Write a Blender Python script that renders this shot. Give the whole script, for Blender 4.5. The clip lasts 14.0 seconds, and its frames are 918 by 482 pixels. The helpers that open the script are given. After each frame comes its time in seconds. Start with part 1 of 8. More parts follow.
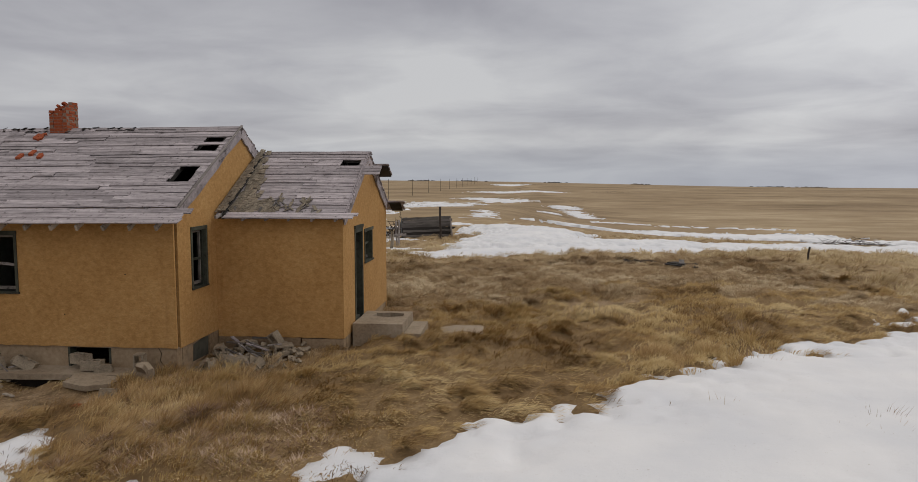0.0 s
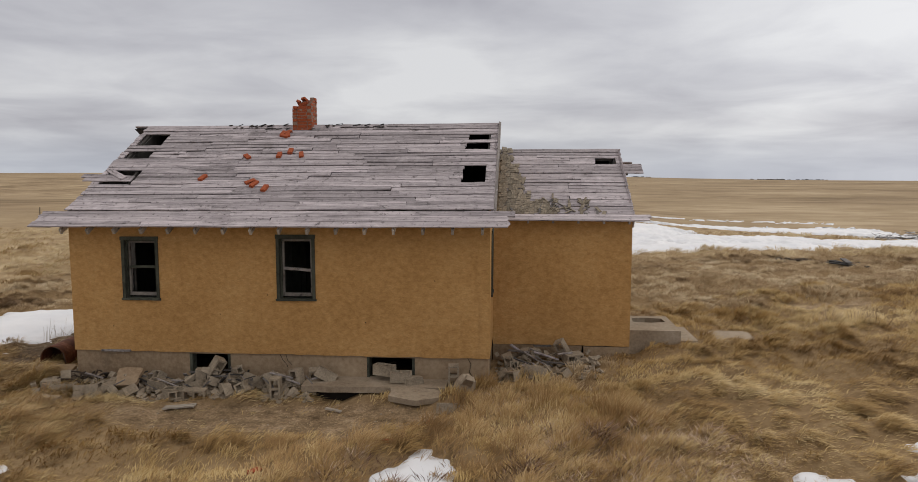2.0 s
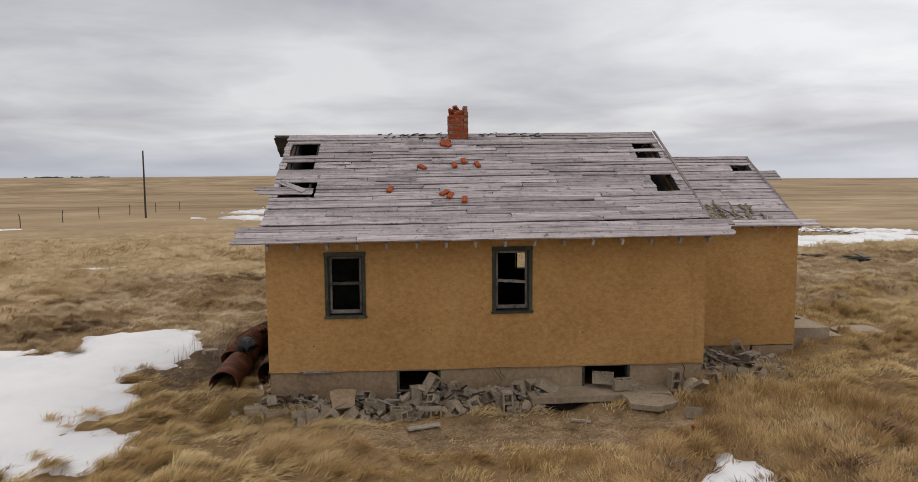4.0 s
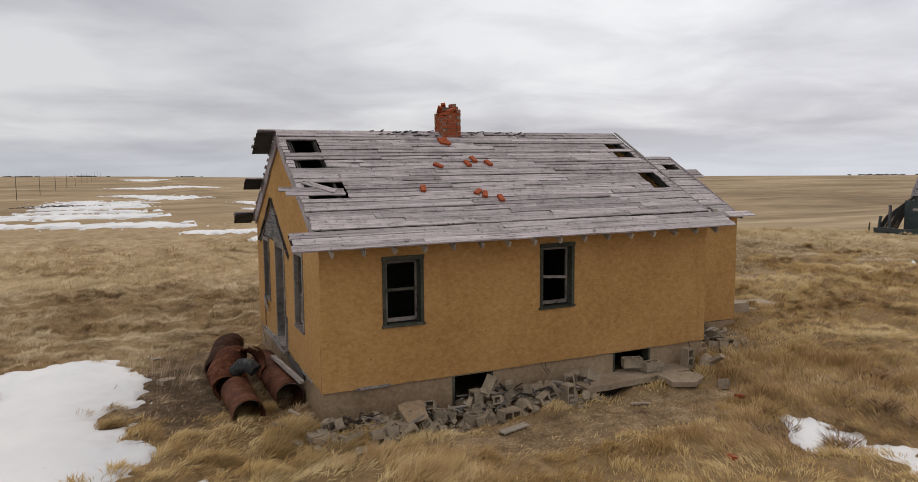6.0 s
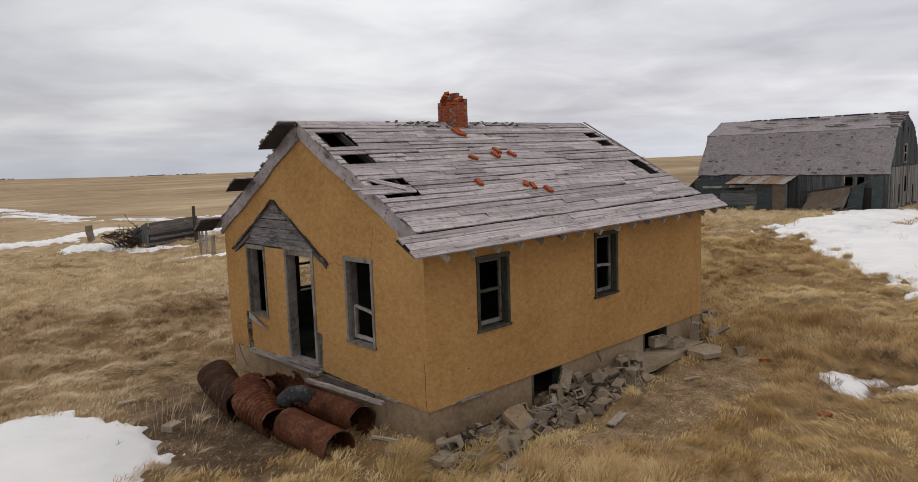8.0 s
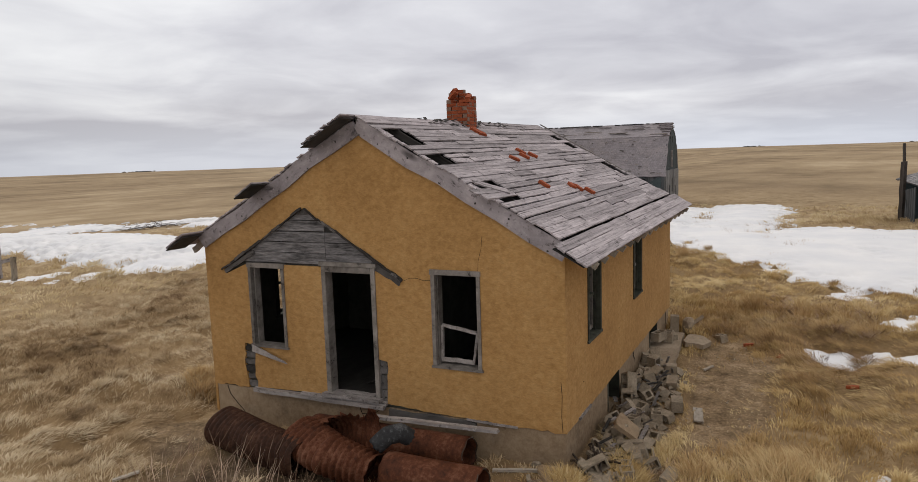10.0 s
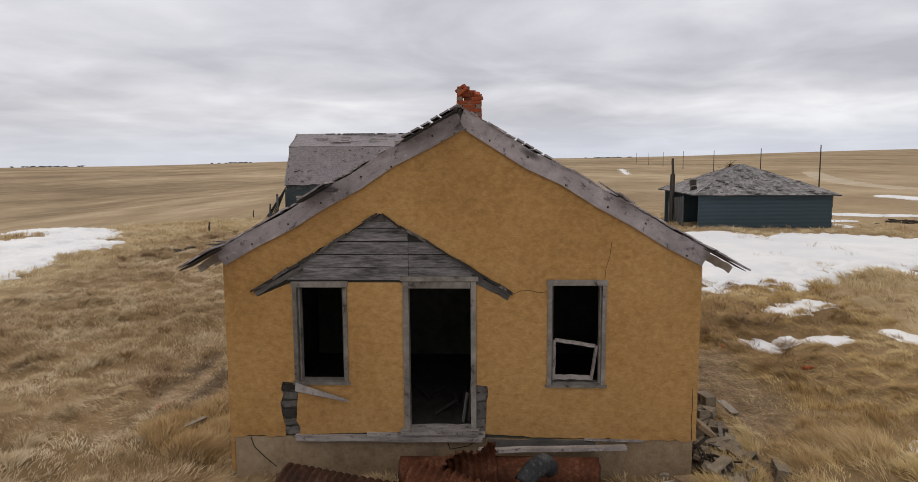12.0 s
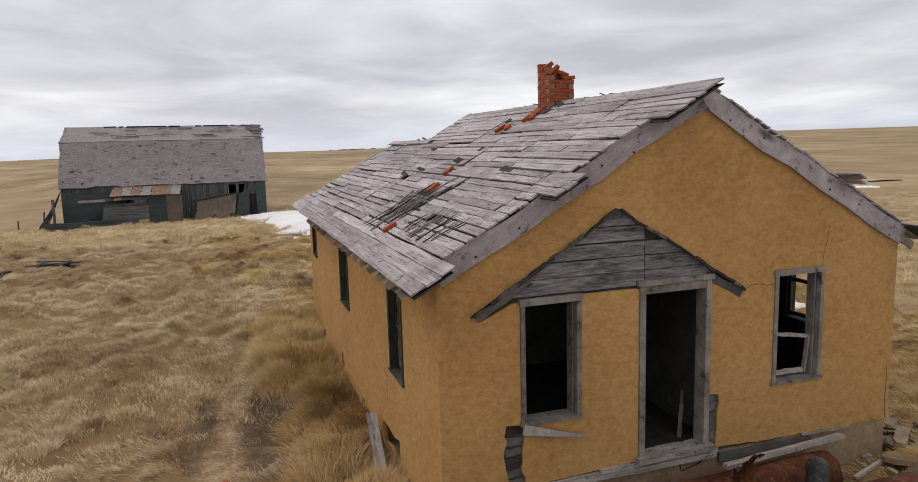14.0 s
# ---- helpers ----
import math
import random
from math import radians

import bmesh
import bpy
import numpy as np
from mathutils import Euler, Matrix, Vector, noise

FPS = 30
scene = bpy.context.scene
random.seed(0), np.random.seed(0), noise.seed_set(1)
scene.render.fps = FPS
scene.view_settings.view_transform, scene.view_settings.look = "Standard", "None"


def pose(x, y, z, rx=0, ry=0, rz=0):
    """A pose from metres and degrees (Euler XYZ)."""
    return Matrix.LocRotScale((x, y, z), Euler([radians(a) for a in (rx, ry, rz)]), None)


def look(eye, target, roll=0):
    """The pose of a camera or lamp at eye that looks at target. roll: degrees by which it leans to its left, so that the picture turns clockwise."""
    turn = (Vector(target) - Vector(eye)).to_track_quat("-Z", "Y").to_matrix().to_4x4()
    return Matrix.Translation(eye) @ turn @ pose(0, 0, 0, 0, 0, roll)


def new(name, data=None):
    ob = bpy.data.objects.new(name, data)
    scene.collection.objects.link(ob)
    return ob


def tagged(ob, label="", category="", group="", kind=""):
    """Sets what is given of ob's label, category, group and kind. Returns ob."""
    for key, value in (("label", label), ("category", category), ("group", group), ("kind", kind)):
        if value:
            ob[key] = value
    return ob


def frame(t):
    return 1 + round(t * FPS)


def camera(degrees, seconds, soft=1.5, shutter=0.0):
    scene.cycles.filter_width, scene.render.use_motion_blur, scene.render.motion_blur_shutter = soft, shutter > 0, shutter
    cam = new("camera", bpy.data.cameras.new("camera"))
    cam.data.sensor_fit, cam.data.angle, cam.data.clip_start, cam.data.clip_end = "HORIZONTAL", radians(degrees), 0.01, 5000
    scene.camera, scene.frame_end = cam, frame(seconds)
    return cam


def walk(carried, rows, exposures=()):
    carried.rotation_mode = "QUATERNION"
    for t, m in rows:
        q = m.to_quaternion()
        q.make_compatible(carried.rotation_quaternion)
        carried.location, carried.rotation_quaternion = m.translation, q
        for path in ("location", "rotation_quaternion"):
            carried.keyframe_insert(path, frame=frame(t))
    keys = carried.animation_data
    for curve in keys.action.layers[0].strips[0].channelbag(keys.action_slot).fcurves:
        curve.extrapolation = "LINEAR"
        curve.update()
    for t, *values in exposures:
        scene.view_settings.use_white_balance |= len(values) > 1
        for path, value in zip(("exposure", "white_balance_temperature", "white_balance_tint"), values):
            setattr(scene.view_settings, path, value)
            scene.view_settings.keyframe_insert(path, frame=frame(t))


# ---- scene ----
cam = camera(67.4, 14.0, 0.85)
METRES, EYE, TILT, LEAN, TURN = 40.0, 4.2, 0.0, 0.0, 5.0
ROWS = [
    (0.0, 0.0, 0.0, 0.0, 0.01, -5.12, -0.1),
    (0.5, -0.0382, 0.0034, 0.001, -0.03, -5.36, -0.05),
    (1.0, -0.0752, 0.0078, 0.0018, 0.06, -5.49, -0.03),
    (1.5, -0.113, 0.0135, 0.0027, 0.02, -5.62, -0.04),
    (2.0, -0.1515, 0.019, 0.0035, -0.18, -5.73, -0.09),
    (2.5, -0.1886, 0.0209, 0.0049, 0.19, -5.55, 0.13),
    (3.0, -0.2247, 0.0223, 0.0064, -0.6, -5.46, 0.42),
    (3.5, -0.2618, 0.025, 0.0079, -4.01, -5.6, 0.55),
    (6.0, -0.4274, 0.0805, 0.0085, -29.85, -5.81, 0.5),
    (6.5, -0.4559, 0.1012, 0.0096, -34.89, -6.15, 0.96),
    (7.0, -0.4801, 0.1242, 0.0108, -39.67, -6.51, 1.51),
    (7.5, -0.5005, 0.1492, 0.0114, -44.37, -6.77, 1.9),
    (8.0, -0.5178, 0.1759, 0.0116, -49.05, -6.92, 2.01),
    (10.5, -0.5705, 0.3402, 0.0143, -75.69, -7.14, 1.57),
    (11.0, -0.5715, 0.3762, 0.0143, -81.52, -7.03, 1.24),
    (11.5, -0.5677, 0.4104, 0.0136, -87.29, -6.93, 0.86),
    (12.0, -0.5601, 0.4422, 0.0134, -92.89, -6.95, 0.29),
    (12.5, -0.5455, 0.4759, 0.0134, -98.92, -7.21, 0.43),
    (13.0, -0.5259, 0.5099, 0.0131, -104.91, -7.54, 0.74),
    (13.5, -0.506, 0.5419, 0.0128, -109.87, -7.75, 1.28),
    (14.0, -0.4874, 0.5758, 0.0136, -113.98, -7.91, 1.53),
]
walk(cam, [(t, pose(0, 0, EYE, TILT, LEAN, TURN) @ pose(METRES * x, METRES * y, METRES * z, 90 + pitch, roll, yaw)) for t, x, y, z, yaw, pitch, roll in ROWS],
     [(0.0, -0.43), (1.0, -0.27), (2.5, -0.07), (4.0, -0.06), (6.5, -0.11), (8.0, -0.12), (10.5, -0.12), (12.5, -0.1), (14.0, 0.0)])

# ---------------------------------------------------------------- world and light
world = bpy.data.worlds.new("overcast_sky")
scene.world = world
world.use_nodes = True


def graph(tree):
    """Short hand for building node trees."""
    def add(kind, ins=None, operation="", data_type="", blend_type="", interpolation_type="", attribute_name=""):
        n = tree.nodes.new(kind)
        if operation:
            n.operation = operation
        if data_type:
            n.data_type = data_type
        if blend_type:
            n.blend_type = blend_type
        if interpolation_type:
            n.interpolation_type = interpolation_type
        if attribute_name:
            n.attribute_name = attribute_name
        for k, v in (ins or {}).items():
            if kind == "ShaderNodeMix" and data_type == "RGBA":
                k = {"Factor": 0, "A": 6, "B": 7}[k]
            elif kind == "ShaderNodeMix":
                k = {"Factor": 0, "A": 2, "B": 3}[k]
            sock = n.inputs[k]
            if isinstance(v, bpy.types.NodeSocket):
                tree.links.new(v, sock)
            else:
                sock.default_value = v
        return n
    return add


def build_sky():
    t = world.node_tree
    t.nodes.clear()
    add = graph(t)
    co = add("ShaderNodeTexCoord")
    sep = add("ShaderNodeSeparateXYZ", {0: co.outputs["Generated"]})
    up = add("ShaderNodeMath", {0: sep.outputs[2], 1: 0.0}, operation="MAXIMUM")
    lift = add("ShaderNodeMath", {0: up.outputs[0], 1: 0.13}, operation="ADD")
    u = add("ShaderNodeMath", {0: sep.outputs[0], 1: lift.outputs[0]}, operation="DIVIDE")
    v = add("ShaderNodeMath", {0: sep.outputs[1], 1: lift.outputs[0]}, operation="DIVIDE")
    plane = add("ShaderNodeCombineXYZ", {0: u.outputs[0], 1: v.outputs[0], 2: 3.7})
    big = add("ShaderNodeTexNoise", {"Vector": plane.outputs[0], "Scale": 0.38, "Detail": 3.0, "Roughness": 0.45, "Distortion": 0.4})
    mid = add("ShaderNodeTexNoise", {"Vector": plane.outputs[0], "Scale": 1.2, "Detail": 6.0, "Roughness": 0.53, "Distortion": 0.35})
    both = add("ShaderNodeMix", {"Factor": 0.4, "A": big.outputs[0], "B": mid.outputs[0]}, data_type="FLOAT")
    ramp = add("ShaderNodeValToRGB", {0: both.outputs[0]})
    el = ramp.color_ramp.elements
    el[0].position, el[0].color = 0.37, (0.435, 0.43, 0.475, 1)
    el[1].position, el[1].color = 0.63, (0.80, 0.80, 0.815, 1)
    mid_el = el.new(0.5)
    mid_el.color = (0.60, 0.598, 0.635, 1)
    # brighter towards the veiled sun in the south-east and overhead
    sunward = add("ShaderNodeVectorMath", {0: co.outputs["Generated"], 1: (0.85, 0.0, 0.53)}, operation="DOT_PRODUCT")
    glow = add("ShaderNodeMapRange", {0: sunward.outputs["Value"], 1: 0.0, 2: 1.0, 3: 0.98, 4: 1.35}, interpolation_type="SMOOTHSTEP")
    zen = add("ShaderNodeMapRange", {0: up.outputs[0], 1: 0.24, 2: 0.9, 3: 1.0, 4: 1.75}, interpolation_type="SMOOTHSTEP")
    high = add("ShaderNodeMapRange", {0: up.outputs[0], 1: 0.26, 2: 0.55, 3: 0.0, 4: 1.0}, interpolation_type="SMOOTHSTEP")
    gain = add("ShaderNodeMath", {0: glow.outputs[0], 1: zen.outputs[0]}, operation="MULTIPLY")
    warm = add("ShaderNodeMix", {"Factor": high.outputs[0], "A": (1, 1, 1, 1), "B": (1.06, 1.0, 0.88, 1)}, data_type="RGBA")
    toned = add("ShaderNodeMix", {"Factor": 1.0, "A": ramp.outputs[0], "B": warm.outputs[2]}, data_type="RGBA", blend_type="MULTIPLY")
    cloud = add("ShaderNodeVectorMath", {0: toned.outputs[2], 3: gain.outputs[0]}, operation="SCALE")
    # pale blue band low on the horizon
    low = add("ShaderNodeMapRange", {0: up.outputs[0], 1: 0.0, 2: 0.07, 3: 0.62, 4: 0.0}, interpolation_type="SMOOTHSTEP")
    veil = add("ShaderNodeMapRange", {0: sunward.outputs["Value"], 1: 0.0, 2: 0.9, 3: 0.96, 4: 1.42}, interpolation_type="SMOOTHSTEP")
    band = add("ShaderNodeVectorMath", {0: (0.52, 0.56, 0.64), 3: veil.outputs[0]}, operation="SCALE")
    haze = add("ShaderNodeMix", {"Factor": low.outputs[0], "A": cloud.outputs[0], "B": band.outputs[0]}, data_type="RGBA")
    blue = add("ShaderNodeTexSky")
    blue.sky_type, blue.sun_disc, blue.sun_elevation, blue.sun_rotation = "NISHITA", False, SUN_UP, SUN_TURN
    dim = add("ShaderNodeVectorMath", {0: blue.outputs[0], 3: 0.07}, operation="SCALE")
    mix = add("ShaderNodeMix", {"Factor": 0.93, "A": dim.outputs[0], "B": haze.outputs[2]}, data_type="RGBA")
    bg = add("ShaderNodeBackground", {"Color": mix.outputs[2], "Strength": 1.0})
    out = add("ShaderNodeOutputWorld", {"Surface": bg.outputs[0]})


SUN_UP, SUN_TURN = radians(40), radians(51)
build_sky()
sun = new("sun", bpy.data.lights.new("sun", "SUN"))
sun.data.energy, sun.data.angle, sun.data.color = 0.55, radians(35), (1.0, 0.96, 0.9)
sun.matrix_world = look((20, 16, 22), (0, 0, 0))
scene.view_settings.exposure = 0.0

# ---------------------------------------------------------------- materials


def material(name, rough=0.85, metal=0.0, spec=0.25):
    m = bpy.data.materials.new(name)
    m.use_nodes = True
    b = m.node_tree.nodes["Principled BSDF"]
    b.inputs["Roughness"].default_value, b.inputs["Metallic"].default_value = rough, metal
    b.inputs["Specular IOR Level"].default_value = spec
    return m, graph(m.node_tree), b


def ramp_of(add, fac, stops):
    r = add("ShaderNodeValToRGB", {0: fac})
    els = r.color_ramp.elements
    els[0].position, els[0].color = stops[0][0], (*stops[0][1], 1)
    els[1].position, els[1].color = stops[-1][0], (*stops[-1][1], 1)
    for p, c in stops[1:-1]:
        els.new(p).color = (*c, 1)
    return r.outputs[0]


def coords(add, kind="Object", scale=(1, 1, 1), random_shift=False):
    co = add("ShaderNodeTexCoord").outputs[kind]
    if random_shift:
        info = add("ShaderNodeObjectInfo")
        far = add("ShaderNodeMath", {0: info.outputs["Random"], 1: 57.0}, operation="MULTIPLY")
        co = add("ShaderNodeVectorMath", {0: co, 1: far.outputs[0]}, operation="ADD").outputs[0]
    return add("ShaderNodeMapping", {"Vector": co, "Scale": scale}).outputs[0]


def bump(add, b, height, strength, distance):
    n = add("ShaderNodeBump", {"Height": height, "Strength": strength, "Distance": distance})
    b.id_data.links.new(n.outputs[0], b.inputs["Normal"])


def tint(add, a, bcol, fac, mode="MIX"):
    return add("ShaderNodeMix", {"Factor": fac, "A": a, "B": bcol}, data_type="RGBA", blend_type=mode).outputs[2]


def mottled(name, stops, big=0.8, small=9.0, relief=0.4, depth=0.01, rough=0.9, stretch=(1, 1, 1), kind="Object", shift=False, spec=0.2, dirt=None, metal=0.0):
    """A rough surface: colours by large blotches and fine grain, with relief."""
    m, add, b = material(name, rough, metal, spec)
    co = coords(add, kind, stretch, shift)
    n1 = add("ShaderNodeTexNoise", {"Vector": co, "Scale": big, "Detail": 5.0, "Roughness": 0.6})
    n2 = add("ShaderNodeTexNoise", {"Vector": co, "Scale": small, "Detail": 6.0, "Roughness": 0.65})
    f = add("ShaderNodeMix", {"Factor": 0.45, "A": n1.outputs[0], "B": n2.outputs[0]}, data_type="FLOAT").outputs[0]
    col = ramp_of(add, f, stops)
    if dirt:
        n3 = add("ShaderNodeTexNoise", {"Vector": co, "Scale": big * 2.3, "Detail": 8.0, "Roughness": 0.7})
        k = add("ShaderNodeMapRange", {0: n3.outputs[0], 1: 0.55, 2: 0.75, 3: 0.0, 4: 0.7}).outputs[0]
        col = tint(add, col, (*dirt, 1), k)
    b.id_data.links.new(col, b.inputs["Base Color"])
    bump(add, b, n2.outputs[0], relief, depth)
    return m


def wood(name, dark, light, along=2.0, across=14.0, knots=True, unit=True, rough=0.85, stain=False):
    """Weathered timber; grain runs along local x. unit: for boards modelled 1 x 1 x 1 and scaled."""
    m, add, b = material(name, rough, 0.0, 0.2)
    co = coords(add, "Object", (along, across, across if not unit else 1.0), True)
    info = add("ShaderNodeObjectInfo")
    grain = add("ShaderNodeTexNoise", {"Vector": co, "Scale": 1.0, "Detail": 7.0, "Roughness": 0.65, "Distortion": 0.6})
    blot = add("ShaderNodeTexNoise", {"Vector": co, "Scale": 0.28, "Detail": 3.0})
    f = add("ShaderNodeMix", {"Factor": 0.4, "A": grain.outputs[0], "B": blot.outputs[0]}, data_type="FLOAT").outputs[0]
    col = ramp_of(add, f, [(0.3, dark), (0.5, tuple((a + c) / 2 for a, c in zip(dark, light))), (0.68, light)])
    vary = add("ShaderNodeMapRange", {0: info.outputs["Random"], 3: 0.68, 4: 1.2}).outputs[0]
    col = add("ShaderNodeVectorMath", {0: col, 3: vary}, operation="SCALE").outputs[0]
    if knots:
        v = add("ShaderNodeTexVoronoi", {"Vector": co, "Scale": 0.55, "Randomness": 1.0})
        k = add("ShaderNodeMapRange", {0: v.outputs["Distance"], 1: 0.08, 2: 0.16, 3: 0.75, 4: 0.0}).outputs[0]
        col = tint(add, col, (0.025, 0.022, 0.02, 1), k)
    split = add("ShaderNodeMapRange", {0: grain.outputs[0], 1: 0.33, 2: 0.40, 3: 0.75, 4: 0.0}).outputs[0]
    col = tint(add, col, (0.03, 0.027, 0.026, 1), split)
    if stain:
        pos = add("ShaderNodeNewGeometry").outputs["Position"]
        s1 = add("ShaderNodeTexNoise", {"Vector": pos, "Scale": 1.3, "Detail": 6.0, "Roughness": 0.65}).outputs[0]
        k2 = add("ShaderNodeMapRange", {0: s1, 1: 0.52, 2: 0.72, 3: 0.0, 4: 0.5}).outputs[0]
        col = tint(add, col, (0.14, 0.122, 0.126, 1), k2)
        s2 = add("ShaderNodeTexNoise", {"Vector": pos, "Scale": 9.0, "Detail": 5.0, "Roughness": 0.75}).outputs[0]
        k3 = add("ShaderNodeMapRange", {0: s2, 1: 0.57, 2: 0.67, 3: 0.0, 4: 0.8}).outputs[0]
        col = tint(add, col, (0.06, 0.052, 0.05, 1), k3)
        k4 = add("ShaderNodeMapRange", {0: s2, 1: 0.42, 2: 0.30, 3: 0.0, 4: 0.6}).outputs[0]
        col = tint(add, col, (0.62, 0.575, 0.58, 1), k4)
    b.id_data.links.new(col, b.inputs["Base Color"])
    bump(add, b, grain.outputs[0], 0.7, 0.008)
    return m


def stucco_material():
    m, add, b = material("ochre_stucco", 0.92, 0.0, 0.15)
    co = coords(add, "Object")
    wide = coords(add, "Object", (0.8, 0.8, 1.15))
    trowel = add("ShaderNodeTexNoise", {"Vector": wide, "Scale": 12.0, "Detail": 5.0, "Roughness": 0.62, "Distortion": 0.4})
    blot = add("ShaderNodeTexNoise", {"Vector": co, "Scale": 0.8, "Detail": 5.0, "Roughness": 0.62})
    fine = add("ShaderNodeTexNoise", {"Vector": coords(add, "Object", (0.6, 0.6, 1.5)), "Scale": 38.0, "Detail": 5.0, "Roughness": 0.7})
    f = add("ShaderNodeMix", {"Factor": 0.42, "A": trowel.outputs[0], "B": blot.outputs[0]}, data_type="FLOAT").outputs[0]
    col = ramp_of(add, f, [(0.36, (0.385, 0.216, 0.08)), (0.5, (0.475, 0.275, 0.105)), (0.64, (0.545, 0.335, 0.14))])
    f2 = add("ShaderNodeMapRange", {0: fine.outputs[0], 1: 0.3, 2: 0.7, 3: 0.87, 4: 1.1}).outputs[0]
    col = add("ShaderNodeVectorMath", {0: col, 3: f2}, operation="SCALE").outputs[0]
    # darker smears left by the trowel, a hand's width long
    smear = add("ShaderNodeTexNoise", {"Vector": coords(add, "Object", (0.7, 0.7, 1.15)), "Scale": 17.0, "Detail": 3.0, "Roughness": 0.55, "Distortion": 0.3})
    k0 = add("ShaderNodeMapRange", {0: smear.outputs[0], 1: 0.50, 2: 0.72, 3: 0.0, 4: 0.33}).outputs[0]
    col = tint(add, col, (0.285, 0.158, 0.06, 1), k0)
    streak = coords(add, "Object", (3.0, 3.0, 0.35))
    st = add("ShaderNodeTexNoise", {"Vector": streak, "Scale": 1.0, "Detail": 5.0, "Roughness": 0.6})
    k = add("ShaderNodeMapRange", {0: st.outputs[0], 1: 0.60, 2: 0.78, 3: 0.0, 4: 0.4}).outputs[0]
    col = tint(add, col, (0.25, 0.13, 0.045, 1), k)
    b.id_data.links.new(col, b.inputs["Base Color"])
    h = add("ShaderNodeMix", {"Factor": 0.35, "A": trowel.outputs[0], "B": fine.outputs[0]}, data_type="FLOAT").outputs[0]
    bump(add, b, h, 0.45, 0.025)
    return m


def grass_material(name, stops):
    """Dry blades; every tuft and every blade has its own shade, with drifts of paler and browner growth."""
    m, add, b = material(name, 0.75, 0.0, 0.25)
    geo = add("ShaderNodeNewGeometry")
    n = add("ShaderNodeTexNoise", {"Vector": geo.outputs["Position"], "Scale": 0.3, "Detail": 3.0, "Roughness": 0.6})
    wide = add("ShaderNodeMapRange", {0: n.outputs[0], 1: 0.36, 2: 0.64, 3: 0.0, 4: 1.0}).outputs[0]
    tuft = add("ShaderNodeAttribute", attribute_name="tuft").outputs["Fac"]
    f = add("ShaderNodeMix", {"Factor": 0.45, "A": tuft, "B": wide}, data_type="FLOAT").outputs[0]
    f = add("ShaderNodeMix", {"Factor": 0.15, "A": f, "B": geo.outputs["Random Per Island"]}, data_type="FLOAT").outputs[0]
    b.id_data.links.new(ramp_of(add, f, stops), b.inputs["Base Color"])
    return m


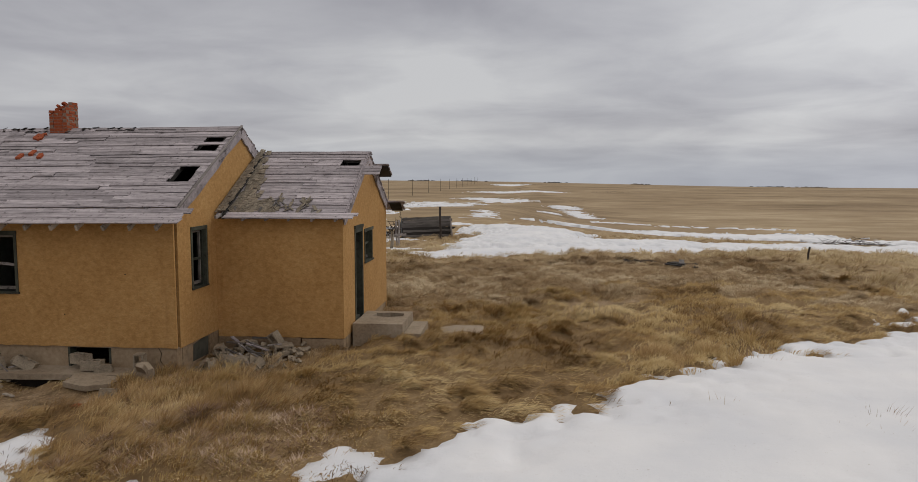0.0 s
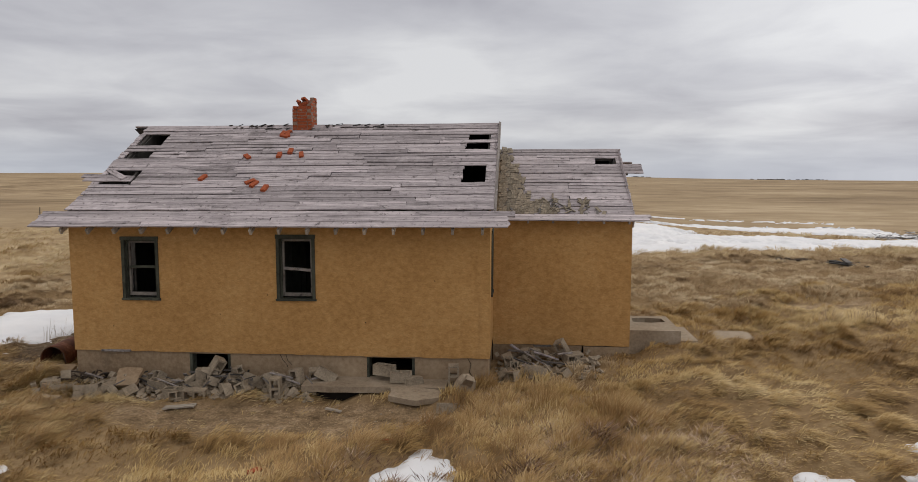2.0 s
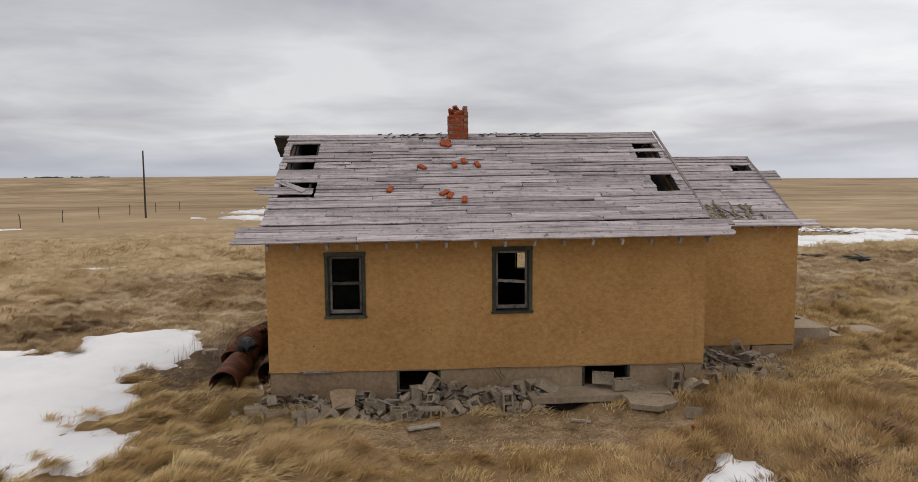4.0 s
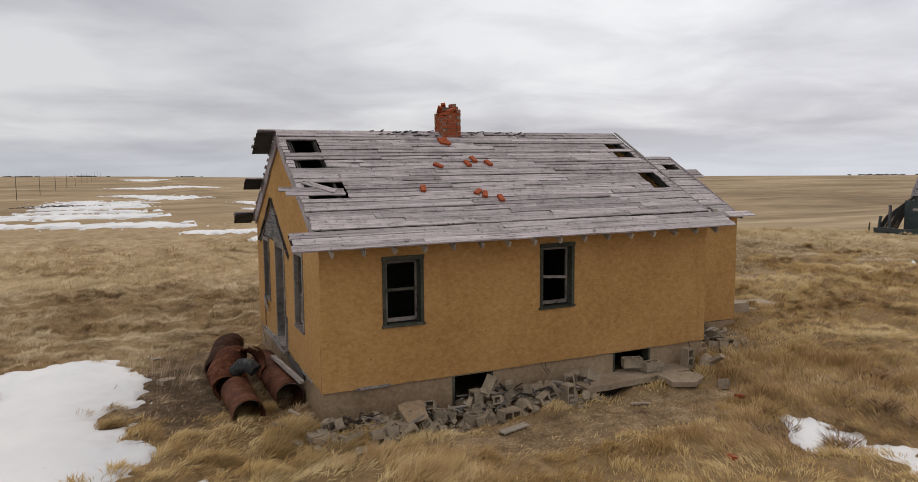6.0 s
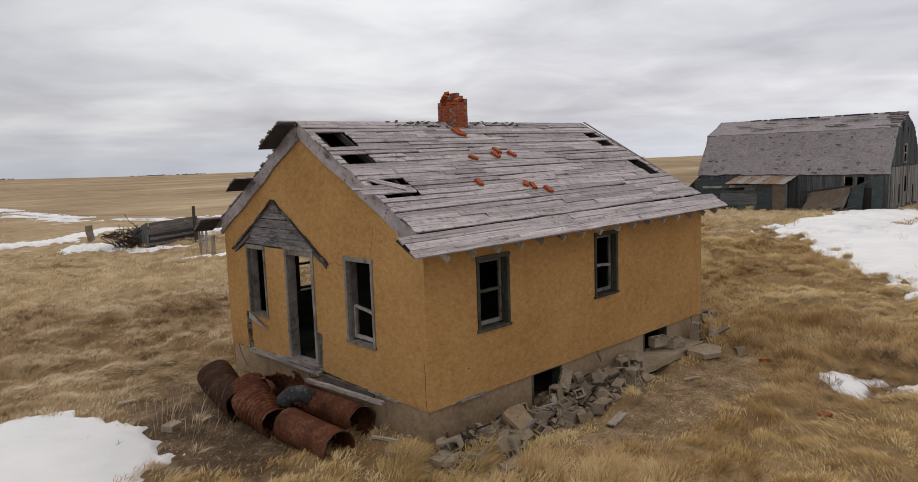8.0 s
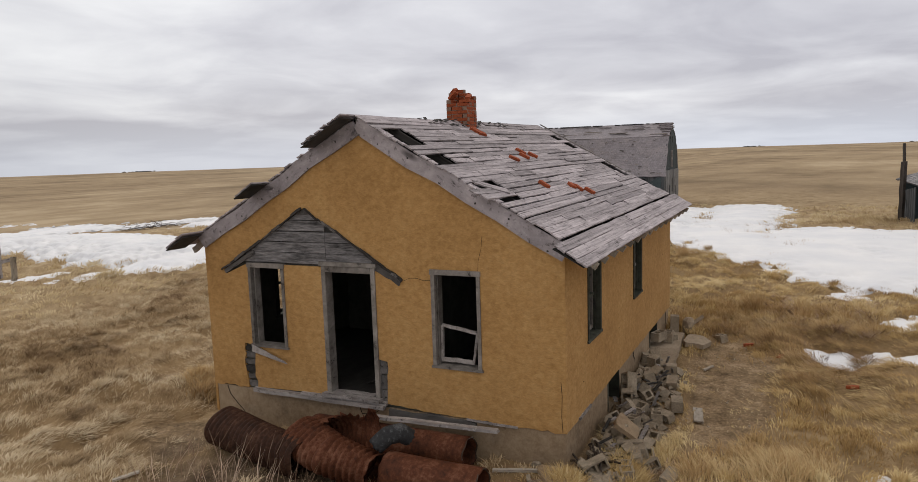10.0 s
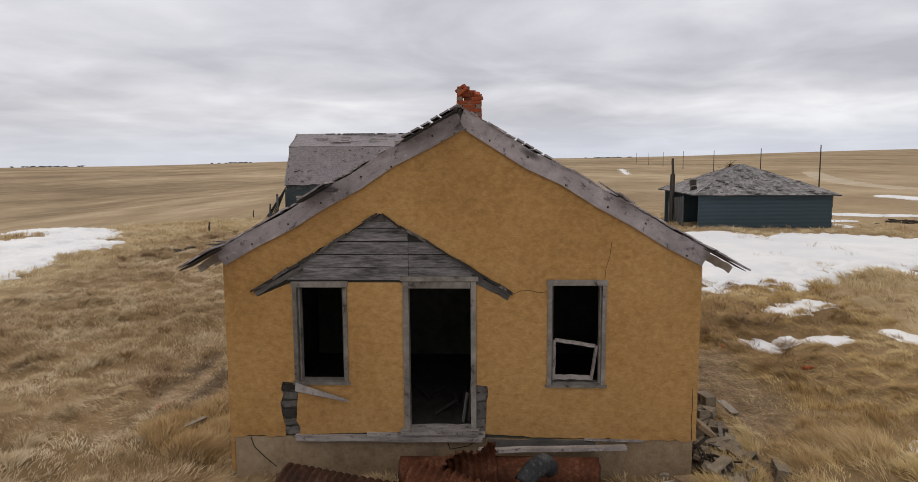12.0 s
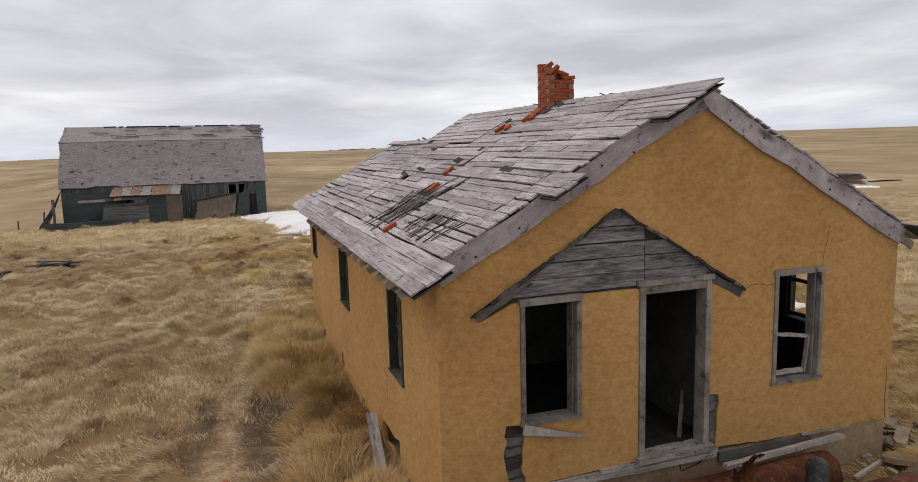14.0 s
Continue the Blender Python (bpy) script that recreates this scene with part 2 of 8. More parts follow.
def ground_material():
    m, add, b = material("prairie_ground", 0.95, 0.0, 0.1)
    geo = add("ShaderNodeNewGeometry").outputs["Position"]
    dirt = add("ShaderNodeAttribute", attribute_name="bare").outputs["Fac"]
    field = add("ShaderNodeAttribute", attribute_name="field").outputs["Fac"]
    n1 = add("ShaderNodeTexNoise", {"Vector": geo, "Scale": 0.35, "Detail": 6.0, "Roughness": 0.65}).outputs[0]
    n2 = add("ShaderNodeTexNoise", {"Vector": geo, "Scale": 4.0, "Detail": 8.0, "Roughness": 0.7}).outputs[0]
    f = add("ShaderNodeMix", {"Factor": 0.5, "A": n1, "B": n2}, data_type="FLOAT").outputs[0]
    near = ramp_of(add, f, [(0.32, (0.15, 0.098, 0.05)), (0.5, (0.26, 0.176, 0.092)), (0.68, (0.39, 0.285, 0.16))])
    # stubble fields: long strips
    strip = add("ShaderNodeMapping", {"Vector": geo, "Scale": (0.011, 0.016, 1.0), "Rotation": (0, 0, 0.12)}).outputs[0]
    n3 = add("ShaderNodeTexNoise", {"Vector": strip, "Scale": 1.0, "Detail": 6.0, "Roughness": 0.6}).outputs[0]
    strip2 = add("ShaderNodeMapping", {"Vector": geo, "Scale": (0.08, 0.13, 1.0), "Rotation": (0, 0, 0.12)}).outputs[0]
    n4 = add("ShaderNodeTexNoise", {"Vector": strip2, "Scale": 1.0, "Detail": 5.0, "Roughness": 0.7}).outputs[0]
    ff = add("ShaderNodeMix", {"Factor": 0.4, "A": n3, "B": n4}, data_type="FLOAT").outputs[0]
    far = ramp_of(add, ff, [(0.38, (0.195, 0.143, 0.086)), (0.46, (0.28, 0.207, 0.127)), (0.54, (0.357, 0.271, 0.168)), (0.63, (0.468, 0.37, 0.245))])
    # open prairie: low clumps of pale grass with brown hollows between
    open_land = add("ShaderNodeAttribute", attribute_name="open").outputs["Fac"]
    n6 = add("ShaderNodeTexNoise", {"Vector": geo, "Scale": 1.3, "Detail": 7.0, "Roughness": 0.68, "Distortion": 0.5}).outputs[0]
    f6 = add("ShaderNodeMix", {"Factor": 0.35, "A": n6, "B": n1}, data_type="FLOAT").outputs[0]
    clump = ramp_of(add, f6, [(0.40, (0.24, 0.168, 0.096)), (0.47, (0.345, 0.252, 0.146)), (0.54, (0.42, 0.318, 0.19)), (0.63, (0.53, 0.425, 0.28))])
    col = tint(add, near, clump, open_land)
    col = tint(add, col, far, field)
    n5 = add("ShaderNodeTexNoise", {"Vector": geo, "Scale": 2.2, "Detail": 9.0, "Roughness": 0.75}).outputs[0]
    soil = ramp_of(add, n5, [(0.33, (0.135, 0.093, 0.053)), (0.51, (0.295, 0.21, 0.125)), (0.70, (0.47, 0.36, 0.24))])
    fleck = add("ShaderNodeTexNoise", {"Vector": geo, "Scale": 22.0, "Detail": 6.0, "Roughness": 0.75}).outputs[0]
    soil = add("ShaderNodeVectorMath", {0: soil, 3: add("ShaderNodeMapRange", {0: fleck, 1: 0.36, 2: 0.66, 3: 0.6, 4: 1.42}).outputs[0]}, operation="SCALE").outputs[0]
    wet = ramp_of(add, n5, [(0.33, (0.05, 0.035, 0.022)), (0.53, (0.125, 0.088, 0.056)), (0.72, (0.30, 0.225, 0.15))])
    soil = tint(add, soil, wet, add("ShaderNodeAttribute", attribute_name="damp").outputs["Fac"])
    col = tint(add, col, soil, dirt)
    b.id_data.links.new(col, b.inputs["Base Color"])
    h = add("ShaderNodeMix", {"Factor": 0.6, "A": n2, "B": n6}, data_type="FLOAT").outputs[0]
    bump(add, b, h, 0.9, 0.16)
    return m


def snow_material():
    m, add, b = material("old_snow", 0.6, 0.0, 0.3)
    geo = add("ShaderNodeNewGeometry").outputs["Position"]
    n1 = add("ShaderNodeTexNoise", {"Vector": geo, "Scale": 0.6, "Detail": 5.0}).outputs[0]
    n2 = add("ShaderNodeTexNoise", {"Vector": geo, "Scale": 14.0, "Detail": 8.0, "Roughness": 0.7}).outputs[0]
    col = ramp_of(add, n1, [(0.35, (0.72, 0.74, 0.78)), (0.65, (0.82, 0.83, 0.85))])
    speck = add("ShaderNodeMapRange", {0: n2, 1: 0.64, 2: 0.74, 3: 0.0, 4: 0.55}).outputs[0]
    col = tint(add, col, (0.30, 0.24, 0.17, 1), speck)
    b.id_data.links.new(col, b.inputs["Base Color"])
    bump(add, b, n2, 0.35, 0.03)
    return m


def shingle_material(name, dark, light, row=0.16, worn=(0.45, 0.42, 0.42)):
    """Rows of wooden shingles on far roofs. Local x along the eave, y up the slope."""
    m, add, b = material(name, 0.9, 0.0, 0.15)
    co = coords(add, "UV")
    br = add("ShaderNodeTexBrick", {"Vector": co, "Color1": (*dark, 1), "Color2": (*light, 1), "Mortar": (*[0.72 * k for k in dark], 1), "Scale": 1.0, "Mortar Size": 0.006, "Brick Width": 0.17, "Row Height": row, "Bias": 0.0})
    n = add("ShaderNodeTexNoise", {"Vector": co, "Scale": 0.7, "Detail": 6.0, "Roughness": 0.7}).outputs[0]
    k = add("ShaderNodeMapRange", {0: n, 1: 0.5, 2: 0.72, 3: 0.0, 4: 0.75}).outputs[0]
    col = tint(add, br.outputs[0], (*worn, 1), k)
    n2 = add("ShaderNodeTexNoise", {"Vector": co, "Scale": 6.0, "Detail": 6.0, "Roughness": 0.75}).outputs[0]
    g = add("ShaderNodeMapRange", {0: n2, 1: 0.3, 2: 0.7, 3: 0.72, 4: 1.25}).outputs[0]
    col = add("ShaderNodeVectorMath", {0: col, 3: g}, operation="SCALE").outputs[0]
    b.id_data.links.new(col, b.inputs["Base Color"])
    bump(add, b, br.outputs["Fac"], -0.5, 0.02)
    return m


def rust_material(name, lo, hi, pale):
    m, add, b = material(name, 0.75, 0.25, 0.3)
    co = coords(add, "Object", (1, 1, 1), True)
    n1 = add("ShaderNodeTexNoise", {"Vector": co, "Scale": 2.2, "Detail": 8.0, "Roughness": 0.7}).outputs[0]
    n2 = add("ShaderNodeTexNoise", {"Vector": co, "Scale": 18.0, "Detail": 6.0, "Roughness": 0.7}).outputs[0]
    f = add("ShaderNodeMix", {"Factor": 0.4, "A": n1, "B": n2}, data_type="FLOAT").outputs[0]
    col = ramp_of(add, f, [(0.34, lo), (0.52, hi), (0.70, pale)])
    b.id_data.links.new(col, b.inputs["Base Color"])
    bump(add, b, n2, 0.4, 0.006)
    return m


STUCCO = stucco_material()
PEDIMENT = mottled("grey_siding", [(0.36, (0.045, 0.043, 0.044)), (0.46, (0.14, 0.135, 0.137)), (0.56, (0.25, 0.24, 0.245)), (0.68, (0.40, 0.385, 0.39))], 1.6, 8.0, 0.7, 0.012, stretch=(1, 0.8, 6), shift=True, dirt=(0.03, 0.028, 0.027))
ROOF_WOOD = wood("roof_board_wood", (0.15, 0.135, 0.142), (0.62, 0.562, 0.588), 5.0, 7.0, stain=True)
TRIM_WOOD = wood("weathered_trim_wood", (0.15, 0.134, 0.126), (0.48, 0.44, 0.42), 5.0, 3.0, stain=True)
PALE_BOARD = wood("pale_loose_board", (0.24, 0.205, 0.165), (0.58, 0.525, 0.45), 4.0, 3.0)
PLANK_WOOD = wood("grey_plank_wood", (0.055, 0.051, 0.049), (0.22, 0.205, 0.195), 3.0, 5.0)
SHINGLE_WOOD = wood("old_shingle_wood", (0.11, 0.092, 0.068), (0.37, 0.32, 0.25), 3.0, 3.0)
# Rotten wood; also used inside, where its near-black stands for shade.
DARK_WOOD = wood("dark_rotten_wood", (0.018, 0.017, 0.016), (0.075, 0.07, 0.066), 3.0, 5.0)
FRAME_WOOD = wood("window_frame_wood", (0.075, 0.065, 0.057), (0.33, 0.302, 0.275), 6.0, 6.0, False, False)
GREEN_FRAME = wood("green_painted_frame", (0.026, 0.03, 0.023), (0.105, 0.11, 0.086), 6.0, 6.0, False, False)
CONCRETE = mottled("foundation_concrete", [(0.35, (0.20, 0.136, 0.083)), (0.5, (0.31, 0.228, 0.147)), (0.68, (0.42, 0.328, 0.226))], 0.7, 12.0, 0.5, 0.012, dirt=(0.10, 0.075, 0.055))
PALE_CONCRETE = mottled("pale_worn_concrete", [(0.34, (0.22, 0.17, 0.12)), (0.5, (0.32, 0.26, 0.19)), (0.68, (0.42, 0.35, 0.27))], 1.6, 16.0, 0.5, 0.012, shift=True, dirt=(0.22, 0.165, 0.115))
BLOCK = mottled("concrete_block_grey", [(0.35, (0.175, 0.143, 0.105)), (0.5, (0.30, 0.25, 0.187)), (0.68, (0.46, 0.392, 0.30))], 3.0, 30.0, 0.6, 0.008, shift=True)
# Plaster darkened: the shade of the unlit rooms is in its colour.
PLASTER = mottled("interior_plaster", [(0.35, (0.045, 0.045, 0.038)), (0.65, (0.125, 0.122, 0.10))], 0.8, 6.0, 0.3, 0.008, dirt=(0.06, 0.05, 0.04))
BRICK = mottled("red_brick", [(0.33, (0.16, 0.036, 0.016)), (0.5, (0.325, 0.078, 0.032)), (0.7, (0.45, 0.14, 0.066))], 4.0, 25.0, 0.5, 0.006, shift=True)
MORTAR = mottled("old_mortar", [(0.35, (0.20, 0.12, 0.09)), (0.65, (0.32, 0.23, 0.18))], 6.0, 30.0, 0.5, 0.006)
RUST = rust_material("rusty_steel", (0.018, 0.009, 0.007), (0.125, 0.042, 0.019), (0.30, 0.15, 0.095))
RUST_DARK = rust_material("dark_rusty_steel", (0.014, 0.009, 0.007), (0.065, 0.030, 0.018), (0.17, 0.09, 0.055))
GALV_RIM = rust_material("worn_pale_steel", (0.03, 0.02, 0.015), (0.11, 0.075, 0.055), (0.48, 0.46, 0.44))
GALV = rust_material("galvanised_steel", (0.014, 0.014, 0.015), (0.045, 0.046, 0.048), (0.24, 0.25, 0.26))
METAL_ROOF = rust_material("rusting_sheet_metal", (0.13, 0.085, 0.06), (0.26, 0.17, 0.115), (0.38, 0.33, 0.30))
BARN_SHINGLE = shingle_material("barn_shingles", (0.265, 0.245, 0.262), (0.315, 0.292, 0.312), 0.17, (0.38, 0.34, 0.348))
GARAGE_SHINGLE = shingle_material("garage_shingles", (0.10, 0.10, 0.105), (0.34, 0.325, 0.33), 0.2, (0.40, 0.385, 0.385))
SLATE_PAINT = mottled("faded_slate_blue_paint", [(0.35, (0.045, 0.07, 0.088)), (0.65, (0.082, 0.12, 0.145))], 0.5, 6.0, 0.3, 0.01, stretch=(1, 1, 3))
SNOW = snow_material()
GROUND = ground_material()
GRASS = grass_material("dry_grass", [(0.10, (0.22, 0.142, 0.078)), (0.34, (0.38, 0.268, 0.146)), (0.56, (0.53, 0.405, 0.245)), (0.86, (0.68, 0.57, 0.395))])
# A paler copy of the dry grass for the outer prairie.
PALER_GRASS = grass_material("bleached_grass", [(0.06, (0.36, 0.248, 0.13)), (0.32, (0.47, 0.345, 0.185)), (0.56, (0.57, 0.445, 0.255)), (0.9, (0.67, 0.56, 0.36))])
GOLD_GRASS = grass_material("golden_grass", [(0.08, (0.155, 0.085, 0.032)), (0.32, (0.35, 0.218, 0.081)), (0.56, (0.52, 0.365, 0.155)), (0.88, (0.68, 0.54, 0.295))])
RED_GRASS = grass_material("rusty_grass", [(0.12, (0.175, 0.098, 0.041)), (0.4, (0.36, 0.222, 0.092)), (0.65, (0.51, 0.345, 0.16)), (0.9, (0.63, 0.47, 0.25))])
WEED = grass_material("dead_weeds", [(0.22, (0.12, 0.066, 0.042)), (0.45, (0.31, 0.20, 0.132)), (0.68, (0.58, 0.445, 0.335))])
TWIG = mottled("bare_twigs", [(0.35, (0.03, 0.022, 0.018)), (0.65, (0.09, 0.07, 0.055))], 2.0, 20.0)
POLE_WOOD = mottled("pole_timber", [(0.35, (0.035, 0.03, 0.027)), (0.65, (0.10, 0.085, 0.075))], 1.0, 14.0, stretch=(4, 4, 0.5))
# Greyed and lightened: the haze of distance is put into this colour.
FAR_TREES = mottled("far_trees", [(0.35, (0.085, 0.09, 0.095)), (0.65, (0.15, 0.15, 0.15))], 0.1, 1.0)
TRACK = mottled("pale_track_dirt", [(0.35, (0.36, 0.29, 0.20)), (0.5, (0.46, 0.38, 0.275)), (0.68, (0.55, 0.47, 0.36))], 0.25, 3.0, 0.3, 0.02)
# Near-black colour for the shade inside hollows and for thin cracks.
DARKNESS = mottled("damp_dark_earth", [(0.35, (0.012, 0.010, 0.008)), (0.65, (0.03, 0.025, 0.02))], 1.0, 8.0)

# ---------------------------------------------------------------- mesh helpers


def part(name, bm, mat, parent=None, label="", smooth=False):
    """Links a bmesh as one mesh object under a thing or a part."""
    me = bpy.data.meshes.new(name)
    bmesh.ops.recalc_face_normals(bm, faces=bm.faces)
    bm.to_mesh(me)
    bm.free()
    return link(name, me, mat, parent, label, smooth)


def link(name, me, mat, parent=None, label="", smooth=False):
    if mat and not me.materials:
        me.materials.append(mat)
    if smooth:
        me.polygons.foreach_set("use_smooth", [True] * len(me.polygons))
    ob = new(name, me)
    if parent:
        ob.parent = parent
        ob.matrix_parent_inverse = place_of(parent).inverted()
    if label:
        tagged(ob, label)
    return ob


def place_of(ob):
    """World matrix of an object whose parents stand already."""
    if ob.parent:
        return place_of(ob.parent) @ ob.matrix_parent_inverse @ ob.matrix_basis
    return ob.matrix_basis.copy()


def box(bm, lo, hi, m=None, jit=0.0, rnd=random):
    """An axis-aligned box between two corners, optionally moved by m and made uneven."""
    vs = []
    for z in (lo[2], hi[2]):
        for x, y in ((lo[0], lo[1]), (hi[0], lo[1]), (hi[0], hi[1]), (lo[0], hi[1])):
            p = Vector((x, y, z)) + Vector([rnd.uniform(-jit, jit) for _ in range(3)])
            vs.append(bm.verts.new(m @ p if m else p))
    for f in ((3, 2, 1, 0), (4, 5, 6, 7), (0, 1, 5, 4), (1, 2, 6, 5), (2, 3, 7, 6), (3, 0, 4, 7)):
        bm.faces.new([vs[i] for i in f])
    return vs


def span(a, b, width, thick, turn=0.0):
    """Matrix that lays a 1 x 1 x 1 board from a to b, width sideways, thick upwards."""
    a, b = Vector(a), Vector(b)
    d = b - a
    x = d.normalized()
    side = Vector((0, 0, 1)).cross(x)
    if side.length < 1e-4:
        side = Vector((0, 1, 0))
    side.normalize()
    up = x.cross(side)
    r = Matrix((x, side, up)).transposed().to_4x4() @ Matrix.Rotation(turn, 4, "X")
    return Matrix.Translation((a + b) / 2) @ r @ Matrix.Diagonal((d.length, width, thick, 1))


def board_mesh(seed, cuts=7, ragged=0.006):
    """A 1 x 1 x 1 board: wavy edges, cupped face, split ends; grain along x."""
    rnd = random.Random(seed)
    bm = bmesh.new()
    rings = []
    for i in range(cuts + 1):
        x = -0.5 + i / cuts
        w = rnd.uniform(-0.045, 0.045)
        up = rnd.uniform(-0.12, 0.12)
        ring = []
        for y, z in ((-0.5, -0.5), (0.5, -0.5), (0.5, 0.5), (0.0, 0.38), (-0.5, 0.5)):
            dx = rnd.uniform(-ragged, ragged) if i in (0, cuts) else 0
            ring.append(bm.verts.new((x + dx, y + w + rnd.uniform(-0.03, 0.03), z + up)))
        rings.append(ring)
    for a, b in zip(rings, rings[1:]):
        for j in range(5):
            k = (j + 1) % 5
            bm.faces.new((a[j], a[k], b[k], b[j]))
    bm.faces.new(rings[0][::-1])
    bm.faces.new(rings[-1])
    bmesh.ops.recalc_face_normals(bm, faces=bm.faces)
    me = bpy.data.meshes.new("board")
    bm.to_mesh(me)
    bm.free()
    return me


BOARDS = {}


def board(name, a, b, width, thick, mat, parent=None, turn=0.0, label="", rnd=random):
    """One sawn board from a to b. Alike boards share a handful of meshes."""
    key = (mat.name, rnd.randrange(8))
    if key not in BOARDS:
        BOARDS[key] = board_mesh(len(BOARDS) + 11)
        BOARDS[key].materials.append(mat)
    ob = link(name, BOARDS[key], mat, parent, label)
    ob.matrix_basis = span(a, b, width, thick, turn)
    return ob


def empty(name, at=(0, 0, 0), label="", category="", group="", kind=""):
    e = new(name)
    e.location = at
    e.empty_display_size = 0.2
    return tagged(e, label, category, group, kind)


def ragged_loop(pts, step, amp, rnd, fixed=()):
    """Points along a closed outline, with uneven offsets of about amp."""
    out = []
    for i, p in enumerate(pts):
        q = pts[(i + 1) % len(pts)]
        out.append(tuple(p))
        if i in fixed:
            continue
        n = int(math.dist(p, q) / step)
        for k in range(1, n):
            f = k / n
            out.append((p[0] + (q[0] - p[0]) * f + rnd.uniform(-amp, amp), p[1] + (q[1] - p[1]) * f + rnd.uniform(-amp, amp)))
    return out


def plate(outer, holes, place, thick):
    """A flat slab with holes: outline and holes in (u, w); place(u, w, d) gives the point at depth d."""
    bm = bmesh.new()
    loops = [outer, *holes]
    fronts, edges = [], []
    for lp in loops:
        vs = [bm.verts.new(place(u, w, 0.0)) for u, w in lp]
        fronts.append(vs)
        edges += [bm.edges.new((vs[i], vs[(i + 1) % len(vs)])) for i in range(len(vs))]
    bmesh.ops.triangle_fill(bm, use_beauty=True, edges=edges)
    faces = list(bm.faces)
    back = {}
    for lp, vs in zip(loops, fronts):
        for v, (u, w) in zip(vs, lp):
            back[v] = bm.verts.new(place(u, w, thick))
    for f in faces:
        bm.faces.new([back[v] for v in reversed(f.verts)])
    for vs in fronts:
        for i in range(len(vs)):
            a, b = vs[i], vs[(i + 1) % len(vs)]
            bm.faces.new((a, b, back[b], back[a]))
    return bm


def rect(u0, w0, u1, w1):
    return [(u0, w0), (u1, w0), (u1, w1), (u0, w1)]


def tube(bm, path, radius, sides=6, tip=None):
    """A round rod along points; radius may taper to tip."""
    rings = []
    n = len(path)
    for i, p in enumerate(path):
        p = Vector(p)
        d = (Vector(path[min(i + 1, n - 1)]) - Vector(path[max(i - 1, 0)])).normalized()
        a = d.cross(Vector((0.31, 0.17, 0.94)))
        if a.length < 1e-3:
            a = d.cross(Vector((1, 0, 0)))
        a.normalize()
        b = d.cross(a)
        r = radius if tip is None else radius + (tip - radius) * i / max(n - 1, 1)
        rings.append([bm.verts.new(p + r * (math.cos(2 * math.pi * k / sides) * a + math.sin(2 * math.pi * k / sides) * b)) for k in range(sides)])
    for u, v in zip(rings, rings[1:]):
        for k in range(sides):
            j = (k + 1) % sides
            bm.faces.new((u[k], u[j], v[j], v[k]))
    bm.faces.new(rings[0][::-1])
    bm.faces.new(rings[-1])


# ---------------------------------------------------------------- land


def smooth(a, b, x):
    u = np.clip((np.asarray(x, float) - a) / (b - a), 0, 1)
    return u * u * (3 - 2 * u)


class Lumps:
    """Smooth random relief on a lattice, the same at every build."""

    def __init__(self, seed, size=256):
        self.g = np.random.RandomState(seed).rand(size, size)
        self.n = size

    def __call__(self, x, y):
        xi, yi = np.floor(x).astype(int), np.floor(y).astype(int)
        fx, fy = x - xi, y - yi
        fx, fy = fx * fx * (3 - 2 * fx), fy * fy * (3 - 2 * fy)
        n, g = self.n, self.g
        a, b = g[xi % n, yi % n], g[(xi + 1) % n, yi % n]
        c, d = g[xi % n, (yi + 1) % n], g[(xi + 1) % n, (yi + 1) % n]
        return (a * (1 - fx) + b * fx) * (1 - fy) + (c * (1 - fx) + d * fx) * fy - 0.5


L1, L2, L3, L4 = Lumps(1), Lumps(2), Lumps(3), Lumps(4)


def land(x, y):
    """Height of the smooth ground."""
    x, y = np.asarray(x, float), np.asarray(y, float)
    z = 0.2 + 0.55 * smooth(-13, 7, x) - 0.6 * smooth(10, 30, x) - 0.2 * np.exp(-((x + 7.2) / 1.3) ** 2 - ((y - 8.6) / 1.1) ** 2)
    dx, dy = x + 10, y - 16
    r = np.hypot(dx, dy)
    az = np.degrees(np.arctan2(dx, dy))
    rise = np.radians(-0.14 - 0.44 * smooth(-8, 22, az) + 0.44 * smooth(58, 84, az) + 0.60 * smooth(96, 128, az) - 0.4 * smooth(150, 180, np.abs(az)))
    far = smooth(90, 1500, r)
    east_part = smooth(-8, 14, x)
    z = z - (5.8 * smooth(70, 280, y) * (1 - east_part) + 1.8 * smooth(110, 280, y) * east_part) * smooth(-300, -160, x) * (1 - smooth(500, 1500, r))
    z = z - 4.0 * smooth(28, 110, 0.94 * y + 0.35 * np.clip(x, -60, 40)) * smooth(-8, 14, x) * (1 - far)
    z = z + far * (4.3 + r * np.tan(rise)) + far * 1.5 * L1(x / 260, y / 260)
    return z + 0.25 * smooth(25, 70, r) * L2(x / 30, y / 30)


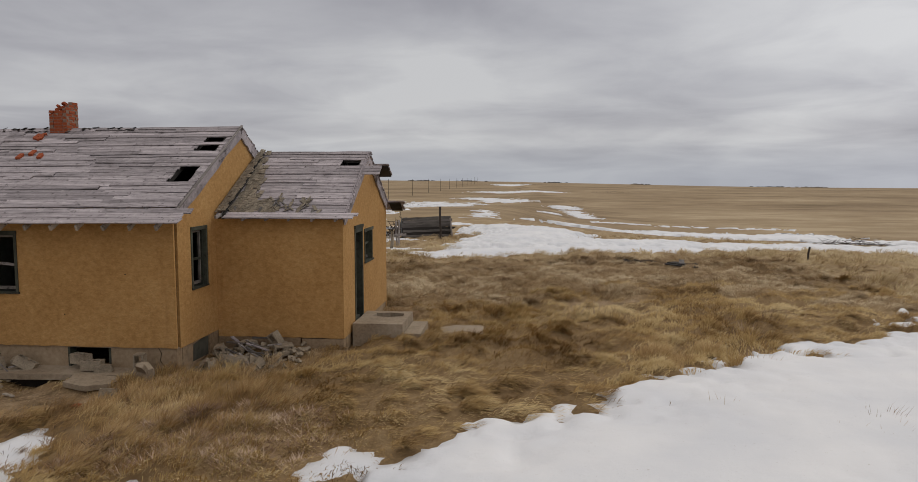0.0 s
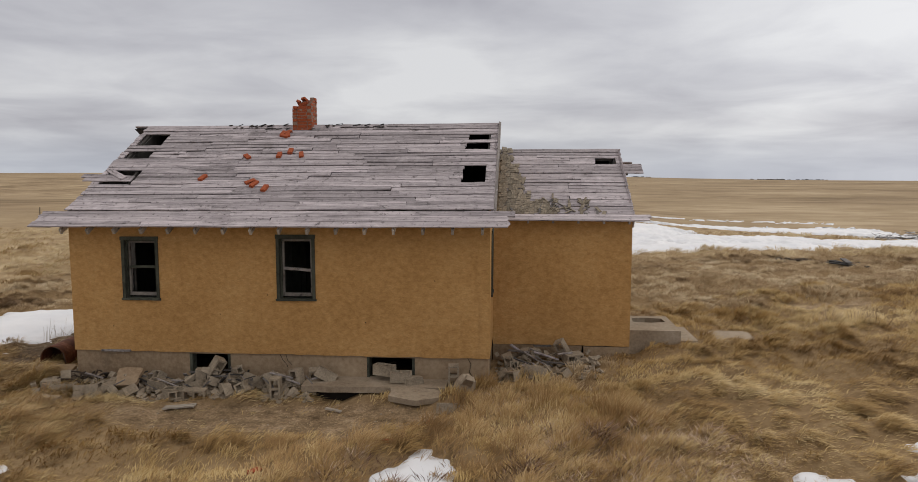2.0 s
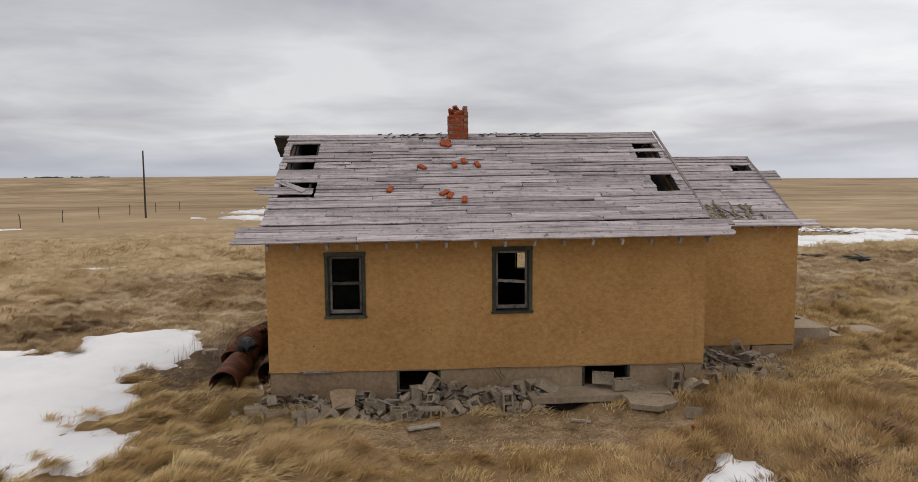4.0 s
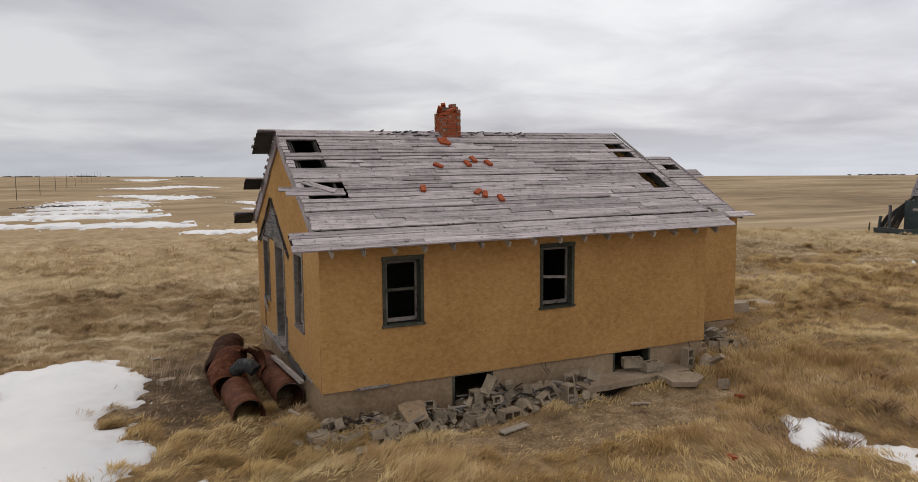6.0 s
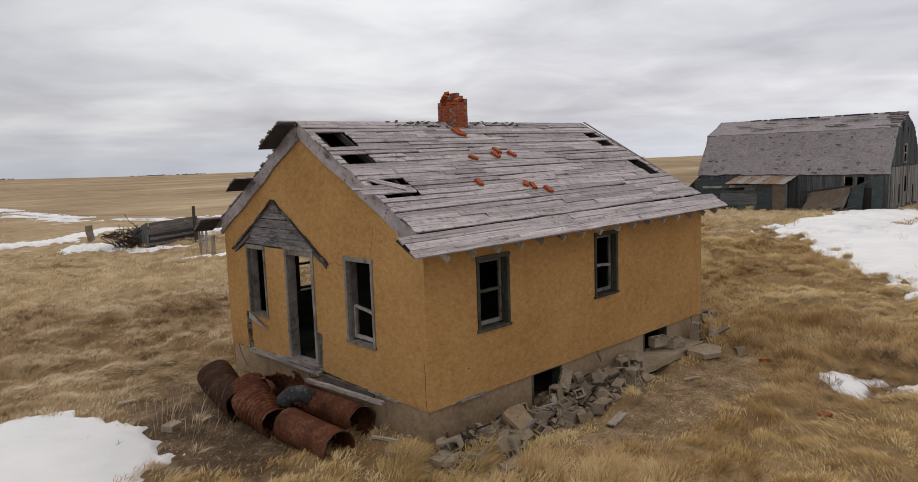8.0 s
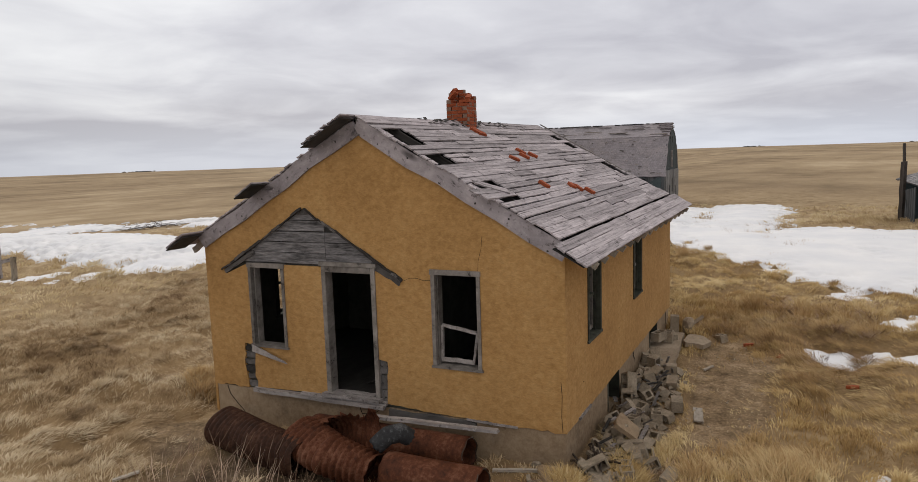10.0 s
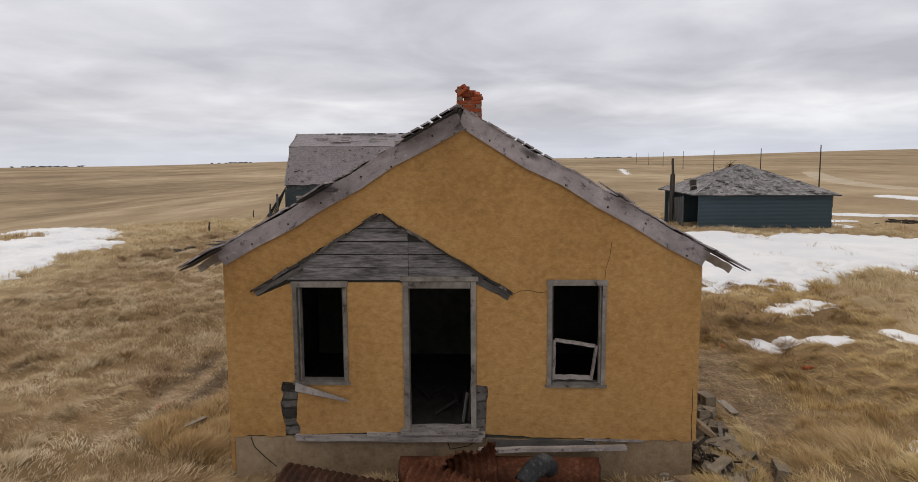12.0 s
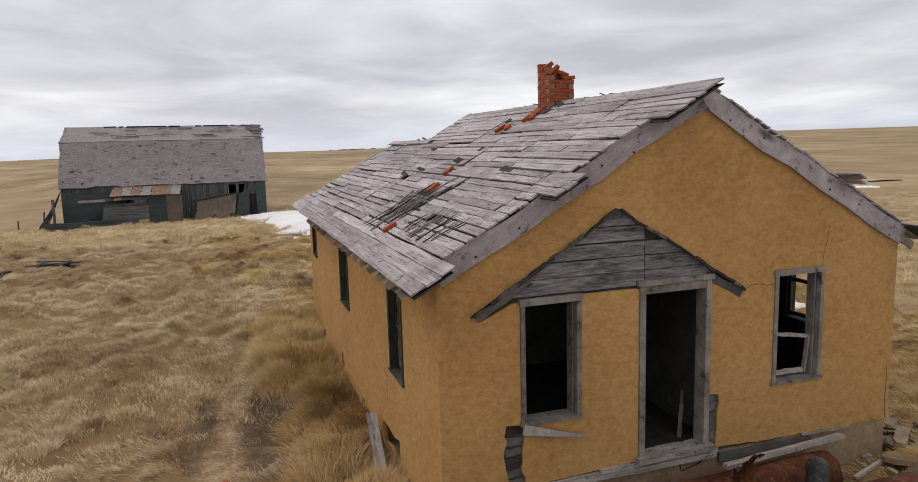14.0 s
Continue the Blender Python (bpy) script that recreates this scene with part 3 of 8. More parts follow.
def bare(x, y):
    """1 where trampled soil shows, 0 in the grass."""
    def spot(cx, cy, rx, ry, ang=0.0):
        c, s = math.cos(ang), math.sin(ang)
        u, v = (x - cx) * c + (y - cy) * s, -(x - cx) * s + (y - cy) * c
        return 1 - np.sqrt((u / rx) ** 2 + (v / ry) ** 2)
    def trodden(ax, ay, bx, by, wide):
        ex, ey = bx - ax, by - ay
        f = np.clip(((x - ax) * ex + (y - ay) * ey) / (ex * ex + ey * ey), 0, 1)
        return 2.2 * (wide - np.hypot(x - ax - f * ex, y - ay - f * ey))
    s = np.maximum.reduce([
        spot(-10.3, 10.9, 3.6, 0.85, 0.03), spot(-9.0, 11.5, 1.3, 0.5), spot(-16.7, 16.2, 1.5, 2.9, 0.0), spot(-15.6, 19.2, 0.8, 1.0),
        trodden(-13.6, 21.8, -11.5, 21.6, 0.36), trodden(-11.5, 21.6, -8.7, 21.27, 0.36), trodden(-8.7, 21.27, -5.7, 20.93, 0.36), trodden(-5.7, 20.93, -4.1, 20.5, 0.36), trodden(-4.1, 20.5, -2.6, 19.4, 0.3),
        spot(-10.2, 21.2, 2.6, 1.15, -0.1), spot(-8.9, 10.6, 1.6, 0.6, 0.1), spot(-10.0, 15.9, 5.0, 3.6), spot(2.6, 19.5, 1.6, 0.7, 0.1), spot(-13.0, 12.3, 2.2, 0.8)])
    s = s + 0.45 * L3(x / 0.7, y / 0.7) + 0.3 * L4(x / 0.22, y / 0.22)
    return smooth(-0.05, 0.4, s)


# drifts of old snow: x, y of both ends, half width, depth
DRIFTS, DRIFT_SETS, FAR_DRIFTS = [], [], []


def snow(label, *bars):
    """One drift, made of rounded bars."""
    DRIFTS.extend(bars)
    DRIFT_SETS.append((label, bars))


snow("broad drift of old white snow between house and garage", (0.8, 6.9, 10.4, 14.0, 3.05, 0.2), (11.4, 16.1, 27.5, 17.2, 2.6, 0.38), (13.0, 12.2, 31.0, 12.2, 2.3, 0.3), (3.9, 1.5, 9.0, 8.0, 3.6, 0.2), (3.2, 4.8, 9.0, 5.0, 3.0, 0.2), (4.5, -4.5, 7.0, 0.0, 4.0, 0.25), (-2.2, 8.35, 0.2, 8.6, 0.62, 0.08))
snow("small thawing snow patch in flattened grass", (-7.4, 9.05, -7.0, 8.2, 0.52, 0.09), (-7.0, 7.6, -7.3, 7.0, 0.4, 0.06))
snow("thin snow patch in dry grass", (-4.9, 7.35, -4.1, 6.2, 0.55, 0.06))
snow("narrow snow patch in dry grass", (-8.0, 5.5, -6.7, 5.5, 0.3, 0.06))
snow("scrap of melting snow", (-6.2, 6.6, -5.9, 6.5, 0.2, 0.05))
snow("wide snow drift beside bare soil and pipes", (-19.25, 18.2, -19.1, 11.8, 1.35, 0.2), (-21.0, 15.0, -20.4, 9.0, 2.3, 0.2), (-18.6, 11.6, -17.35, 11.0, 0.72, 0.12), (-18.6, 16.4, -18.5, 13.6, 0.55, 0.2), (-18.5, 14.2, -18.2, 12.0, 0.6, 0.15))
snow("long high snow bank beyond the prairie grass", (-3.0, 33.8, 7.6, 34.5, 1.75, 0.25), (-0.6, 37.6, 1.2, 44.0, 3.6, 0.6), (3.0, 37.2, 7.6, 37.0, 2.6, 0.45), (-1.2, 50.0, 1.0, 46.0, 3.4, 0.6), (9.5, 36.4, 17.5, 40.3, 2.0, 0.35), (-6.6, 35.3, -4.5, 34.7, 0.6, 0.15), (-7.8, 37.6, -5.5, 36.9, 0.5, 0.12))
snow("thin far strip of snow", (15.5, 39.5, 30.0, 52.0, 2.0, 0.5), (27.0, 46.5, 33.0, 53.0, 1.4, 0.3))
snow("snow lying against the ruined shed", (-14.0, 54.8, -9.8, 53.6, 1.0, 0.3), (-9.0, 55.0, -5.0, 58.5, 1.0, 0.2), (-9.8, 47.8, -8.2, 45.5, 1.2, 0.5), (-8.1, 43.2, -6.5, 42.3, 0.6, 0.2))
snow("snow strip beyond the garage", (30.3, -11.5, 27.0, -22.0, 1.0, 0.12), (21.6, -7.2, 23.5, -8.6, 0.8, 0.12), (15.0, -4.6, 18.4, -5.6, 0.5, 0.1))
snow("far snow strip along the road", (52.0, -28.0, 36.0, -29.5, 1.3, 0.2), (36.0, -29.5, 21.5, -28.6, 1.2, 0.15))
snow("small scrap of thawing snow in the grass", (-14.6, 8.72, -14.4, 8.65, 0.12, 0.05), (-13.6, 8.8, -13.4, 8.8, 0.08, 0.05))
snow("thin scrap of snow out in the prairie", (-27.4, 32.9, -25.8, 33.1, 0.3, 0.05))
snow("thin strip of snow far out in the prairie", (-47.2, 58.4, -44.5, 58.0, 0.25, 0.04))
snow("thin scrap of snow out in the prairie", (-26.8, 23.3, -26.4, 23.3, 0.2, 0.05))
# streaks on the field margins in the north
FAR_DRIFTS += [(-29.0, 69.0, -15.5, 63.5, 2.0, 0.2), (-27.0, 82.0, -20.0, 80.0, 4.0, 0.2), (-26.0, 96.0, -20.5, 93.0, 3.6, 0.2), (-25.5, 112.0, -21.5, 118.0, 4.0, 0.2), (-24.0, 130.0, -29.0, 200.0, 6.0, 0.2)]
FAR_DRIFTS += [(-37.0, 215.0, -34.0, 285.0, 7.0, 0.2), (-22.0, 200.0, -22.0, 278.0, 4.5, 0.2), (-22.0, 345.0, 0.0, 284.0, 8.0, 0.2), (-15.0, 510.0, 8.0, 480.0, 22.0, 0.2), (-21.0, 960.0, -4.0, 840.0, 16.0, 0.2)]
FAR_DRIFTS += [(13.5, 230.0, 13.5, 192.0, 2.4, 0.2), (13.2, 178.0, 13.4, 136.0, 1.4, 0.1), (6.5, 150.0, 6.6, 140.0, 1.2, 0.1), (12.5, 124.0, 43.0, 113.7, 0.9, 0.15), (22.0, 97.0, 38.0, 97.0, 6.0, 0.3), (8.0, 72.0, 14.0, 85.0, 5.0, 0.3)]
FAR_DRIFTS += [(40.0, 88.0, 47.0, 86.5, 3.4, 0.3), (28.0, 62.0, 46.0, 80.0, 1.8, 0.3), (-4.5, 93.0, -4.0, 71.0, 0.6, 0.1), (130.0, -40.0, 190.0, -62.0, 1.0, 0.1), (150.0, -20.0, 220.0, -32.0, 0.4, 0.1)]


def drifted(x, y, drifts, rough, depth=False):
    """Signed distance into the snow, positive inside a drift; with depth, also the height of the snow there."""
    best, deep = np.full(np.shape(x), -9.0), np.zeros(np.shape(x))
    ragged = rough * (1.6 * L2(x / 1.9, y / 1.9) + 2.0 * L3(x / 0.8, y / 0.8) + 2.2 * L4(x / 0.34, y / 0.34) + 1.4 * L1(x / 0.16, y / 0.16))
    whole = ragged
    for ax, ay, bx, by, r, h in drifts:
        ragged = whole * min(0.8, (0.2 if (ax < -17 and ay < 20) or 0.3 < r < 0.6 else 0.35) + 0.18 * r)
        ex, ey = bx - ax, by - ay
        f = np.clip(((x - ax) * ex + (y - ay) * ey) / (ex * ex + ey * ey), 0, 1)
        s = r - np.hypot(x - ax - f * ex, y - ay - f * ey)
        best = np.maximum(best, s + ragged)
        if depth:
            deep = np.maximum(deep, h * (1 - np.exp(-np.maximum(s + ragged, 0) / (0.5 + 2.2 * h))))
    return (best, deep) if depth else best


HUMMOCKS = np.random.RandomState(77).rand(512, 512, 3)


def hummock(x, y, size=0.62):
    """1 on the crown of a grass clump, 0 in the hollows between."""
    x, y = np.asarray(x, float) / size, np.asarray(y, float) / size
    ix, iy = np.floor(x).astype(int), np.floor(y).astype(int)
    best = np.zeros(np.shape(x))
    for i in (-1, 0, 1):
        for j in (-1, 0, 1):
            h = HUMMOCKS[(ix + i) % 512, (iy + j) % 512]
            d = np.hypot(x - ix - i - h[..., 0], y - iy - j - h[..., 1])
            best = np.maximum(best, (0.55 + 0.55 * h[..., 2]) * (1 - (d / 0.72) ** 2))
    return np.clip(best, 0, 1)


def relief(x, y):
    """Tussocks and hollows on top of the smooth ground, near the house."""
    near = 1 - smooth(34, 60, np.hypot(x + 8, y - 15))
    return near * (0.18 * L2(x / 0.9, y / 0.9) + 0.06 * L3(x / 0.42, y / 0.42) + 0.17 * hummock(x, y)) * (1 - 0.8 * bare(x, y))


def sheet(name, xs, ys, height, mat, keep=None):
    """A height field over a grid, as a mesh."""
    gx, gy = np.meshgrid(xs, ys)
    gz = height(gx, gy)
    nx, ny = len(xs), len(ys)
    idx = np.arange(nx * ny).reshape(ny, nx)
    quads = np.stack([idx[:-1, :-1], idx[:-1, 1:], idx[1:, 1:], idx[1:, :-1]], -1).reshape(-1, 4)
    co = np.stack([gx, gy, gz], -1).reshape(-1, 3)
    if keep is not None:
        ok = keep(gx, gy).reshape(-1)
        quads = quads[ok[quads].any(1)]
        used = np.unique(quads)
        remap = np.zeros(nx * ny, int)
        remap[used] = np.arange(len(used))
        quads, co = remap[quads], co[used]
    return raw_mesh(name, co, quads, mat), co


def raw_mesh(name, co, faces, mat):
    """A mesh straight from arrays; faces: (n, 3) or (n, 4)."""
    me = bpy.data.meshes.new(name)
    k = faces.shape[1]
    me.vertices.add(len(co))
    me.vertices.foreach_set("co", np.ascontiguousarray(co, dtype=np.float32).ravel())
    me.loops.add(faces.size)
    me.loops.foreach_set("vertex_index", np.ascontiguousarray(faces, dtype=np.int32).ravel())
    me.polygons.add(len(faces))
    me.polygons.foreach_set("loop_start", np.arange(0, faces.size, k, dtype=np.int32))
    me.update(calc_edges=True)
    me.materials.append(mat)
    return me


def graded(lo, hi, step, reach, grow=1.13):
    """Even steps between lo and hi, then growing steps out to reach."""
    mid = list(np.arange(lo, hi, step))
    d, x, right = step, hi, []
    while x < reach:
        right.append(x)
        d *= grow
        x += d
    d, x, left = step, lo, []
    while x > -reach:
        d *= grow
        x -= d
        left.append(x)
    return np.array(left[::-1] + mid + right)


def build_land():
    xs, ys = graded(-30, 16, 0.17, 4500, 1.06), graded(3, 40, 0.17, 4500, 1.06)
    me, co = sheet("ground", xs, ys, lambda x, y: land(x, y) + relief(x, y) * (1 - smooth(-0.35, 0.05, drifted(x, y, DRIFTS, 0.72))), GROUND)
    a = me.attributes.new("bare", "FLOAT", "POINT")
    a.data.foreach_set("value", bare(co[:, 0], co[:, 1]).astype(np.float32))
    w = me.attributes.new("damp", "FLOAT", "POINT")
    hollow = np.minimum(np.hypot((co[:, 0] + 16.5) / 2.4, (co[:, 1] - 16.2) / 3.8), np.hypot((co[:, 0] + 10.2) / 3.0, (co[:, 1] - 21.2) / 1.4) + smooth(0.3, 0.14, np.abs(co[:, 1] - 21.27 + 0.115 * (co[:, 0] + 8.7))))
    w.data.foreach_set("value", smooth(1.0, 0.4, hollow + 0.5 * L2(co[:, 0] / 0.9, co[:, 1] / 0.9)).astype(np.float32))
    r = np.hypot(co[:, 0] + 8, co[:, 1] - 16)
    f = me.attributes.new("field", "FLOAT", "POINT")
    f.data.foreach_set("value", smooth(24, 75, r + 10 * L1(co[:, 0] / 12, co[:, 1] / 12)).astype(np.float32))
    gap = np.maximum.reduce([-24 - co[:, 0], co[:, 0] - 11, 5 - co[:, 1], co[:, 1] - 30])
    o = me.attributes.new("open", "FLOAT", "POINT")
    o.data.foreach_set("value", smooth(-2.5, 1.5, gap + 2 * L2(co[:, 0] / 1.7, co[:, 1] / 1.7)).astype(np.float32))
    tagged(link("ground", me, GROUND, smooth=True), "dry tan prairie with bare trampled soil, reaching the horizon", "ground", kind="structure")

    def snow_z(drifts, rough):
        def z(x, y):
            s, deep = drifted(x, y, drifts, rough, True)
            rise = np.where(s > 0, deep, 0.6 * s)
            return land(x, y) + 0.03 + rise + 0.05 * L2(x / 1.4, y / 1.4) * (s > 0)
        return z
    step = 0.09
    for label, some in DRIFT_SETS:
        pad = max(d[4] for d in some) + 1.2
        xs = np.arange(min(min(d[0], d[2]) for d in some) - pad, max(max(d[0], d[2]) for d in some) + pad, step)
        ys = np.arange(min(min(d[1], d[3]) for d in some) - pad, max(max(d[1], d[3]) for d in some) + pad, step)
        me, _ = sheet("snow_drift", xs, ys, snow_z(some, 0.72), SNOW, lambda x, y: drifted(x, y, some, 0.72) > -0.15)
        tagged(link("snow_drift", me, SNOW, smooth=True), label, "snow", "snow drifts", kind="stuff")
    for xs, ys, rough in ((np.arange(-60, 70, 0.7), np.arange(55, 240, 0.7), 3.0), (np.arange(-70, 60, 1.6), np.arange(240, 1020, 3.0), 9.0), (np.arange(120, 230, 0.8), np.arange(-75, -15, 0.8), 3.0)):
        me, _ = sheet("far_snow", xs, ys, snow_z(FAR_DRIFTS, rough), SNOW, lambda x, y: drifted(x, y, FAR_DRIFTS, rough) > -0.8)
        tagged(link("snow_drift", me, SNOW, smooth=True), "far streaks of snow along the field margins", "snow", "snow drifts", kind="stuff")


build_land()

# ---------------------------------------------------------------- the farmhouse
XW, XE, XA = -14.72, -6.58, -3.76      # west gable, east gable, end of the kitchen wing
YS, YN, YM = 12.78, 19.23, 15.99       # south wall, north wall, ridge
YA, YR = 14.42, 16.99                  # wing's south wall and ridge
ZB, ZBA, ZT = 0.86, 0.75, 3.40         # foot of the stucco, of the wing's stucco, wall plate
PITCH, TOP = 0.567, 5.43
TILT_UP = math.atan(PITCH)


SAG = 0.045                            # how far the old roof has sunk onto its rafters


def settled(x, y):
    """The main block is out of square and has sunk towards the west; the wing was built true."""
    k = max(0.0, min(1.0, (YN - y) / (YN - YS)))
    m = Matrix.Identity(4)
    m[1][0], m[1][3] = -0.026 * k, -0.026 * k * -XW
    m[2][0], m[2][3] = 0.008 * k, 0.008 * k * -XW
    return m if x < XE + 0.25 or y > YR + 0.1 else Matrix.Identity(4)


def settle(thing):
    """Moves the parts of a finished thing to where the sunk house carries them."""
    was = {ob: place_of(ob) for ob in (thing, *thing.children_recursive)}
    for ob in thing.children_recursive:
        ends = [was[ob] @ Vector(c) for c in ob.bound_box]
        mid = sum(ends, Vector()) / 8
        m = settled(max(c.x for c in ends) - 0.3 if mid.x < XE + 0.1 else mid.x, mid.y)
        if ob.parent.name == "roof" and (mid.x < XE + 0.1 or mid.y > YR + 0.1):
            m = Matrix.Translation((0, 0, -SAG)) @ m
        ob.matrix_parent_inverse = place_of(ob.parent).inverted() @ m @ was[ob.parent] @ ob.matrix_parent_inverse


house = empty("farmhouse", (-10.0, 16.0, 0.25), "abandoned ochre stucco farmhouse with bare weathered board roof", "house")
rh = random.Random(5)


def south(u, w, d):
    return (u, YS + d, w)


def north(u, w, d):
    return (u, YN - d, w)


def west(u, w, d):
    return (XW + d, u, w)


def east(u, w, d):
    return (XE - d, u, w)


def wing_south(u, w, d):
    return (u, YA + d, w)


def wing_east(u, w, d):
    return (XA - d, u, w)


def pbox(bm, place, u0, u1, w0, w1, d0, d1, jit=0.0):
    """A box given in wall terms."""
    a, b = Vector(place(u0, w0, d0)), Vector(place(u1, w1, d1))
    lo = [min(p, q) for p, q in zip(a, b)]
    hi = [max(p, q) for p, q in zip(a, b)]
    box(bm, lo, hi, None, jit, rh)


def window(place, u0, u1, w0, w1, mat, rail=None, slope=0.0, sill=True):
    """A sash window with its glass gone: casing, deep jambs, lower sash, sill."""
    c = 0.058

    def piece(name, parent, *ext, jit=0.003):
        bm = bmesh.new()
        pbox(bm, place, *ext, jit)
        return part(name, bm, mat, parent)
    win = piece("window", house, u0 - 0.01, u1 + 0.01, w1 - c, w1 + 0.015, -0.028, 0.062)
    piece("casing", win, u0, u0 + c, w0, w1 - c - 0.002, -0.018, 0.06)
    piece("casing", win, u1 - c, u1, w0, w1 - c - 0.002, -0.018, 0.06)
    piece("jamb", win, u0 + 0.06, u0 + c + 0.025, w0, w1 - c - 0.022, 0.062, 0.19, jit=0.0)
    piece("jamb", win, u1 - c - 0.025, u1 - 0.06, w0, w1 - c - 0.022, 0.062, 0.19, jit=0.0)
    piece("head_jamb", win, u0 + 0.06, u1 - 0.06, w1 - c - 0.02, w1 - 0.03, 0.064, 0.19, jit=0.0)
    if sill:
        piece("sill", win, u0 - 0.02, u1 + 0.02, w0 - 0.022, w0 + 0.016, -0.032, 0.19, jit=0.004)
    i0, i1 = u0 + c + 0.02, u1 - c - 0.02
    if rail is not None:
        bm = bmesh.new()
        s = 0.042
        pbox(bm, place, i0, i0 + s, w0 + 0.05, w1 - c - 0.02, 0.10, 0.14)
        pbox(bm, place, i1 - s, i1, w0 + 0.05, w1 - c - 0.02, 0.10, 0.14)
        pbox(bm, place, i0, i1, w0 + 0.05, w0 + 0.115, 0.10, 0.14)
        pbox(bm, place, i0, i1, w1 - c - 0.06, w1 - c - 0.02, 0.10, 0.14)
        part("sash", bm, FRAME_WOOD if mat is GREEN_FRAME else mat, win)
        a, b = Vector(place(i0 + 0.02, rail + slope, 0.10)), Vector(place(i1 - 0.02, rail - slope, 0.10))
        board("meeting_rail", a, b, 0.045, 0.05, TRIM_WOOD if slope else mat, win, rnd=rh)
    return win


def walls():
    hS = [rect(-13.655, 1.89, -12.91, 3.08), rect(-10.58, 1.915, -9.835, 3.125)]
    vent = [(-12.80, 0.52), (-12.55, 0.43), (-12.2, 0.50), (-11.86, 0.43), (-11.72, 0.72), (-12.1, 0.76), (-12.5, 0.74), (-12.78, 0.81)]
    chips = [[(-10.32, 0.44), (-10.14, 0.42), (-10.12, 0.50), (-10.3, 0.53)], [(-8.35, 0.42), (-8.05, 0.40), (-7.98, 0.62), (-8.12, 0.78), (-8.3, 0.6)], [(-5.75, 0.42), (-5.5, 0.41), (-5.55, 0.55), (-5.7, 0.62)]]
    hN = [vent, *chips, rect(-13.17, 1.72, -12.42, 2.95), rect(-9.25, 1.85, -8.35, 2.95), rect(-5.0, 2.2, -4.3, 2.95)]
    hE = [rect(13.45, 1.92, 14.14, 3.16)]
    hWE = [rect(16.45, 2.17, 17.42, 2.98)]
    r = random.Random(3)
    foot = lambda u0, u1, z, amp: ragged_loop([(u0, z), (u1, z)], 0.16, amp, r, (1,))[:-1]
    part("wall", plate([*foot(XW, XE, ZB, 0.008), (XE, ZB), (XE, ZT), (XW, ZT)], hS, south, 0.05), STUCCO, house, "mottled ochre stucco, cracked at the foot")
    part("wall", plate([*foot(XW, XA, 0.36, 0.06), (XA, 0.4), (XA, ZT), (XW, ZT)], hN, north, 0.05), STUCCO, house)
    gable = 5.20
    broken = [(18.36, 3.03), (18.29, 3.03), (18.29, 1.65), (17.54, 1.65), (17.54, 3.05), (16.78, 3.05)]
    out = ragged_loop([(YS + 0.05, ZB), (13.6, ZB + 0.01), (14.9, ZB + 0.03), (15.66, 0.93), (15.63, 1.61), (15.78, 1.63)], 0.11, 0.02, r, (5,))
    out += [(15.78, 3.03)]
    out += ragged_loop([(15.36, 2.83), (15.30, 2.93), (17.07, 3.99), (18.83, 2.96), (18.77, 2.86)], 0.13, 0.015, r, (4,))
    out += broken + [(16.78, 0.95)]
    out += ragged_loop([(18.25, 0.90), (18.28, 1.2), (18.23, 1.62), (18.47, 1.66), (18.50, 1.25), (18.45, 0.87), (YN - 0.05, ZB)], 0.1, 0.025, r, (6,))
    out += [(YN - 0.05, 3.36), (YM, gable), (YS + 0.05, 3.36)]
    part("wall", plate(out, [rect(14.03, 1.63, 14.82, 3.06)], west, 0.05), STUCCO, house, "ochre stucco gable, broken away over the door")
    part("wall", plate([(YS + 0.05, ZB), (YN - 0.05, ZB), (YN - 0.05, 3.36), (YM, gable), (YS + 0.05, 3.36)], hE, east, 0.05), STUCCO, house)
    part("wall", plate([*foot(XE, XA, ZBA, 0.008), (XA, ZBA), (XA, 3.34), (XE, 3.34)], [], wing_south, 0.05), STUCCO, house)
    part("wall", plate([(YA + 0.05, ZBA), (15.46, ZBA), (15.46, 3.06), (16.25, 3.06), (16.25, ZBA), (YN - 0.05, ZBA), (YN - 0.05, 3.36), (YR, 4.68), (YA + 0.05, 3.25)], hWE, wing_east, 0.05), STUCCO, house)
    # inner lining behind the stucco, its plaster coloured dark for the unlit rooms
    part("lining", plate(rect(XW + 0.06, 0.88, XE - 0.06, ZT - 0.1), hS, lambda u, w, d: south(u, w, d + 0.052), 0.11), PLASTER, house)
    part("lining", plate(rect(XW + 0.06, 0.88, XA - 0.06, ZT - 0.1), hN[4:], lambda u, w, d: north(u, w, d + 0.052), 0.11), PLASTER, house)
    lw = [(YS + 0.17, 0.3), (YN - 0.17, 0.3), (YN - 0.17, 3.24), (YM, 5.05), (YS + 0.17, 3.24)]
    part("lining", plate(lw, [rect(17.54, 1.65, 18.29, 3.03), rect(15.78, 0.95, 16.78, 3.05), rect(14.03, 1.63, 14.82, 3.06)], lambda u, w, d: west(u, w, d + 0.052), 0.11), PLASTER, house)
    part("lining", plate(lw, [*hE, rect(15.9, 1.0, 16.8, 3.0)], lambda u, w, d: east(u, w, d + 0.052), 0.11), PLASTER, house)
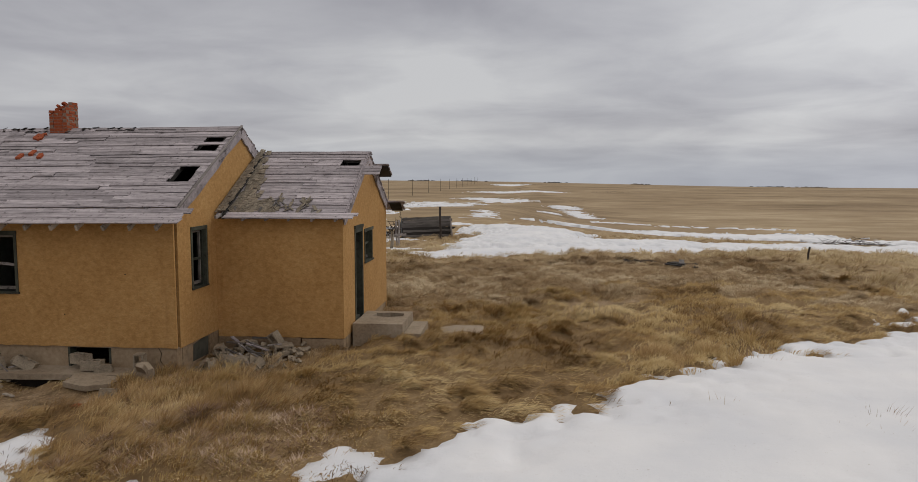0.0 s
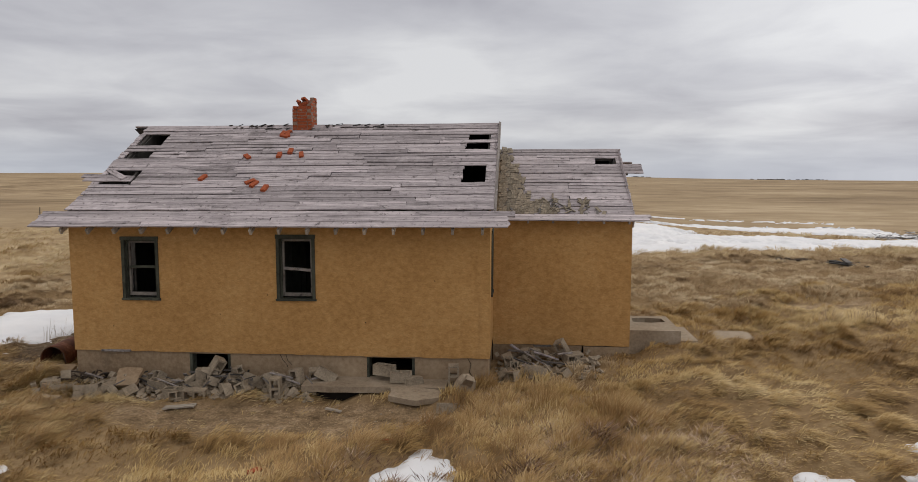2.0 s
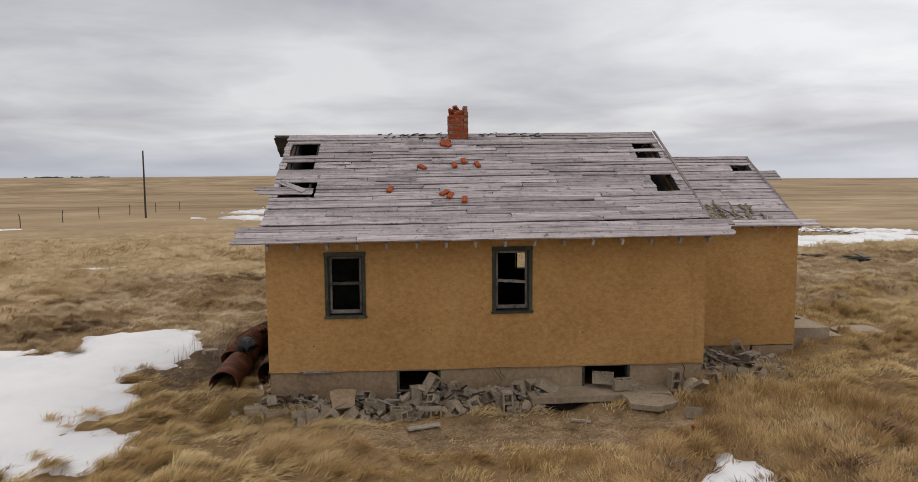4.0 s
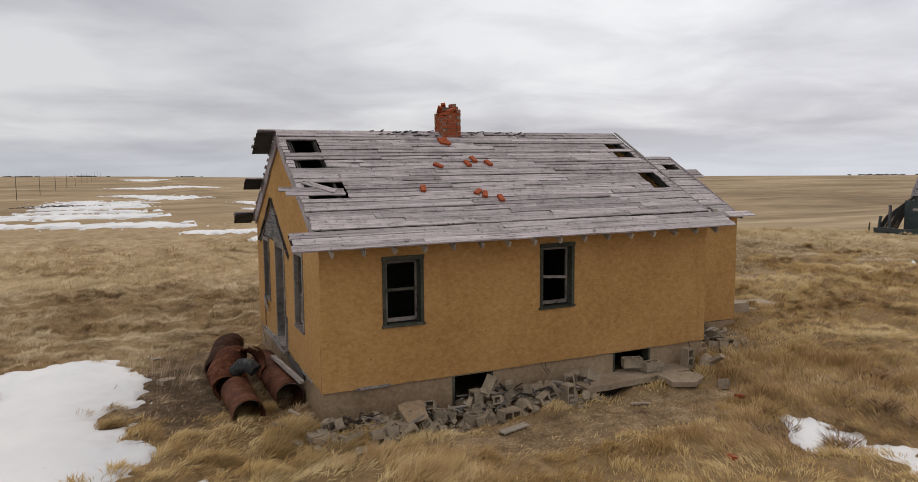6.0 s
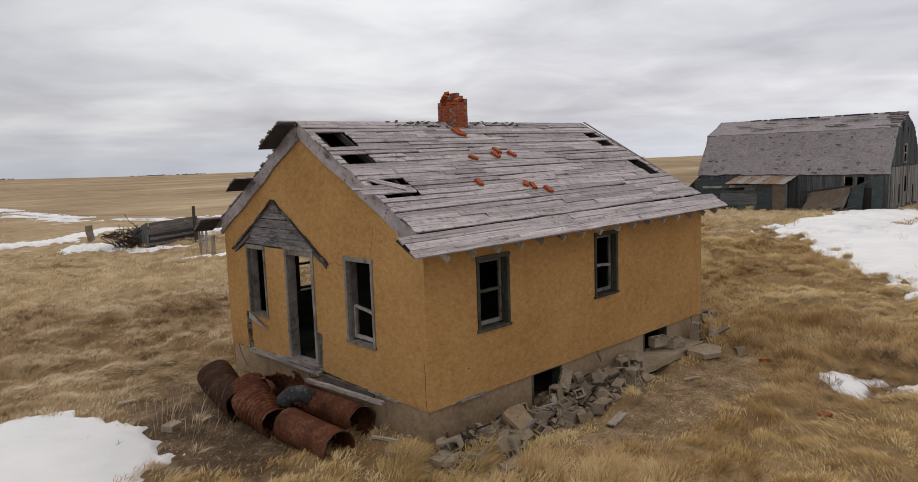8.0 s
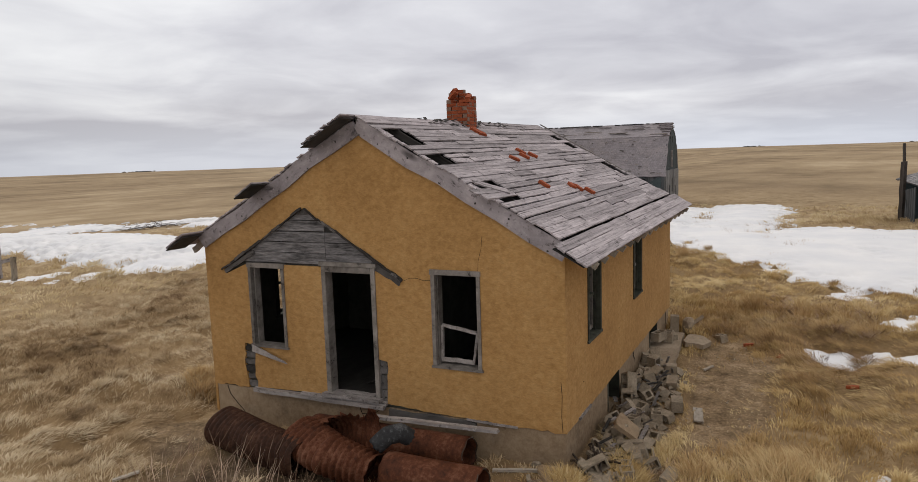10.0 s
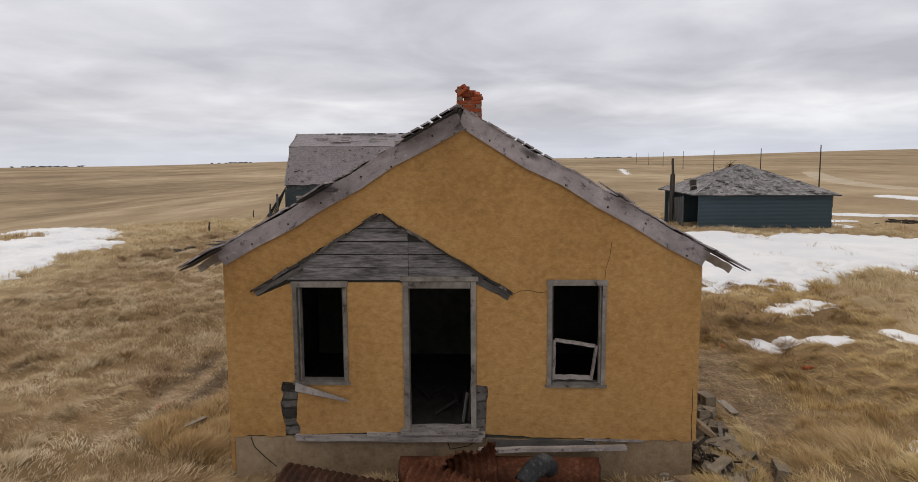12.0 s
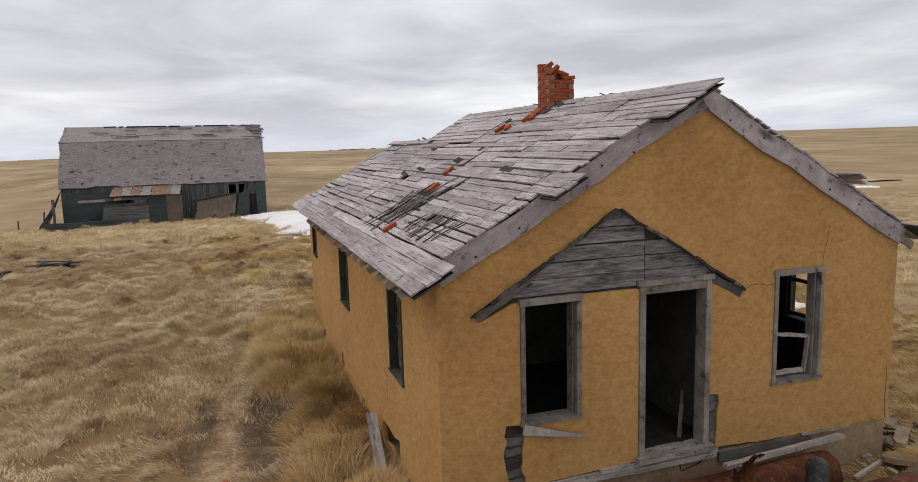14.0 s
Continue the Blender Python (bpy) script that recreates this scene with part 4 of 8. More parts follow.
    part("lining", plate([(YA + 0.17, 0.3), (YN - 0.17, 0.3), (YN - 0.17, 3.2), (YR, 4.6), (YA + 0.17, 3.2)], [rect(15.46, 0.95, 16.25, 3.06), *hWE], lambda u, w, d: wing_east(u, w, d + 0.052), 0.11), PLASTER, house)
    # Dark sheet added so roof holes show black, not the gable's back.
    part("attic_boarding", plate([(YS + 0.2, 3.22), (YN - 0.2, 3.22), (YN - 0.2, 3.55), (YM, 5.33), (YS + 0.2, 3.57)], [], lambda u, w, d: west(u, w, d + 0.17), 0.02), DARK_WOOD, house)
    # rooms; floor and ceiling are near-black so openings and roof holes look unlit
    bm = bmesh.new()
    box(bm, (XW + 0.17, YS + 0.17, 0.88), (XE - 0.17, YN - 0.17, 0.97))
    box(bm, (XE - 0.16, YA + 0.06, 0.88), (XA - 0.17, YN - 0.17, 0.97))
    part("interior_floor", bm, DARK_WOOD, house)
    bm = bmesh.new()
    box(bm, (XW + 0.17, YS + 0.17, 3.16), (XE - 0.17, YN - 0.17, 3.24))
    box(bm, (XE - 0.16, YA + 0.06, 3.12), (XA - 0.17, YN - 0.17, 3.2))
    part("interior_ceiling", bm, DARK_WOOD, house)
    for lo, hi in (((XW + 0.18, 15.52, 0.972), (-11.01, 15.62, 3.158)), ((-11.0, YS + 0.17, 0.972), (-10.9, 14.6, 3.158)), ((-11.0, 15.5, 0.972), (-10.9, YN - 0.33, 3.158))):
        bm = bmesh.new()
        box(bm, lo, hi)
        part("partition", bm, PLASTER, house, "stained plaster partition, coloured dark for the unlit room")
    # Most laths take the near-black wood too, as shade of the room.
    for i in range(5):
        x, y = -14.3 + 1.2 * rh.random(), 15.85 + 0.9 * rh.random()
        board("fallen_lath", (x, y, 0.985), (x + rh.uniform(0.2, 0.7), y + rh.uniform(-0.3, 0.4), 1.0 + rh.uniform(0, 0.12)), 0.05, 0.015, DARK_WOOD, house, rnd=rh)
    board("fallen_lath", (-14.42, 15.98, 0.98), (-14.38, 15.92, 1.40), 0.05, 0.02, PLANK_WOOD, house, rnd=rh)
    board("fallen_lath", (-14.35, 15.90, 0.98), (-14.3, 15.86, 1.55), 0.03, 0.02, PLANK_WOOD, house, rnd=rh)


def foundation():
    r = random.Random(9)
    base = -0.4
    vents = [rect(-12.37, 0.30, -11.55, 0.83), rect(-8.88, 0.36, -7.97, 0.835)]
    part("foundation", plate([(XW + 0.03, base), (XE - 0.02, base), (XE - 0.02, ZB - 0.005), (XW + 0.03, ZB - 0.005)], vents, lambda u, w, d: south(u, w, d + 0.035), 0.2), CONCRETE, house, "cracked concrete foundation with open cellar vents")
    part("foundation", plate([(XW + 0.03, base), (XA - 0.02, base), (XA - 0.02, ZB), (XW + 0.03, ZB)], [rect(-12.78, 0.38, -11.75, 0.8)], lambda u, w, d: north(u, w, d + 0.06), 0.2), CONCRETE, house)
    part("foundation", plate([(YS + 0.04, base), (YN - 0.05, base), (YN - 0.05, ZB), (YS + 0.04, ZB)], [], lambda u, w, d: west(u, w, d + 0.012), 0.2), CONCRETE, house)
    part("foundation", plate([(YS + 0.24, base), (YA + 0.3, base), (YA + 0.3, ZB - 0.01), (YS + 0.24, ZB - 0.01)], [[(13.42, 0.42), (14.18, 0.40), (14.2, 0.80), (13.9, 0.83), (13.45, 0.78)]], lambda u, w, d: east(u, w, d + 0.022), 0.2), CONCRETE, house)
    part("foundation", plate([(XE, base), (-4.76, base), (-4.75, 0.45), (-4.73, ZBA - 0.005), (XE, ZBA - 0.005)], [], lambda u, w, d: wing_south(u, w, d + 0.012), 0.2), CONCRETE, house)
    part("foundation", plate([(-4.72, base), (XA - 0.01, base), (XA - 0.01, ZBA - 0.02), (-4.70, ZBA - 0.02), (-4.69, 0.45)], [], lambda u, w, d: wing_south(u, w, d - 0.01), 0.22), CONCRETE, house)
    part("foundation", plate([(YA + 0.24, base), (YN - 0.2, base), (YN - 0.2, ZBA), (YA + 0.24, ZBA)], [], lambda u, w, d: wing_east(u, w, d + 0.012), 0.2), CONCRETE, house)
    # Near-black box added behind the east opening so it reads dark.
    bm = bmesh.new()
    box(bm, (XE - 0.6, 13.2, 0.1), (XE - 0.35, 14.4, 0.84))
    part("cellar_earth", bm, DARKNESS, house)
    # timber linings of the two cellar vents
    for u0, u1, z0, z1 in ((-12.37, -11.55, 0.30, 0.83), (-8.88, -7.97, 0.36, 0.835)):
        for e0, e1 in ((u0, u0 + 0.05), (u1 - 0.05, u1)):
            bm = bmesh.new()
            pbox(bm, south, e0, e1, z0, z1, 0.03, 0.22, 0.003)
            part("vent_frame", bm, GREEN_FRAME, house)
    # foot boards along the west wall
    board("sill_beam", (XW - 0.03, 18.3, 0.865), (XW - 0.03, 15.7, 0.875), 0.10, 0.07, TRIM_WOOD, house, rnd=r)
    board("sill_beam", (XW - 0.015, 17.3, 0.91), (XW - 0.015, 15.66, 0.93), 0.08, 0.06, TRIM_WOOD, house, rnd=r)
    board("door_sill", (XW + 0.02, 16.82, 0.975), (XW + 0.02, 15.74, 0.985), 0.26, 0.06, TRIM_WOOD, house, rnd=r)
    board("sill_beam", (XW - 0.005, 15.62, 0.80), (XW - 0.005, 14.15, 0.78), 0.06, 0.13, PLANK_WOOD, house, rnd=r)
    board("batten", (XW - 0.01, 14.3, 0.87), (XW - 0.01, 13.5, 0.855), 0.03, 0.03, TRIM_WOOD, house, rnd=r)
    board("batten", (-14.15, YS - 0.012, 0.865), (-13.55, YS - 0.012, 0.872), 0.03, 0.04, TRIM_WOOD, house, rnd=r)


def openings():
    window(south, -13.655, -12.91, 1.89, 3.08, GREEN_FRAME, 2.50)
    window(south, -10.58, -9.835, 1.915, 3.125, GREEN_FRAME, 2.48, 0.018)
    window(east, 13.45, 14.14, 1.92, 3.16, GREEN_FRAME, 2.5)
    window(north, -13.17, -12.42, 1.72, 2.95, GREEN_FRAME, 2.35)
    window(north, -9.25, -8.35, 1.85, 2.95, GREEN_FRAME)
    window(north, -5.0, -4.3, 2.2, 2.95, GREEN_FRAME)
    window(wing_east, 16.45, 17.42, 2.17, 2.98, GREEN_FRAME, 2.6)
    window(west, 17.54, 18.29, 1.65, 3.05, FRAME_WOOD)
    w = window(west, 14.03, 14.82, 1.63, 3.08, FRAME_WOOD, None, 0.0)
    # the sash that has slipped in the south-west window
    board("meeting_rail", west(14.71, 2.24, 0.11), west(14.16, 2.16, 0.11), 0.035, 0.045, TRIM_WOOD, w, rnd=rh)
    board("sash_stile", west(14.14, 2.16, 0.11), west(14.21, 1.68, 0.10), 0.045, 0.035, TRIM_WOOD, w, rnd=rh)
    board("sash_stile", west(14.71, 2.24, 0.11), west(14.72, 1.68, 0.11), 0.045, 0.035, TRIM_WOOD, w, rnd=rh)
    board("sash_rail", west(14.71, 1.72, 0.11), west(14.2, 1.71, 0.11), 0.035, 0.06, TRIM_WOOD, w, rnd=rh)
    # broken sill board hanging under the north-west window
    bm = bmesh.new()
    a = [west(18.27, 1.66, -0.05), west(17.56, 1.45, -0.11), west(17.52, 1.41, -0.11), west(17.95, 1.47, -0.06), west(18.29, 1.54, -0.05)]
    front = [bm.verts.new(p) for p in a]
    rear = [bm.verts.new(Vector(p) + Vector((0.035, 0, -0.01))) for p in a]
    bm.faces.new(front)
    bm.faces.new(rear[::-1])
    for i in range(5):
        j = (i + 1) % 5
        bm.faces.new((front[i], front[j], rear[j], rear[i]))
    part("broken_sill", bm, TRIM_WOOD, house, "splintered grey sill board hanging loose")
    # west door frame
    for place, u0, u1, w0, w1, mat in ((west, 15.78, 16.78, 0.97, 3.07, FRAME_WOOD), (wing_east, 15.46, 16.25, 0.80, 3.06, GREEN_FRAME)):
        c = 0.08
        bm = bmesh.new()
        pbox(bm, place, u0 + c, u1 - c, w1 - 0.09, w1, -0.02, 0.17, 0.004)
        frame_ob = part("door_frame", bm, mat, house)
        for e0, e1 in ((u0, u0 + c), (u1 - c, u1)):
            bm = bmesh.new()
            pbox(bm, place, e0, e1, w0, w1, -0.02, 0.17, 0.004)
            part("door_jamb", bm, mat, frame_ob)
        bm = bmesh.new()
        pbox(bm, place, u0 - 0.03, u1 + 0.03, w1 + 0.004, w1 + 0.07, -0.035, 0.04, 0.004)
        part("head_board", bm, mat, frame_ob)
    # exposed plank triangle over the door
    step = 0.178
    lo_at = lambda z: max(15.66, 15.29 + (z - 2.93) * 1.66)
    hi_at = lambda z: min(18.44, 18.86 - (z - 2.93) * 1.70)
    for i in range(5):
        z0, z1 = 3.085 + step * i, 3.085 + step * (i + 1) - rh.choice((0.006, 0.012, 0.02))
        cuts = [None, 16.70, None] if i < 4 else [None, None]
        for a, b in zip(cuts, cuts[1:]):
            left = lambda z, c=a: c + 0.004 if c else lo_at(z)
            right = lambda z, c=b: c - 0.004 if c else hi_at(z)
            if right(z1) - left(z1) < 0.06:
                continue
            q = [(left(z0), z0), (right(z0), z0), (right(z1), z1), (left(z1), z1)]
            d = 0.02 + rh.uniform(0, 0.008)
            mid = Vector(west(sum(u for u, _ in q) / 4, (z0 + z1) / 2, d))
            bm = plate(ragged_loop(q, 0.3, 0.004, rh), [], lambda u, w, dd: (dd, u - mid.y, w - mid.z), 0.022)
            pk = part("plank", bm, PEDIMENT, house)
            pk.matrix_basis = Matrix.Translation(mid)
    part("backing", plate([(15.36, 2.90), (15.36, 2.95), (17.07, 3.97), (18.77, 2.96), (18.77, 2.92), (18.4, 3.06), (15.7, 3.06)], [], lambda u, w, d: west(u, w, d + 0.045), 0.006), DARK_WOOD, house)
    for a, b, t in (((17.10, 3.975), (18.86, 2.915), 0.035), ((17.04, 3.975), (15.28, 2.90), 0.03)):
        f = 0.0
        while f < 0.98:
            g = min(1.0, f + rh.uniform(0.04, 0.16))
            p = [a[k] + (b[k] - a[k]) * f for k in (0, 1)]
            q = [a[k] + (b[k] - a[k]) * g for k in (0, 1)]
            p[1] += rh.uniform(-0.02, 0.02)
            q[1] += rh.uniform(-0.025, 0.015)
            board("flashing_strip", west(*p, -0.015 - rh.uniform(0, 0.02)), west(*q, -0.015 - rh.uniform(0, 0.02)), 0.035, t * rh.uniform(0.4, 1.3), DARK_WOOD if rh.random() < 0.7 else PLANK_WOOD, house, rnd=rh)
            f = g - 0.01
    board("plank", west(18.80, 2.90, 0.0), west(18.15, 3.25, 0.02), 0.03, 0.07, PLANK_WOOD, house, rnd=rh)
    board("plank", west(15.33, 2.87, 0.0), west(15.85, 3.12, 0.02), 0.03, 0.10, PLANK_WOOD, house, rnd=rh)
    board("plank", west(17.0, 3.93, 0.02), west(17.2, 3.93, 0.02), 0.024, 0.09, PLANK_WOOD, house, rnd=rh)
    # lath and rotten framing in the broken slots
    for i in range(6):
        z = 0.90 + 0.125 * i
        board("exposed_lath", west(18.53, z + 0.05 + rh.uniform(-0.012, 0.012), 0.036 - rh.uniform(0, 0.02)), west(18.21, z + 0.05 + rh.uniform(-0.02, 0.02), 0.04), 0.02, rh.uniform(0.075, 0.115), rh.choice((PLANK_WOOD, DARK_WOOD, PLANK_WOOD)), house, rnd=rh)
        board("exposed_lath", west(15.80, z + 0.05, 0.036), west(15.61, z + 0.05, 0.036), 0.02, 0.11, PLANK_WOOD, house, rnd=rh)


def cracks():
    """Hairline cracks and small holes in the stucco: thin dark strips."""
    def crack(place, pts, wide):
        bm = bmesh.new()
        for (a, b), (c, d) in zip(pts, pts[1:]):
            box(bm, (-0.5, -0.5, -0.5), (0.5, 0.5, 0.5), span(place(a, b, 0.002), place(c, d, 0.002), wide * 0.65, wide * 0.65))
        part("crack", bm, DARKNESS, house)
    # small holes in the south wall, drawn as short near-black dabs
    for u, w in ((-10.78, 2.0), (-11.72, 1.62), (-8.9, 1.5), (-7.6, 2.3), (-13.9, 1.35)):
        crack(south, [(u, w), (u + 0.025, w - 0.006)], 0.022)
    crack(west, [(15.28, 2.90), (15.18, 2.945), (15.05, 2.95), (14.95, 2.92), (14.83, 2.93)], 0.009)
    crack(west, [(14.06, 3.08), (14.05, 3.25), (14.0, 3.42), (13.98, 3.6)], 0.008)
    crack(west, [(YS + 0.055, 0.87), (YS + 0.07, 1.1), (YS + 0.06, 1.4), (YS + 0.075, 1.6)], 0.012)
    crack(south, [(-10.55, 0.855), (-10.5, 0.75), (-10.42, 0.66), (-10.4, 0.6)], 0.01)
    crack(lambda u, w, d: (u, YS + 0.034, w), [(-6.98, 0.855), (-6.92, 0.75), (-6.95, 0.6), (-6.88, 0.5), (-6.9, 0.4)], 0.012)
    crack(lambda u, w, d: (u, YS + 0.034, w), [(-10.45, 0.855), (-10.42, 0.74), (-10.33, 0.65)], 0.01)
    crack(lambda u, w, d: (XW + 0.010, u, w), [(18.95, 0.85), (18.9, 0.7), (18.75, 0.55), (18.6, 0.42)], 0.014)
    crack(lambda u, w, d: (XW + 0.010, u, w), [(16.2, 0.85), (16.15, 0.7), (15.9, 0.75), (15.75, 0.85)], 0.014)


def deck(parent, ridge_y, ridge_z, side, courses, x_span, holes, rnd, step=0.1405, mat=ROOF_WOOD, seams=(), rough=1.0):
    """Board courses down one slope. side: -1 south, 1 north."""
    c, s = math.cos(TILT_UP), math.sin(TILT_UP)
    for i in range(courses):
        dist = (i + 0.5) * step
        y, z = ridge_y + side * dist * c, ridge_z - dist * s
        lo, hi = x_span(i)
        x = lo
        while x < hi - 0.02:
            n = x + rnd.uniform(0.9, 3.4)
            if hi - n < 0.7:
                n = hi
            gap = 0.004
            for sx, s0, s1 in seams:
                if s0 < y < s1 and x + 0.15 < sx < n + 0.4:
                    n, gap = sx, 0.018
            pieces = [(x + gap, n - gap)]
            for h0, h1, y0, y1 in holes:
                if min(y0, y1) - 0.03 < y < max(y0, y1) + 0.03:
                    cut = []
                    for a, b in pieces:
                        if b <= h0 or a >= h1:
                            cut.append((a, b))
                        else:
                            if h0 - a > 0.05:
                                cut.append((a, h0 + rnd.uniform(-0.012, 0.02)))
                            if b - h1 > 0.05:
                                cut.append((h1, b))
                    pieces = cut
            for a, b in pieces:
                za, zb = z + rough * rnd.uniform(-0.006, 0.012), z + rough * rnd.uniform(-0.006, 0.012)
                w = step - rnd.choice((0.006, 0.008, 0.012, 0.020, 0.030, 0.042))
                board("roof_board", (a, y, za), (b, y, zb), w, 0.022, mat, parent, -side * TILT_UP + rough * rnd.uniform(-0.03, 0.03), rnd=rnd)
            x = n


def eave(parent, y0, z0, side, x0, x1, rnd, rows=3, step=0.172, tilt=TILT_UP, mat=ROOF_WOOD):
    """The added, flatter courses along an eave, their ends uneven."""
    c, s = math.cos(tilt), math.sin(tilt)
    for i in range(rows):
        d = (i + 0.5) * step
        y, z = y0 + side * d * c, z0 - d * s
        x = x0 + rnd.uniform(0, 0.12)
        end = x1 - rnd.uniform(0, 0.14)
        while x < end - 0.02:
            n = x + rnd.uniform(2.0, 4.6)
            if end - n < 0.8:
                n = end
            board("roof_board", (x + 0.004, y, z + rnd.uniform(-0.003, 0.003)), (n - 0.004, y, z + rnd.uniform(-0.003, 0.003)), step - rnd.uniform(0.003, 0.010), 0.024, mat, parent, -side * tilt, rnd=rnd)
            x = n


def roofs():
    rnd = random.Random(21)
    c, s = math.cos(TILT_UP), math.sin(TILT_UP)
    bm = bmesh.new()
    box(bm, (XW + 0.02, YM - 0.02, 5.18), (XE - 0.02, YM + 0.02, 5.36))
    box(bm, (XE, YR - 0.02, 4.60), (XA - 0.02, YR + 0.02, 4.78))
    roof = part("roof", bm, PLANK_WOOD, house, "stripped roof of silver-grey weathered boards with gaps")
    holesS = [(-14.66, -14.04, 15.57, 15.19), (-14.66, -14.07, 14.87, 14.68), (-14.66, -13.93, 14.14, 13.64),
              (-7.15, -6.68, 15.52, 15.29), (-7.2, -6.68, 15.06, 14.97), (-7.18, -6.72, 14.22, 13.73)]
    deck(roof, YM, TOP, -1, 26, lambda i: (XW - 0.05 - 0.04 * rnd.random(), XE + 0.05 + 0.01 * rnd.random()), holesS, rnd, rough=1.6)
    out = {0: 0.34, 1: 0.36, 2: 0.40, 3: 0.38, 4: 0.40, 5: 0.36, 14: 0.40, 15: 0.42, 16: 0.40}

    def north_span(i):
        y = YM + (i + 0.5) * 0.1405 * c
        return XW - 0.05 - out.get(i, 0.04 * rnd.random()), (XE + 0.06 if y < YR else XA + 0.08 + (0.36 if i in (12, 13, 14, 15) else 0.0))
    seams = [(-12.66, 16.8, 17.5), (-12.3, 17.9, 18.4), (-8.85, 17.95, 18.8), (-13.1, 17.6, 17.9), (-14.38, 17.66, 18.4), (-7.25, 16.95, 17.42), (-11.2, 17.2, 17.8), (-9.9, 16.4, 17.2), (-10.4, 18.5, 19.2), (-13.6, 16.1, 16.7)]
    deck(roof, YM, TOP, 1, 26, north_span, [(-9.4, -9.05, 18.1, 18.12), (-11.0, -10.8, 17.3, 17.32), (-13.2, -12.9, 18.75, 18.76)], rnd, seams=seams, rough=1.3)
    deck(roof, YR, 4.863, -1, 21, lambda i: (XE + 0.01, XA + 0.06 + (0.42 if i in (5, 6, 7) else 0.02 * rnd.random())), [(-4.32, -3.84, 16.56, 16.40)], rnd)
    ye, ze = 12.772, 3.616
    eave(roof, ye, ze, -1, -15.26, -6.12, rnd, 3)
    eave(roof, 19.18, 3.632, 1, -15.30, -3.2, rnd, 3)
    eave(roof, 14.44, 3.472, -1, XE + 0.2, -3.35, rnd, 2, 0.178, 0.26)
    # dark sheets added under the boards that reach past the gables
    for x0, x1, d0, d1 in ((-15.14, -14.80, 0.02, 0.84), (-15.16, -14.80, 1.96, 2.40), (-3.66, -3.34, 1.72, 2.24), (-3.66, -3.34, 3.69, 4.16), (-15.22, -14.80, 3.69, 4.16)):
        bm = bmesh.new()
        m = Matrix.Translation((0, YM, TOP - 0.030)) @ Matrix.Rotation(-TILT_UP, 4, "X")
        box(bm, (x0, d0, -0.012), (x1, d1, 0.0), m, 0.004, rnd)
        part("tar_paper", bm, DARK_WOOD, roof)
    bm = bmesh.new()
    box(bm, (-15.2, -4.16, -0.012), (-14.80, -3.69, 0.0), Matrix.Translation((0, YM, TOP - 0.030)) @ Matrix.Rotation(TILT_UP, 4, "X"), 0.004, rnd)
    part("tar_paper", bm, DARK_WOOD, roof)
    # Dark sheet added under the north slope; it keeps light out of the attic
    bm = bmesh.new()
    under = Matrix.Translation((0, YM, TOP - 0.030)) @ Matrix.Rotation(-TILT_UP, 4, "X")
    box(bm, (XW + 0.02, 0.06, -0.014), (XE - 0.02, 3.70, -0.004), under)
    box(bm, (XE - 0.018, 1.2, -0.014), (XA - 0.02, 3.70, -0.004), under)
    part("tar_paper", bm, DARK_WOOD, roof)
    # loose boards at the west holes
    board("roof_board", (-15.12, 13.92, 4.30), (-13.98, 13.87, 4.25), 0.13, 0.022, ROOF_WOOD, roof, TILT_UP, rnd=rnd)
    board("roof_board", (-15.02, 13.80, 4.22), (-13.98, 13.78, 4.20), 0.12, 0.022, ROOF_WOOD, roof, TILT_UP, rnd=rnd)
    board("roof_board", (-14.66, 14.12, 4.42), (-14.15, 13.80, 4.24), 0.12, 0.022, ROOF_WOOD, roof, TILT_UP, rnd=rnd)
    # rafters, coloured near-black as attic shade, with pale tails under the eaves
    n = 16
    for i in range(n):
        x = XW + 0.12 + (XE - XW - 0.24) * i / (n - 1)
        for side in (-1, 1):
            board("rafter", (x, YM + side * 0.05, TOP - 0.12), (x, YM + side * 3.12, TOP - 0.125 - 3.07 * PITCH), 0.045, 0.11, DARK_WOOD, roof, rnd=rnd)
            board("rafter_tail", (x, YM + side * 3.13, TOP - 0.135 - 3.08 * PITCH), (x, YM + side * 3.62, TOP - 0.145 - 3.57 * PITCH), 0.045, 0.10, PALE_BOARD, roof, rnd=rnd)
    for i in range(6):
        x = XE + 0.2 + (XA - XE - 0.3) * i / 5
        board("rafter", (x, YR - 0.05, 4.745), (x, YR - 2.52, 4.745 - 2.47 * PITCH), 0.045, 0.11, DARK_WOOD, roof, rnd=rnd)
        board("rafter_tail", (x, 14.40, 3.395), (x, 14.15, 3.345), 0.04, 0.07, TRIM_WOOD, roof, rnd=rnd)
        board("rafter", (x, YR + 0.05, 4.745), (x, YR + 2.55, 4.745 - 2.5 * PITCH), 0.045, 0.11, TRIM_WOOD, roof, rnd=rnd)
    # rake boards on the gables
    for x, ry, rz, runs in ((XW - 0.03, YM, 5.24, (-3.24, 3.26)), (XE + 0.03, YM, 5.27, (-3.20, 0.92)), (XA + 0.03, YR, 4.72, (-2.55, 2.25))):
        for run in runs:
            board("rake_board", (x, ry, rz + 0.037), (x, ry + run, rz + 0.037 - abs(run) * PITCH), 0.032, 0.235, ROOF_WOOD, roof, rnd=rnd)
    # split laths and felt scraps lying on the north slope
    def on_north(x, y, up=0.018):
        return (x, y, TOP - (y - YM) * PITCH + up)
